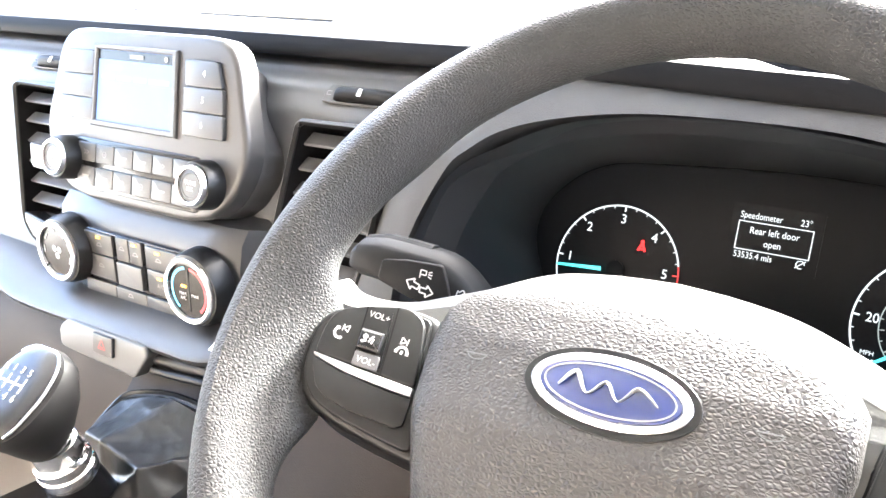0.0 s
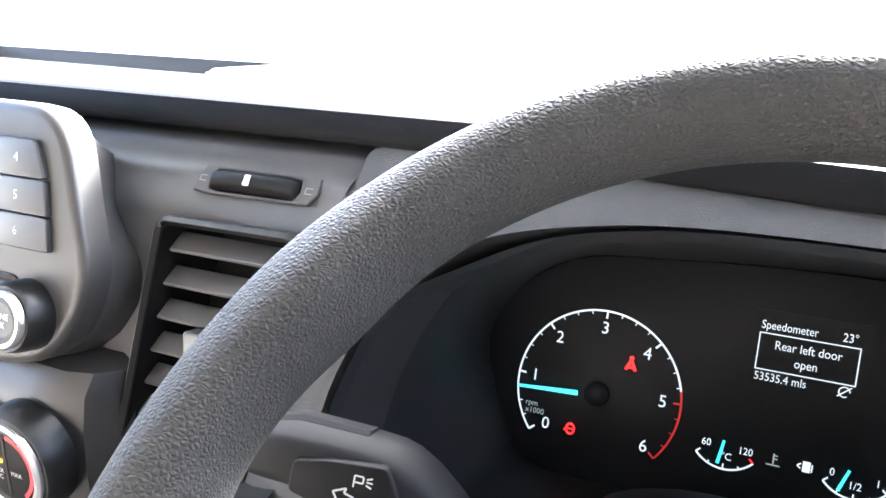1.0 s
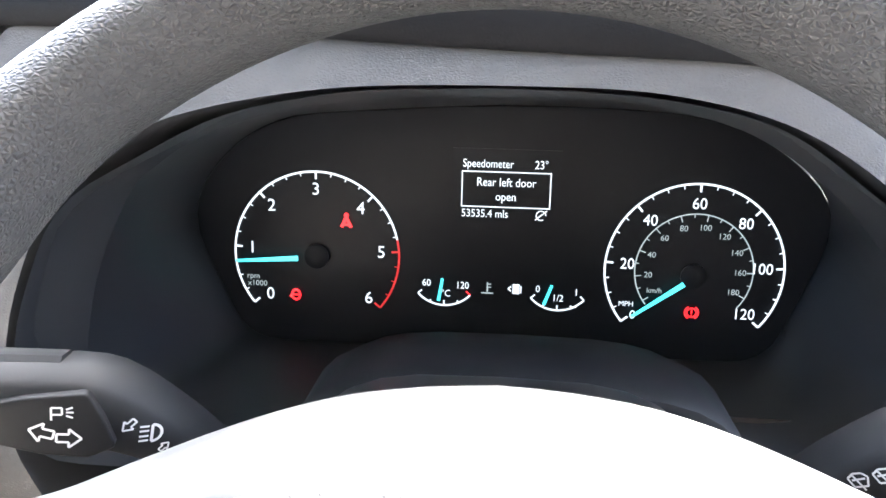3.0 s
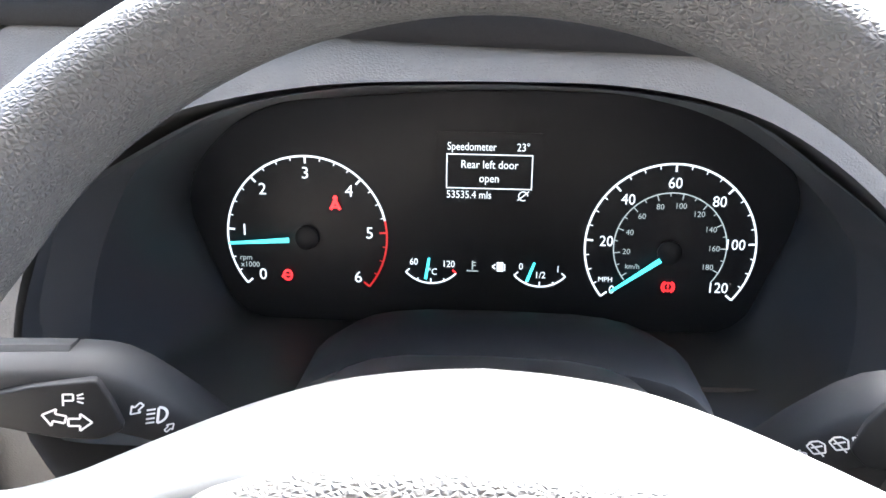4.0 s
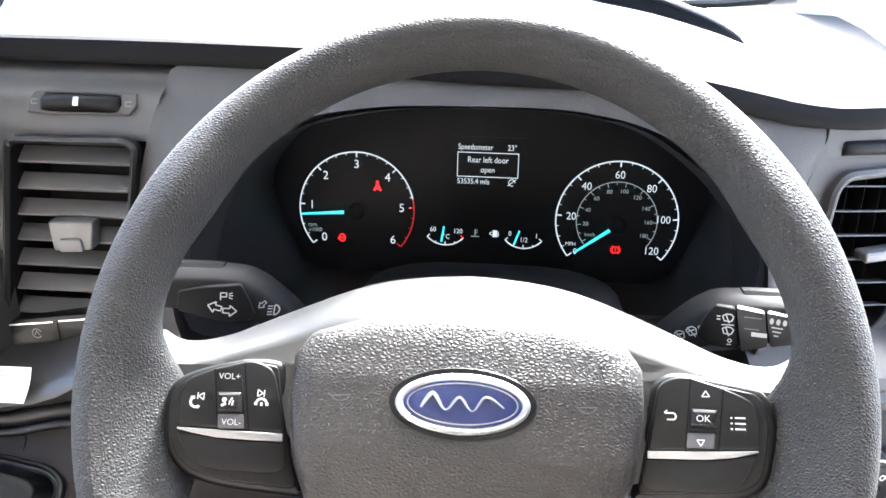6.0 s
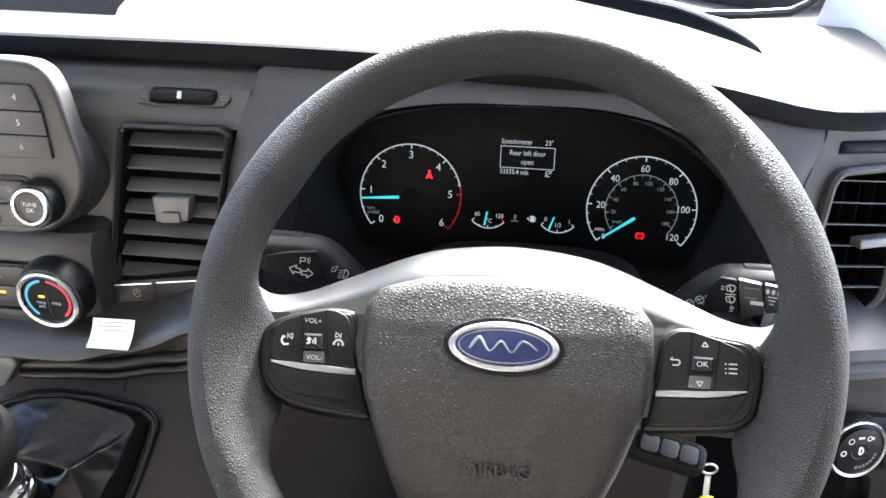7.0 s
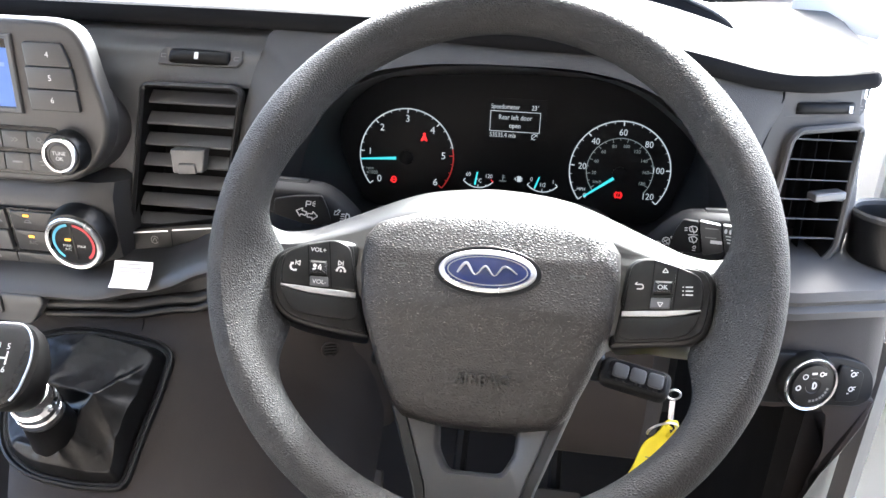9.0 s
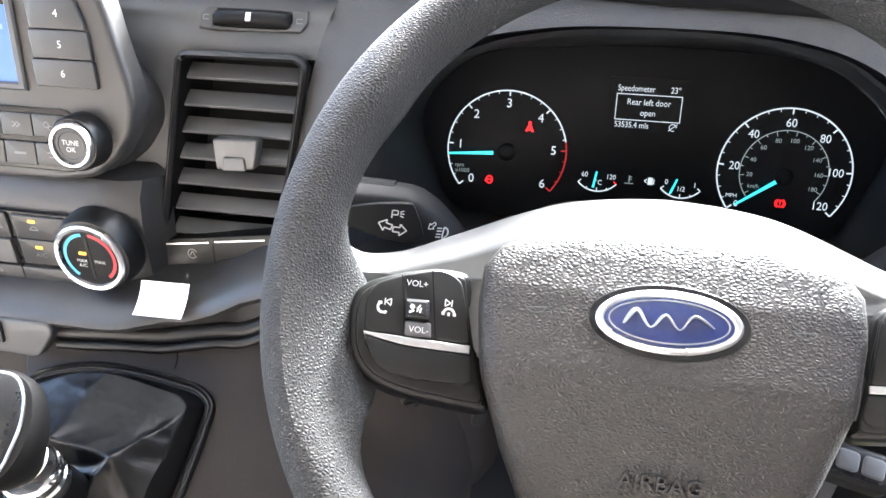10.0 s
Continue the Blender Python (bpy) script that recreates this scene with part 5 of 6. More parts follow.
def centre_vent(side):
    """side +1 beside the wheel, -1 its mirror image on the passenger's side."""
    ox = -0.280 if side > 0 else 2 * RX + 0.280
    vent = thing("air_vent", (ox, 0.17, 0.67), "dark centre air vent with broad louvres and a silver-grey tab", "air vent", "centre air vents")
    VF = frm((ox, 0.166, 0.75))

    def P(pts):
        q = [(x * side, y) for x, y in pts]
        return q if side > 0 else q[::-1]

    o = P(rounded(VENT_OUT, [0.010, 0.02, 0.02, 0.008, 0.006, 0.004, 0.004], 5))
    inn = inset(o, 0.0046)
    part("vent_frame", bezel(o, inn, 0.0085, 0.0021, -0.002), M_BLACK, vent, "rounded black vent frame", m=VF)
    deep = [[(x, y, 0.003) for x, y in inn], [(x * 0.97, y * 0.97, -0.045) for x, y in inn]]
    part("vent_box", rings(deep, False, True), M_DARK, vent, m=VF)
    for i in range(7):
        v = 0.0660 - i * 0.0186
        x0, x1 = clip_x(inn, v)
        bm = slab(x1 - x0 - 0.001, 0.0130, 0.0022, 0, 0.0008, ((x0 + x1) / 2, 0), -0.0011)
        part("louvre", bm, M_LOUVRE, vent, m=VF @ Matrix.Translation((0, v, -0.0085)) @ Matrix.Rotation(radians(-48), 4, "X"))
    tab = rounded([(-0.0135, -0.0105), (0.0135, -0.0085), (0.0170, 0.0120), (-0.0150, 0.0105)], 0.002, 3)
    mt = VF @ Matrix.Translation((0.005 * side, 0.0135, 0.0))
    tb = part("tab", plate(P(tab), 0.010, 0.0015, -0.002), M_GREYSP, vent, "pale grey vent tab", m=mt)
    part("tab_grip", plate(P(rounded([(-0.0085, -0.0105), (0.0085, -0.0095), (0.0075, -0.0005), (-0.0075, -0.0010)], 0.002, 3)), 0.0020, 0.0010, 0.0080), M_GREYSP, tb, m=mt)
    bp = [(-0.0570, -0.0775), (0.0150, -0.0625), (0.0285, -0.0490), (0.0305, -0.0405), (-0.0510, -0.0520)]
    bed = part("switch_bed", plate(P(rounded(bp, 0.004, 4)), 0.0500, 0.001, -0.044), M_BLACK, vent, m=VF)
    for q in ([(-0.0540, -0.0560, -0.0190, -0.0515)], [(-0.0145, -0.0505, 0.0230, -0.0455)]):
        (a, b, c, d) = q[0]
        part("chrome_line", bar(a * side, b, c * side, d, 0.0011, 0.0064), M_CHROME, bed, smooth=False, m=VF)
    part("split", bar(-0.0150 * side, -0.0690, -0.0158 * side, -0.0520, 0.0008, 0.0064), M_DARK, bed, smooth=False, m=VF)
    part("symbol", join(arc(0.0034, 20, 330, 0.0007, 0, 0.0064, 16, (-0.032 * side, -0.0610)), bar(-0.034 * side, -0.0625, -0.032 * side, -0.0590, 0.0007, 0.0064), bar(-0.030 * side, -0.0625, -0.032 * side, -0.0590, 0.0007, 0.0064)), M_GREYPRINT, bed, smooth=False, m=VF)


centre_vent(1)
centre_vent(-1)


def thumbwheel(o, yaw, tilt, mark, lab):
    t = thing("vent_thumbwheel", o, lab, "thumbwheel", "vent thumbwheels")
    m = frm(o, tilt, yaw)
    po = rounded([(-0.037, -0.0078), (0.037, -0.0068), (0.0385, 0.0078), (-0.036, 0.0078)], 0.003, 4)
    pi = resample(rounded([(-0.0275, -0.0062), (0.0275, -0.0058), (0.0275, 0.0060), (-0.0275, 0.0060)], 0.004, 4), len(po), (-0.0275, -0.0062))
    po = resample(po, len(po), (-0.037, -0.0078))
    part("recess_plate", bezel(po, pi, 0.0025, 0.0006, -0.0010), M_DASH, t, m=m)
    part("slot", slab(0.056, 0.0130, 0.001, 0.004, 0, (0, 0), -0.0012), M_DARK, t, m=m)
    lv_ = []
    for i in range(25):
        a = math.pi * i / 24
        x = -0.0265 * math.cos(a)
        bulge_ = 0.0085 * math.sin(a) ** 0.5
        lv_.append([(x, 0.0050 * math.cos(q), max(-0.001, bulge_ * (0.75 + 0.25 * math.sin(q)) * max(0, math.sin(q)) ** 0.5)) for q in [math.pi * j / 10 for j in range(11)]])
    part("wheel_barrel", sheet(lv_), M_SOFTBLK, t, "dark ribbed barrel", m=m)
    part("mark", slab(0.0034, 0.0058, 0.0008, 0.0004, 0.0002, (mark, -0.0012), 0.0080 if abs(mark) < 0.01 else 0.0070), M_WHITE, t, "white mark", m=m)
    for x in (-0.0320, 0.0325):
        part("symbol", strokes([(x - 0.002, -0.0015, x + 0.002, -0.0015), (x - 0.002, 0.0015, x + 0.002, 0.0015), (x - 0.002, -0.0015, x - 0.002, 0.0015)], 0.0005, 0.0017), M_GREYPRINT, t, smooth=False, m=m)


thumbwheel((-0.2655, 0.1790, 0.8500), 0, 28, 0.0, "black vent thumbwheel with a white mark")
thumbwheel((2 * RX + 0.2655, 0.1790, 0.8500), 0, 28, 0.0, "black vent thumbwheel with a white mark")

# ---- driver's side vent ----
VY = 18
VR = frm((0.2560, 0.2150, 0.757), 0, VY)
svent = thing("air_vent", (0.256, 0.22, 0.69), "grey-framed side air vent with thin blades and a silver tab", "air vent")
SO = [(-0.024, -0.0640), (0.020, -0.0640), (0.0335, -0.0480), (0.0360, 0.0575), (0.0300, 0.0635), (-0.026, 0.0600), (-0.034, 0.0500), (-0.0400, -0.0100)]
so = rounded(SO, [0.012, 0.018, 0.018, 0.006, 0.006, 0.010, 0.012, 0.01], 5)
si = inset(so, 0.0060)
part("vent_frame", bezel(so, si, 0.0110, 0.0022, -0.003), M_DASH, svent, "rounded grey vent frame", m=VR)
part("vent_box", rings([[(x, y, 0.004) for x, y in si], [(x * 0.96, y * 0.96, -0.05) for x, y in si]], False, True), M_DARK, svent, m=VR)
for i in range(6):
    v = 0.0480 - i * 0.0172
    x0, x1 = clip_x(si, v)
    part("blade", slab(x1 - x0 - 0.0006, 0.012, 0.0010, 0, 0.0003, ((x0 + x1) / 2, 0), -0.0006), M_DASH, svent, m=VR @ Matrix.Translation((0, v, -0.001)) @ Matrix.Rotation(radians(-104), 4, "X") @ Matrix.Rotation(radians(3), 4, "Y"))
for x in (-0.021, -0.007, 0.007, 0.020):
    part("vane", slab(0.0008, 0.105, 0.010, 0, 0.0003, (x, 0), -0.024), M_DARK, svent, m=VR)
tb = part("tab", slab(0.0290, 0.0072, 0.0120, 0.002, 0.0015, (0.0120, 0.0005), -0.001), M_GREYSP, svent, "silver-grey vent tab", m=VR @ Matrix.Rotation(radians(4), 4, "Z"))

pz = [0.682 + 0.0025 * i for i in range(68)]
hole = [[(0.256 + x * 0.951, 0.757 + y) for x, y in inset(SO, 0.0035)]]
rowsr = []
for i in range(47):
    row = []
    for z in pz:
        xa = seam_right(z)
        xb = lerp([(0.68, 0.284), (0.70, 0.297), (0.74, 0.301), (0.80, 0.297), (0.845, 0.289)], z)
        x = xa + (xb - xa) * i / 46
        row.append((x, 0.2145 + (x - 0.256) * 0.325 + (0.03 * max(0, i - 42) / 4) ** 1 * 0.25 + 0.25 * max(0, z - 0.845), z))
    rowsr.append(row)
ret = [(p[0] + 0.006, 0.30, p[2]) for p in rowsr[-1]]
ret2 = [(p[0] + 0.02, 0.60, p[2]) for p in rowsr[-1]]
part("side_fascia", holed(rowsr + [ret, ret2], hole), M_DASH, dash, "grey side fascia round the vent")
part("fascia_seam", tube([(seam_right(z), 0.1965 + (seam_right(z) - 0.2025) * 0.325, z) for z in [0.70 + 0.01 * i for i in range(16)]], 0.0009, 6), M_DARK, dash)
thumbwheel((0.2535, 0.2160, 0.8315), VY, 8, 0.0195, "black vent thumbwheel with a white mark on grey fascia")

# ---- light switch ----
LF = frm((0.2765, 0.1705, 0.6055), 2, 17.5)
ls = thing("light_switch", (0.286, 0.18, 0.57), "round headlamp switch with a bright ring on a dark oval plate", "light switch")
part("plate", plate(rounded([(-0.060, -0.0150), (0.0420, -0.0270), (0.0546, -0.0204), (0.0543, -0.0005), (0.0446, 0.0140), (0.0209, 0.0225), (-0.034, 0.0293), (-0.060, 0.0300)], [0.004, 0.012, 0.008, 0.012, 0.014, 0.02, 0.01, 0.004], 5), 0.008, 0.0015, -0.004), M_SOFTBLK, ls, m=LF)
part("side_button", plate(rounded([(0.0165, -0.0190), (0.0390, -0.0200), (0.0410, 0.0080), (0.0160, 0.0170)], 0.005, 4), 0.003, 0.0008, 0.0035), M_SOFTBLK, ls, m=LF)
mk = LF @ Matrix.Translation((-0.0142, 0.0042, 0.004))
kn = part("rotary_knob", lathe([(0.0262, -0.002), (0.0255, 0.006), (0.0240, 0.0100), (0.0200, 0.0100)], 48), M_BLACK, ls, m=mk)
part("knob_ring", lathe([(0.0242, 0.0080), (0.0242, 0.0108), (0.0234, 0.0120), (0.0218, 0.0112), (0.0212, 0.0085)], 48, False), M_CHROME, kn, "bright chrome ring", m=mk)
part("knob_face", lathe([(0.0190, 0.009), (0.0185, 0.0125), (0.0070, 0.0130), (0.0065, 0.0124), (0.001, 0.0124)], 40), M_BLACK, kn, m=mk)
part("symbol", join(arc(0.0022, 0, 360, 0.0008, 0, 0.0132, 14, (-0.0085, 0.0090)), arc(0.0020, 0, 360, 0.0012, 0, 0.0132, 14, (-0.0135, -0.0010)), bar(-0.003, 0.0115, 0.002, 0.0115, 0.0020, 0.0132), arc(0.0018, 0, 360, 0.0010, 0, 0.0132, 12, (0.0065, 0.0105)), bar(0.0080, 0.0105, 0.0105, 0.0105, 0.0022, 0.0132)), M_WHITE, kn, smooth=False, m=mk)
part("symbol", join(arc(0.0030, -80, 90, 0.0014, 0, 0.0128, 12), bar(0, -0.003, 0, 0.003, 0.0016, 0.0128)), M_WHITE, kn, smooth=False, m=mk)
part("text_bars", join(*[arc(0.0140, a, a + 9, 0.0022, 0, 0.0132, 4) for a in range(262, 350, 13)]), M_GREYPRINT, kn, smooth=False, m=mk)
for v in (0.0065, -0.0075):
    part("symbol", join(arc(0.0020, 0, 360, 0.0009, 0, 0.0068, 12, (0.0225, v)), bar(0.0235, v + 0.001, 0.0268, v + 0.002, 0.0008, 0.0068), bar(0.0235, v - 0.001, 0.0262, v - 0.0005, 0.0008, 0.0068), bar(0.0190, v + (0.004 if v > 0 else -0.004), 0.0210, v + (0.004 if v > 0 else -0.004), 0.0009, 0.0068)), M_WHITE, ls, smooth=False, m=LF @ Matrix.Translation((0.0075, 0.0005, 0)))

# ---- cup holder by the door ----
cup = thing("cup_holder", (0.335, 0.245, 0.70), "black round cup holder with a grey rim on the ledge", "cup holder")
mc = Matrix.Translation((0.338, 0.235, 0.700))
part("cup_wall", lathe([(0.036, 0.0), (0.038, 0.030), (0.0385, 0.040), (0.035, 0.040), (0.033, 0.02), (0.030, -0.03), (0.001, -0.03)], 40, False), M_BLACK, cup, m=mc)
part("cup_rim", lathe([(0.0385, 0.038), (0.0390, 0.042), (0.0370, 0.044), (0.0350, 0.042), (0.0348, 0.038)], 40, False), M_DASH, cup, "grey rim", m=mc)

# ---- column shroud, stalks, key ----
col = thing("column_shroud", (0, 0.12, 0.64), "black plastic steering column shroud", "column shroud")


def dome(y, w, zt, zb, n=28):
    out = []
    for i in range(n):
        a = 2 * math.pi * i / n
        ca, sa = math.cos(a), math.sin(a)
        x = w * math.copysign(abs(ca) ** 0.55, ca)
        zc, h = (zt + zb) / 2, (zt - zb) / 2
        out.append((x, y, zc + h * math.copysign(abs(sa) ** 0.6, sa)))
    return out


part("shell", rings([dome(0.035, 0.060, 0.742, 0.670), dome(0.055, 0.068, 0.752, 0.655), dome(0.10, 0.073, 0.759, 0.645), dome(0.135, 0.075, 0.757, 0.640), dome(0.150, 0.075, 0.750, 0.64), dome(0.155, 0.074, 0.738, 0.64), dome(0.24, 0.074, 0.715, 0.63), dome(0.30, 0.073, 0.70, 0.63)]), M_BLACK, col)
part("cowl", rings([[(x + 0.006, y, z) for x, y, z in dome(*a)] for a in ((0.149, 0.086, 0.7400, 0.66), (0.1515, 0.0915, 0.7445, 0.655), (0.156, 0.0935, 0.7462, 0.65), (0.20, 0.0935, 0.7420, 0.65), (0.27, 0.092, 0.7150, 0.64))]), M_SOFTBLK, col, "matt cowl behind the column")
part("shell_seam", tube([(-0.083, y, 0.712) for y in (0.06, 0.10, 0.15, 0.2)], 0.0008, 6), M_DARK, col)


# stations of a stalk from its free end inwards: x, front, back, top of the front edge, bottom
STALK = [(0.1965, 0.0900, 0.104, 0.7610, 0.7510), (0.1950, 0.0868, 0.106, 0.7640, 0.7490), (0.1905, 0.0852, 0.110, 0.7672, 0.7478), (0.178, 0.0888, 0.115, 0.7690, 0.7460), (0.163, 0.0933, 0.119, 0.7675, 0.7410), (0.152, 0.0966, 0.122, 0.7662, 0.7372), (0.143, 0.0993, 0.124, 0.7648, 0.7358),
         (0.137, 0.1020, 0.126, 0.7622, 0.7340), (0.130, 0.1065, 0.129, 0.7565, 0.7290), (0.1235, 0.1115, 0.133, 0.7485, 0.7230), (0.117, 0.1170, 0.138, 0.7390, 0.7140), (0.109, 0.1250, 0.145, 0.7250, 0.7020), (0.098, 0.1360, 0.155, 0.7080, 0.6910), (0.078, 0.152, 0.168, 0.6960, 0.680)]


def stalk(side, lab):
    """A column stalk: a wedge-shaped lever with a flat top, a slanted neck and a raised pad on its front."""
    st = thing("indicator_stalk" if side < 0 else "wiper_stalk", (side * 0.09, 0.13, 0.74), lab, "column stalk", "column stalks")
    lv_ = []
    for x, yf, yb, zc, zb in STALK:
        h = zc - zb
        sec = [(yf + 0.0012, zb + 0.003), (yf, zb + 0.3 * h), (yf + 0.0002, zb + 0.7 * h), (yf + 0.0010, zc - 0.0030), (yf + 0.0030, zc - 0.0012), (yf + 0.009, zc + 0.0018), (yb - 0.006, zc + 0.0022), (yb - 0.0015, zc + 0.0002), (yb, zc - 0.004), (yb, zb + 0.005), (yb - 0.004, zb + 0.0005), (yf + 0.006, zb)]
        ring = [(side * x, y, z) for y, z in sec]
        lv_.append(ring if side < 0 else ring[::-1])
    body = part("lever", rings(lv_), M_STALK, st)
    cap_ = [[(side * x, yf + 0.0105, zc + 0.0020), (side * x, yf + 0.0125, zc + 0.0036), (side * x, yb - 0.0075, zc + 0.0034), (side * x, yb - 0.0035, zc + 0.0012)] for x, yf, yb, zc, zb in STALK[2:6]]
    part("top_cap", solid_sheet(cap_, (0, 0, -0.004)), M_STALK, body, "satin cap along the top")
    F = frm((side * 0.152, 0.0968, 0.75), 0, -16.7 * side)

    def ccw(pts):
        area = sum(a[0] * b[1] - b[0] * a[1] for a, b in zip(pts, pts[1:] + pts[:1]))
        return pts if area > 0 else pts[::-1]

    def arrow(s, k=1.0, w=0.0009):
        q = [(-0.0045, 0.0017), (0.0, 0.0017), (0.0, 0.0040), (0.0046, 0.0), (0.0, -0.0040), (0.0, -0.0017), (-0.0045, -0.0017)]
        q = [(x * s * k, y * k) for x, y in q]
        return strokes([(*a, *b) for a, b in zip(q, q[1:] + q[:1])], w)

    def on(x, y, h=0.0033, turn=0.0, k=1.0):
        return F @ Matrix.Translation((x, y, h)) @ Matrix.Rotation(radians(turn), 4, "Z") @ Matrix.Scale(k, 4)

    # the slanted neck has its own facing
    N_ = frm((side * 0.1245, 0.1088, 0.7400), -6, -37 * side)

    def neck(x, y, turn=0.0, k=1.0):
        return N_ @ Matrix.Translation((x, y, 0.0012)) @ Matrix.Rotation(radians(turn), 4, "Z") @ Matrix.Scale(k, 4)

    def wiper(w=0.0007):
        return strokes([(-0.0022, -0.0018, -0.0030, 0.0012), (-0.0030, 0.0012, -0.0008, 0.0024), (-0.0008, 0.0024, 0.0016, 0.0022), (0.0016, 0.0022, 0.0030, 0.0008), (0.0030, 0.0008, 0.0018, -0.0020), (0.0018, -0.0020, -0.0022, -0.0018), (-0.0012, 0.0018, 0.0006, -0.0032)], w)

    if side < 0:
        part("front_pad", plate(rounded(ccw([(-0.0225, 0.0100), (-0.0079, 0.0118), (0.0135, 0.0118), (0.0175, 0.0018), (0.0205, -0.0095), (0.0112, -0.0128), (-0.0034, -0.0100), (-0.0240, -0.0020)]), 0.0022, 3), 0.0040, 0.0009, -0.0010, 3), M_SOFTBLK, body, "raised front pad", m=F)
        part("symbol", arrow(-1), M_WHITE, body, "white outlined arrow", smooth=False, m=on(-0.0026, -0.0010, turn=-22, k=0.88))
        part("symbol", arrow(1), M_WHITE, body, "white outlined arrow", smooth=False, m=on(0.0058, -0.0042, turn=-8, k=0.88))
        part("symbol", strokes([(-0.0035, -0.0025, -0.0035, 0.003), (-0.0035, 0.003, 0.0005, 0.003), (0.0005, 0.003, 0.0005, 0.0), (0.0005, 0.0, -0.0035, 0.0), (0.002, 0.0022, 0.0045, 0.0032), (0.002, 0.001, 0.0048, 0.001), (0.002, -0.0004, 0.0045, -0.0014)], 0.0008), M_WHITE, body, smooth=False, m=on(0.0043, 0.0050, turn=-6, k=0.85))
        part("symbol", join(arc(0.0026, -90, 90, 0.0008, 0, 0, 12), bar(0, -0.0026, 0, 0.0026, 0.0008), *[bar(-0.0034, q, -0.0009, q, 0.0006) for q in (-0.0022, -0.0008, 0.0008, 0.0022)]), M_WHITE, body, smooth=False, m=neck(0.0015, 0.0018, -10, 1.3))
        part("symbol", arrow(-1, 0.6, 0.0007), M_WHITE, body, smooth=False, m=neck(-0.0060, 0.0072, 35))
        part("symbol", arrow(1, 0.45, 0.0006), M_WHITE, body, smooth=False, m=neck(0.0052, -0.0052, 35))
    else:
        part("front_pad", plate(rounded(ccw([(-0.0170, 0.0140), (-0.0062, 0.0138), (-0.0012, -0.0105), (-0.0188, -0.0115), (-0.0250, -0.0060), (-0.0218, 0.0050)]), 0.0020, 3), 0.0040, 0.0009, -0.0010, 3), M_SOFTBLK, body, "raised front pad", m=F)
        part("symbol", join(wiper(), *[bar(-0.0062, q, -0.0042, q, 0.0008) for q in (-0.0010, 0.0008)]), M_WHITE, body, smooth=False, m=on(-0.0090, 0.0078, turn=6))
        part("symbol", join(wiper(), bar(-0.0036, 0.0034, 0.0030, 0.0038, 0.0006)), M_WHITE, body, smooth=False, m=on(-0.0082, 0.0000, turn=4))
        part("symbol", join(arc(0.0010, 0, 360, 0.0006, 0, 0, 12), bar(-0.0012, -0.0026, 0.0010, -0.0022, 0.0006)), M_WHITE, body, smooth=False, m=on(-0.0066, -0.0058))
        part("ring_switch", plate(rounded(ccw([(-0.0056, 0.0150), (0.0094, 0.0140), (0.0138, -0.0060), (0.0002, -0.0112)]), 0.0012, 3), 0.0046, 0.0006, -0.0010, 2), M_DARKSAT, body, "satin twist ring", m=F)
        part("end_piece", plate(rounded(ccw([(0.0104, 0.0146), (0.0240, 0.0140), (0.0300, -0.0010), (0.0148, -0.0060)]), 0.0016, 3), 0.0040, 0.0006, -0.0010, 2), M_DARKSAT, body, "satin end button", m=F)
        part("symbol", strokes([(-0.0046, 0.0034, 0.0046, 0.0040), (-0.0036, -0.0034, 0.0042, -0.0030)], 0.0007), M_GREYPRINT, body, smooth=False, m=on(0.0038, 0.0070, 0.0043))
        part("symbol", bar(-0.0040, 0, 0.0042, 0.0005, 0.0026), M_WHITE, body, smooth=False, m=on(0.0082, 0.0008, 0.0043))
        part("symbol", join(*[disc(0.0011, 10, 0, (x, 0.004), 1.7) for x in (-0.0034, 0, 0.0034)], *[bar(-w, q, w, q, 0.0008) for q, w in ((0.0004, 0.0030), (-0.0020, 0.0022), (-0.0044, 0.0012))]), M_WHITE, body, smooth=False, m=on(0.0170, 0.0062, 0.0035))
        for x, y in ((0.0010, 0.0010), (-0.0062, -0.0042)):
            part("symbol", join(wiper(0.0006), bar(-0.0020, 0.0004, 0.0020, 0.0004, 0.0006)), M_WHITE, body, smooth=False, m=neck(x + 0.0018, y + 0.0030, 35, 1.15))
        part("symbol", arrow(1, 0.45, 0.0006), M_WHITE, body, smooth=False, m=neck(0.0085, 0.0085, 20))
        part("symbol", arrow(-1, 0.45, 0.0006), M_WHITE, body, smooth=False, m=neck(-0.0095, -0.0065, 20))


stalk(-1, "black indicator stalk with white arrow symbols")
stalk(1, "black wiper stalk with a twist ring and white symbols")

key = thing("ignition_key", (0.11, 0.085, 0.625), "black folding key in the ignition with a ring", "key")
KF = frm((0.1130, 0.083, 0.6370), 46, 0, -12) @ Matrix.Scale(0.9, 4)
part("key_body", slab(0.060, 0.0245, 0.0150, 0.009, 0.0045, (0, 0), -0.0075, 5), M_SOFTBLK, key, m=KF)
part("key_face", slab(0.050, 0.0180, 0.0012, 0.006, 0.0005, (0.001, 0.0008), 0.0066), M_GLOSS, key, "gloss black button panel", m=KF)
for i, x in enumerate((-0.0135, 0.0015, 0.0165)):
    kb = part("key_button", slab(0.0135, 0.0130, 0.0010, 0.0035, 0.0004, (x, 0.0010), 0.0073), M_GREYSP, key, "button with a pale outline", m=KF)
    part("key_button_pad", slab(0.0120, 0.0115, 0.0012, 0.0030, 0.0005, (x, 0.0010), 0.0076), M_KEYPAD, kb, "grey rubber pad", m=KF)
part("lock_barrel", lathe([(0.015, 0.0), (0.015, 0.030), (0.0125, 0.034), (0.006, 0.034)], 28), M_BLACK, col, "ignition lock barrel", m=Matrix.Translation((0.055, 0.10, 0.640)) @ Matrix.Rotation(radians(90), 4, "Y"))
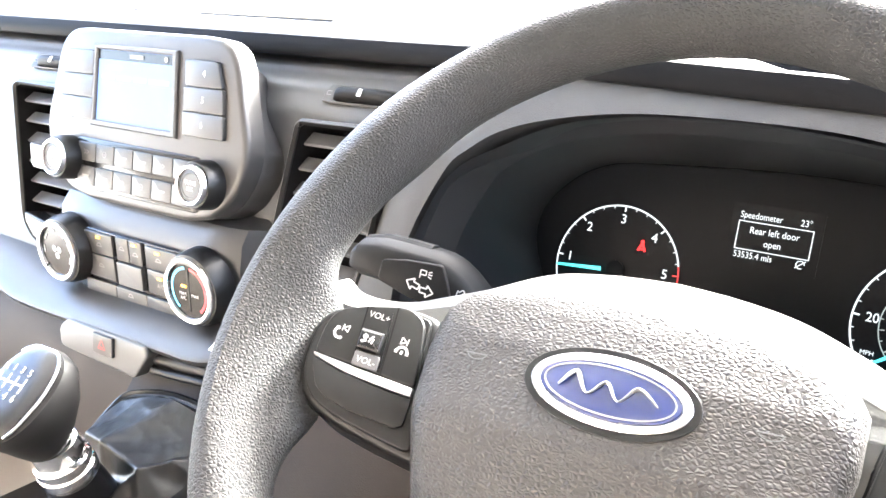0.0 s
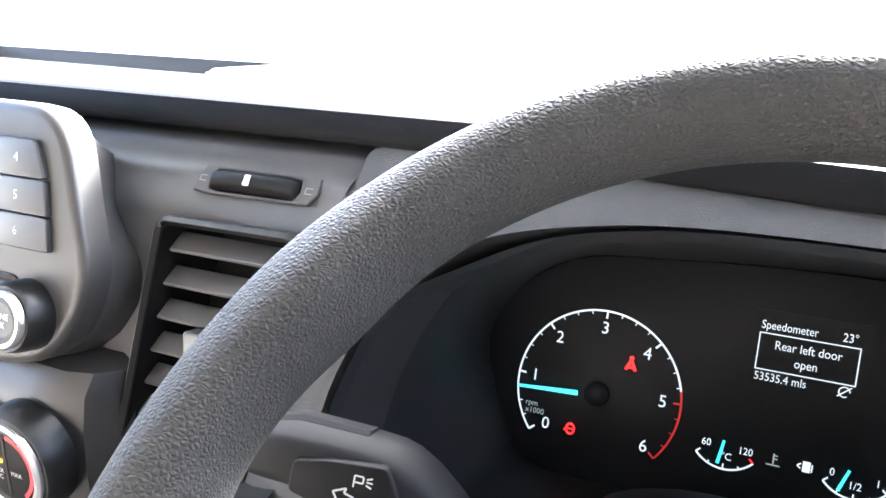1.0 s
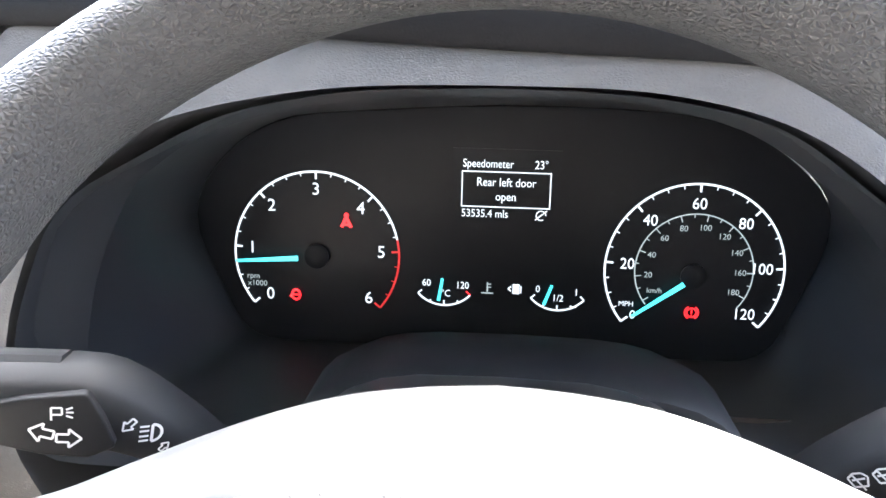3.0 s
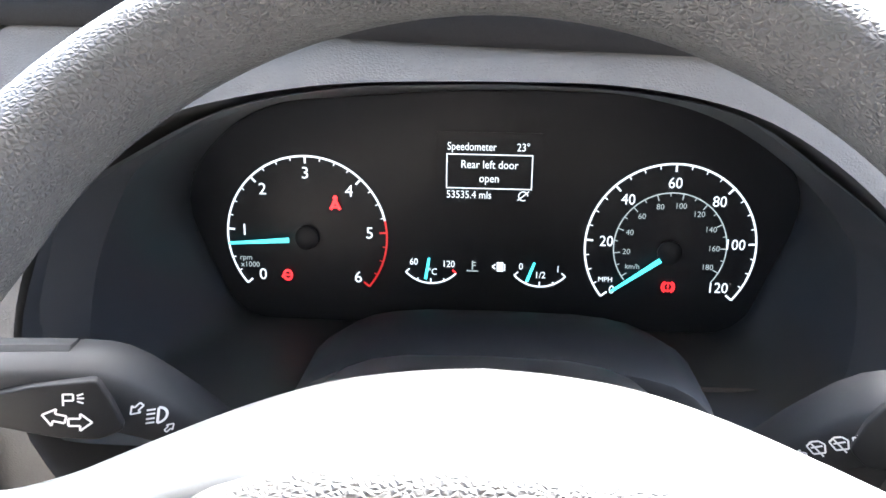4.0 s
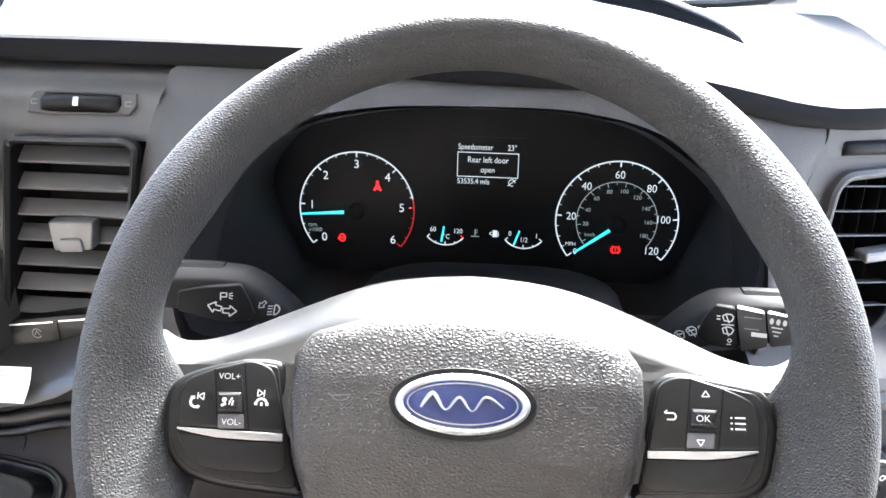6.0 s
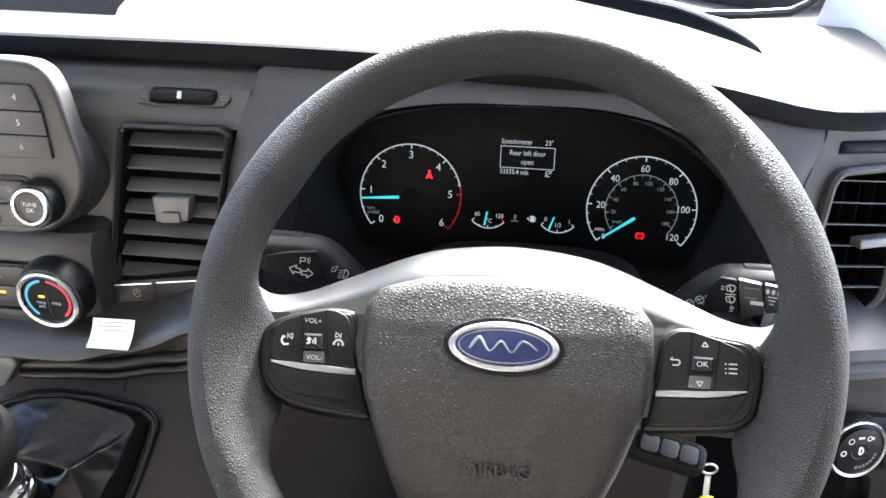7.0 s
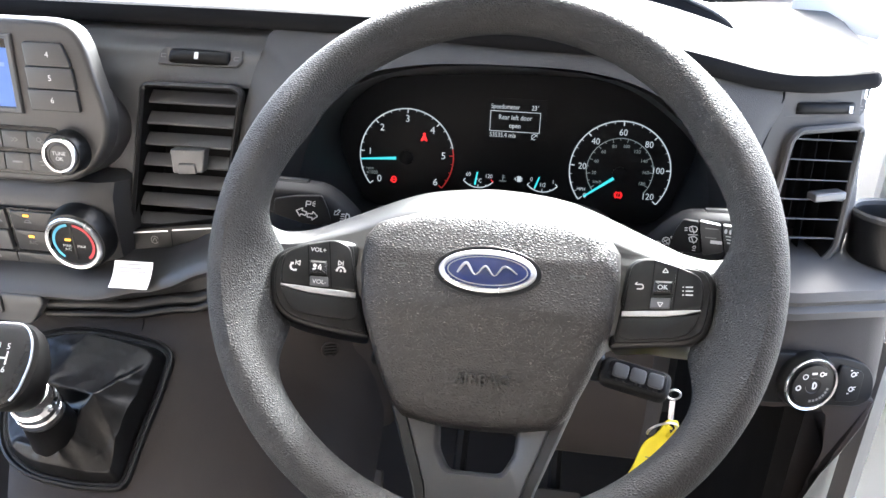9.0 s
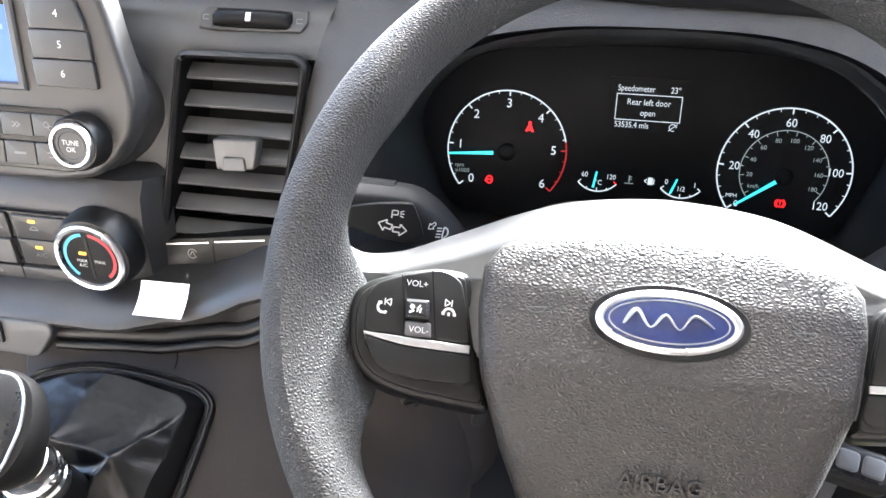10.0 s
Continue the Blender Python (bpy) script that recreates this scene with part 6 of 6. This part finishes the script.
circ = lambda c, r, ax1, ax2, n=20: [tuple(Vector(c) + Vector(ax1) * r * math.cos(2 * math.pi * i / n) + Vector(ax2) * r * math.sin(2 * math.pi * i / n)) for i in range(n)]
part("key_loop", tube(circ((0.1430, 0.079, 0.6290), 0.0050, (1, 0, 0), (0, -0.3, 1)), 0.0009, 8, True), M_CHROME, key, "small steel loop")
part("link", join(tube([(0.1435, 0.0785, 0.6245), (0.1440, 0.0785, 0.6075)], 0.0013, 8), tube([(0.1415, 0.0785, 0.6235), (0.1420, 0.0785, 0.6080)], 0.0010, 8)), M_CHROME, key, "steel link")
part("split_ring", tube(circ((0.1380, 0.0780, 0.5970), 0.0125, (0.9, 0.2, 0.1), (0.1, -0.5, 0.85), 28), 0.0010, 8, True), M_CHROME, key, "steel split ring")
tag = thing("key_tag", (0.133, 0.078, 0.56), "bright yellow plastic key tag hanging from the ring", "key tag")
GF = frm((0.1345, 0.0775, 0.5800), 8, 15, -22)
tg = []
for i in range(17):
    v = 0.021 - 0.058 * i / 16
    hw = lerp([(-0.037, 0.0105), (0.004, 0.0100), (0.014, 0.0065), (0.021, 0.0045)], v)
    tg.append([(u * hw + 0.0015 * math.sin(v * 90), v, 0.0016 * math.sin(v * 190 + u * 1.3) + 0.0012 * u * u) for u in (-1, -0.8, -0.4, 0, 0.4, 0.8, 1)])
part("tag_body", solid_sheet(tg, (0, 0, -0.0016)), M_YELLOW, tag, "wrinkled yellow strip", m=GF)
part("tag_loop", tube([(0.004, 0.012, 0.001), (0.0078, 0.016, 0.002), (0.0085, 0.022, 0.003), (0.0045, 0.0265, 0.003), (0.0, 0.0255, 0.002), (-0.002, 0.021, 0.001)], 0.0021, 8, False), M_YELLOW, tag, "looped end of the strip", m=GF)
part("ink_marks", join(*[bar(-0.006, -0.008 - 0.007 * i, 0.005, -0.0065 - 0.007 * i, 0.0010, 0.0026) for i in range(3)]), M_GREYPRINT, tag, smooth=False, m=GF)
fob = thing("key_fob", (0.147, 0.083, 0.57), "grey plastic disc on the key ring", "key fob")
part("fob_disc", lathe([(0.011, 0), (0.012, 0.001), (0.011, 0.002)], 24), M_DASH, fob, m=frm((0.1470, 0.0830, 0.5840), 10, -10))

# ---- gear lever ----
gear = thing("gear_lever", (-0.335, 0.02, 0.56), "gear lever with a black knob, silver-edged shift map and chrome collar", "gear lever")
KC = Vector((-0.3385, -0.020, 0.6535))
GM = Matrix.Translation(KC) @ frm((0, 0, 0), 41, 3, 0).to_3x3().to_4x4() @ Matrix.Scale(0.94, 4)
kl = []
for z, w_, h_, o_ in ((-0.036, 0.010, 0.010, -0.013), (-0.034, 0.0145, 0.0145, -0.0125), (-0.028, 0.0190, 0.0195, -0.010), (-0.016, 0.0255, 0.0275, -0.004), (-0.004, 0.0290, 0.0330, 0), (0.004, 0.0292, 0.0345, 0), (0.009, 0.0272, 0.0328, 0), (0.010, 0.020, 0.025, 0)):
    ring = []
    for i in range(40):
        a = 2 * math.pi * i / 40
        ca, sa = math.cos(a), math.sin(a)
        nar = 1 - 0.16 * max(0, -sa)
        ring.append((w_ * nar * math.copysign(abs(ca) ** 0.75, ca), o_ + h_ * math.copysign(abs(sa) ** 0.8, sa), z))
    kl.append(ring)
knob = part("knob", rings(kl), M_SOFTBLK, gear, "soft black knob", m=GM)
mp = resample(rounded([(-0.0225, 0.020), (-0.0255, 0.004), (-0.0215, -0.020), (-0.0125, -0.031), (0.0105, -0.031), (0.0190, -0.020), (0.0230, 0.004), (0.0205, 0.020), (0.012, 0.0315), (-0.013, 0.0315)], 0.008, 5), 60, (0.02, 0.004))
pl = [[(x * s, y * s, z - 3.0 * max(0, abs(y * s) - 0.008) ** 2 - 2.0 * (x * s) ** 2) for x, y in mp] for s, z in ((1.0, 0.0080), (0.99, 0.0122), (0.95, 0.0130), (0.8, 0.0134), (0.6, 0.0136), (0.35, 0.0136), (0.05, 0.0136))]
part("shift_map", rings(pl), M_GLOSS, knob, "gloss black shift map", m=GM)
edge_ = sorted((math.atan2(y, x), x, y) for x, y in mp if -65 < math.degrees(math.atan2(y, x)) < 130)
part("map_rim", tube([(x * 1.01, y * 1.01, 0.0118 - 3.0 * max(0, abs(y) - 0.008) ** 2 - 2.0 * x * x) for a, x, y in edge_], 0.0010, 8), M_CHROME, knob, "silver edge over the top of the map", m=GM)
TM = GM @ Matrix.Translation((-0.0052, 0.0044, 0.0136))
part("gate", strokes([(-0.0125, 0.0, 0.0105, 0.0), (-0.0125, 0.0, -0.0125, 0.004), (-0.0045, -0.005, -0.0045, 0.005), (0.0030, -0.005, 0.0030, 0.005), (0.0105, -0.005, 0.0105, 0.005)], 0.0012), M_WHITE, knob, smooth=False, m=TM)
for s, x, y in (("R", -0.0120, 0.0085), ("1", -0.0045, 0.0090), ("3", 0.0030, 0.0090), ("5", 0.0105, 0.0085), ("2", -0.0045, -0.0090), ("4", 0.0030, -0.0090), ("6", 0.0105, -0.0090)):
    text("print", s, 0.0066, M_WHITE, knob, TM @ Matrix.Translation((x, y, 0.0006)))
g1 = GM @ Vector((0, -0.0125, -0.034))
g0 = Vector((-0.3415, 0.0115, 0.598))
ax = (g1 - g0).normalized()
sd = (Vector((1, 0, 0)) - ax * ax.x).normalized()
fw = ax.cross(sd)
CM = Matrix(((sd.x, fw.x, ax.x, g0.x), (sd.y, fw.y, ax.y, g0.y), (sd.z, fw.z, ax.z, g0.z), (0, 0, 0, 1)))
gap_ = (g1 - g0).length
part("collar", lathe([(0.0160, -0.004), (0.0178, -0.002), (0.0182, 0.002), (0.0178, gap_ * 0.20), (0.0164, gap_ * 0.24), (0.0164, gap_ * 0.28), (0.0176, gap_ * 0.32), (0.0174, gap_ * 0.48), (0.0158, gap_ * 0.54), (0.0148, gap_ * 0.60), (0.0150, gap_ * 0.95), (0.0125, gap_)], 40), M_BRIGHT, gear, "bright ringed chrome collar", m=CM)
part("shaft_sleeve", lathe([(0.0215, -0.040), (0.0200, -0.030), (0.0190, -0.020), (0.0175, -0.006), (0.0168, -0.002)], 28), M_BOOT, gear, "black leatherette sleeve under the collar", m=CM)
# gaiter: a folded leatherette cone from a frame on the console to the shaft
N = 240
BO = Vector((-0.337, 0.066, 0.5665))
bx, by = Vector((1, 0, 0)), Vector((0, 0.777, 0.629))
bn = bx.cross(by)
frame_o = rounded([(-0.084, 0.060), (-0.044, 0.0745), (0.003, 0.0740), (0.0475, 0.0670), (0.0615, 0.056), (0.0605, 0.016), (0.0575, -0.015), (0.0555, -0.064), (0.017, -0.067), (-0.03, -0.063), (-0.06, -0.047), (-0.075, -0.02), (-0.084, 0.02)], [0.012, 0.02, 0.02, 0.012, 0.012, 0.02, 0.02, 0.012, 0.015, 0.02, 0.02, 0.02, 0.02], 5)
fo = resample(frame_o, N, (0.06, 0.0))
gait = thing("gear_gaiter", (-0.337, 0.066, 0.56), "creased black leatherette gear gaiter in a glossy frame", "gaiter")


def on_console(x, y, h):
    return tuple(BO + bx * x + by * y + bn * h)


fi = inset(fo, 0.0068)
part("gaiter_frame", rings([[on_console(x, y, h) for x, y in (inset(fo, d) if d else fo)] for d, h in ((0, -0.004), (0, 0.0016), (0.0008, 0.0030), (0.0024, 0.0034), (0.0034, 0.0022), (0.0040, 0.0012), (0.0052, 0.0012), (0.0060, 0.0020), (0.0070, 0.0016), (0.0074, -0.003))], False, False), M_BLACK, gait, "smooth black two-step frame")
# creases: from, to (x, y, height), fall on the left and on the right of the way
KNOT, LOW, CUP = (0.022, 0.001, 0.038), (0.0436, -0.028, 0.024), (0.0045, -0.045, 0.028)
CREASES = [(KNOT, (0.0340, 0.0175, 0.031), 1.9, 0.9), ((0.0340, 0.0175, 0.031), (0.0420, 0.0275, 0.024), 1.6, 1.1), ((0.0420, 0.0275, 0.024), (0.0540, 0.0570, 0.004), 0.75, 1.5),
           (KNOT, LOW, 0.95, 0.75), (LOW, (0.0480, -0.058, 0.003), 1.0, 0.8), ((0.034, -0.041, 0.019), (0.0440, -0.0525, 0.006), 1.3, 0.6),
           (KNOT, (0.0133, -0.0105, 0.034), 0.7, 2.2), ((0.0133, -0.0105, 0.034), (0.011, -0.034, 0.030), 0.7, 2.0), ((0.011, -0.034, 0.030), CUP, 0.9, 1.8), (CUP, (-0.0115, -0.044, 0.026), 0.9, 1.8), ((-0.0115, -0.044, 0.026), (-0.0390, -0.0385, 0.020), 0.9, 1.8),
           (KNOT, (-0.0215, 0.0071, 0.040), 2.4, 0.7), ((-0.0215, 0.0071, 0.040), (-0.056, 0.012, 0.026), 2.0, 0.6), ((-0.0258, -0.045, 0.017), (-0.0375, -0.0590, 0.003), 1.2, 0.7),
           ((-0.0195, 0.0440, 0.024), (-0.0010, 0.0210, 0.026), 0.8, 0.5), ((-0.0195, 0.0440, 0.024), (-0.050, 0.0540, 0.012), 0.9, 0.5)]


def fold_height(x, y):
    """Height of the loose leatherette: rounded slopes fall from its creases and run into one another."""
    total = math.exp(0.003 / 0.0016)
    for (x0, y0, h0), (x1, y1, h1), left_, right_ in CREASES:
        dx, dy = x1 - x0, y1 - y0
        t = max(0, min(1, ((x - x0) * dx + (y - y0) * dy) / (dx * dx + dy * dy)))
        ox, oy = x - x0 - dx * t, y - y0 - dy * t
        d = math.hypot(ox, oy)
        c_ = (dx * oy - dy * ox) / (math.hypot(dx, dy) * d + 1e-9)
        fall = right_ + (left_ - right_) * (0.5 + 0.5 * max(-1.0, min(1.0, c_)))
        d = math.hypot(d, 0.0012) - 0.0012
        total += math.exp((h0 + (h1 - h0) * t - fall * d / (1 + 14 * d)) / 0.0016)
    return 0.0016 * math.log(total)


lv = []
for k in range(76):
    t = 1 - k / 75 * 0.985
    ring = []
    for x, y in fi:
        px, py = x * t - 0.004 * (1 - t), y * t - 0.012 * (1 - t)
        rim_ = min(1.0, (1 - t) / 0.10)
        q_ = Vector((px, py, 0.3))
        fine_ = 0.0010 * (0.5 - abs(noise.noise(q_ * 40))) + 0.0006 * (0.5 - abs(noise.noise(q_ * 95)))
        h = (fold_height(px, py) + fine_) * rim_ ** 0.8
        ring.append(on_console(px, py, h))
    lv.append(ring)
part("gaiter_skin", rings(lv, False, True), M_BOOT, gait)
# console under the gaiter: it rolls away beside the driver's legs and ends close to the frame on the other side
def console_left(y):
    return lerp([(-0.16, -0.030), (-0.10, -0.046), (-0.055, -0.062), (-0.02, -0.082), (0.03, -0.095), (0.075, -0.110)], y)


cons = []
for k, x in ((1.0, 0), (0.96, 0), (0.86, 0), (0.6, 0), (0.2, 0), (0, 0.02), (0, 0.05), (0, 0.075), (0, 0.10), (0, 0.12), (0, 0.14), (0, 0.16), (0, 0.175), (0, 0.19), (0, 0.205), (0, 0.215), (0, 0.222), (0, 0.226)):
    roll_ = 0.045 * k ** 12 + lerp([(0.06, 0.0), (0.085, 0.0012), (0.10, 0.004), (0.13, 0.011), (0.16, 0.022), (0.185, 0.040), (0.205, 0.065), (0.22, 0.10), (0.226, 0.15)], x)
    row = [(BO.x + x + k * -0.112, y + 0.62 * roll_, z) for y, z in ((0.162, 0.6625), (0.1345, 0.640), (0.1296, 0.6199))]
    for y, h in ((0.062, -0.0005), (0.045, -0.0015), (0.02, -0.0015), (-0.01, -0.0015), (-0.04, -0.0015), (-0.075, -0.0015), (-0.092, -0.004), (-0.108, -0.012), (-0.13, -0.04), (-0.15, -0.10), (-0.16, -0.16)):
        row.append(on_console(x + k * console_left(y), y, h - roll_))
    cons.append(row)
part("gear_console", sheet(cons), M_LOWER, dash, "taupe gear console")
part("panel_seam", tube([(-0.3145, 0.1350, 0.641), (-0.3145, 0.1322, 0.632), (-0.3143, 0.1296, 0.6199), on_console(0.0228, 0.076, 0.0004)], 0.0006, 6), M_DARK, dash)

# ---- sticker on the ledge ----
lab = thing("paper_label", (-0.32, 0.127, 0.655), "small white paper sticker with faint lines on the ledge", "sticker")
LM = Matrix(((0.9975, 0.02, -0.02, -0.3160), (-0.05, 0.47, -0.88, 0.1225), (0.05, 0.88, 0.47, 0.6695), (0, 0, 0, 1)))
pr = []
for i in range(9):
    x = -0.0180 + 0.036 * i / 8
    pr.append([(x + 0.0010 * (y / 0.012), y, 0.0015 + 0.0025 * (y / 0.0125) ** 2 + 0.0008 * math.sin(i * 0.7)) for y in (-0.0125, -0.008, -0.003, 0.002, 0.007, 0.0115)])
part("sheet", solid_sheet(pr, (0, 0, -0.0005)), M_PAPER, lab, m=LM)
for i in range(3):
    part("print_line", bar(-0.013 + 0.001 * i, 0.0085 - 0.0032 * i, 0.014 - 0.004 * (i % 2), 0.0088 - 0.0032 * i, 0.0011, 0.0036), M_FAINT, lab, smooth=False, m=LM)

# ---- windscreen edge, driver's door ----
part("screen_border", tube([(-1.2, 0.83, 0.90), (-0.8, 0.85, 0.905), (-0.4, 0.86, 0.907), (0.0, 0.80, 0.900), (0.13, 0.72, 0.890), (0.20, 0.69, 0.888), (0.25, 0.687, 0.890), (0.298, 0.682, 0.895), (0.318, 0.678, 0.906), (0.335, 0.660, 0.930), (0.345, 0.60, 1.02)], 0.006, 8), M_SEAL, dash, "black border of the windscreen")
door = thing("driver_door", (0.55, 0.55, 0.2), "open white van door beside the dashboard", "van door")
part("door_skin", block(0.46, 1.25, 0.60, 0.66, 0.05, 0.90, 0.012), M_SKIN, door, "white painted inner door frame", upright=True)
part("door_card", block(0.56, 1.15, 0.575, 0.60, 0.12, 0.78, 0.012), M_DASH, door, "grey inner door card", upright=True)
for nm, a in (("window_post", (0.46, 0.50)), ("window_post", (1.20, 1.25))):
    part(nm, block(a[0], a[1], 0.60, 0.65, 0.90, 1.45, 0.008), M_SKIN, door, upright=True)
part("window_rail", block(0.46, 1.25, 0.60, 0.65, 1.41, 1.46, 0.008), M_SKIN, door, upright=True)

# ---- pedals ----
for x, nm in ((-0.055, "brake_pedal"), (0.075, "clutch_pedal"), (-0.19, "pedal_rest")):
    pd = thing(nm, (x, 0.42, 0.1), "black rubber-faced pedal in the dark footwell", "pedal")
    pm = frm((x, 0.42, 0.25), 35)
    part("pad", slab(0.07, 0.05, 0.012, 0.008, 0.003), M_FLOOR, pd, m=pm)
    part("arm", tube([(x, 0.43, 0.25), (x, 0.50, 0.32), (x, 0.56, 0.45), (x, 0.58, 0.56), (x, 0.66, 0.62), (x, 0.865, 0.62)], 0.009, 8), M_SOFTBLK, pd)
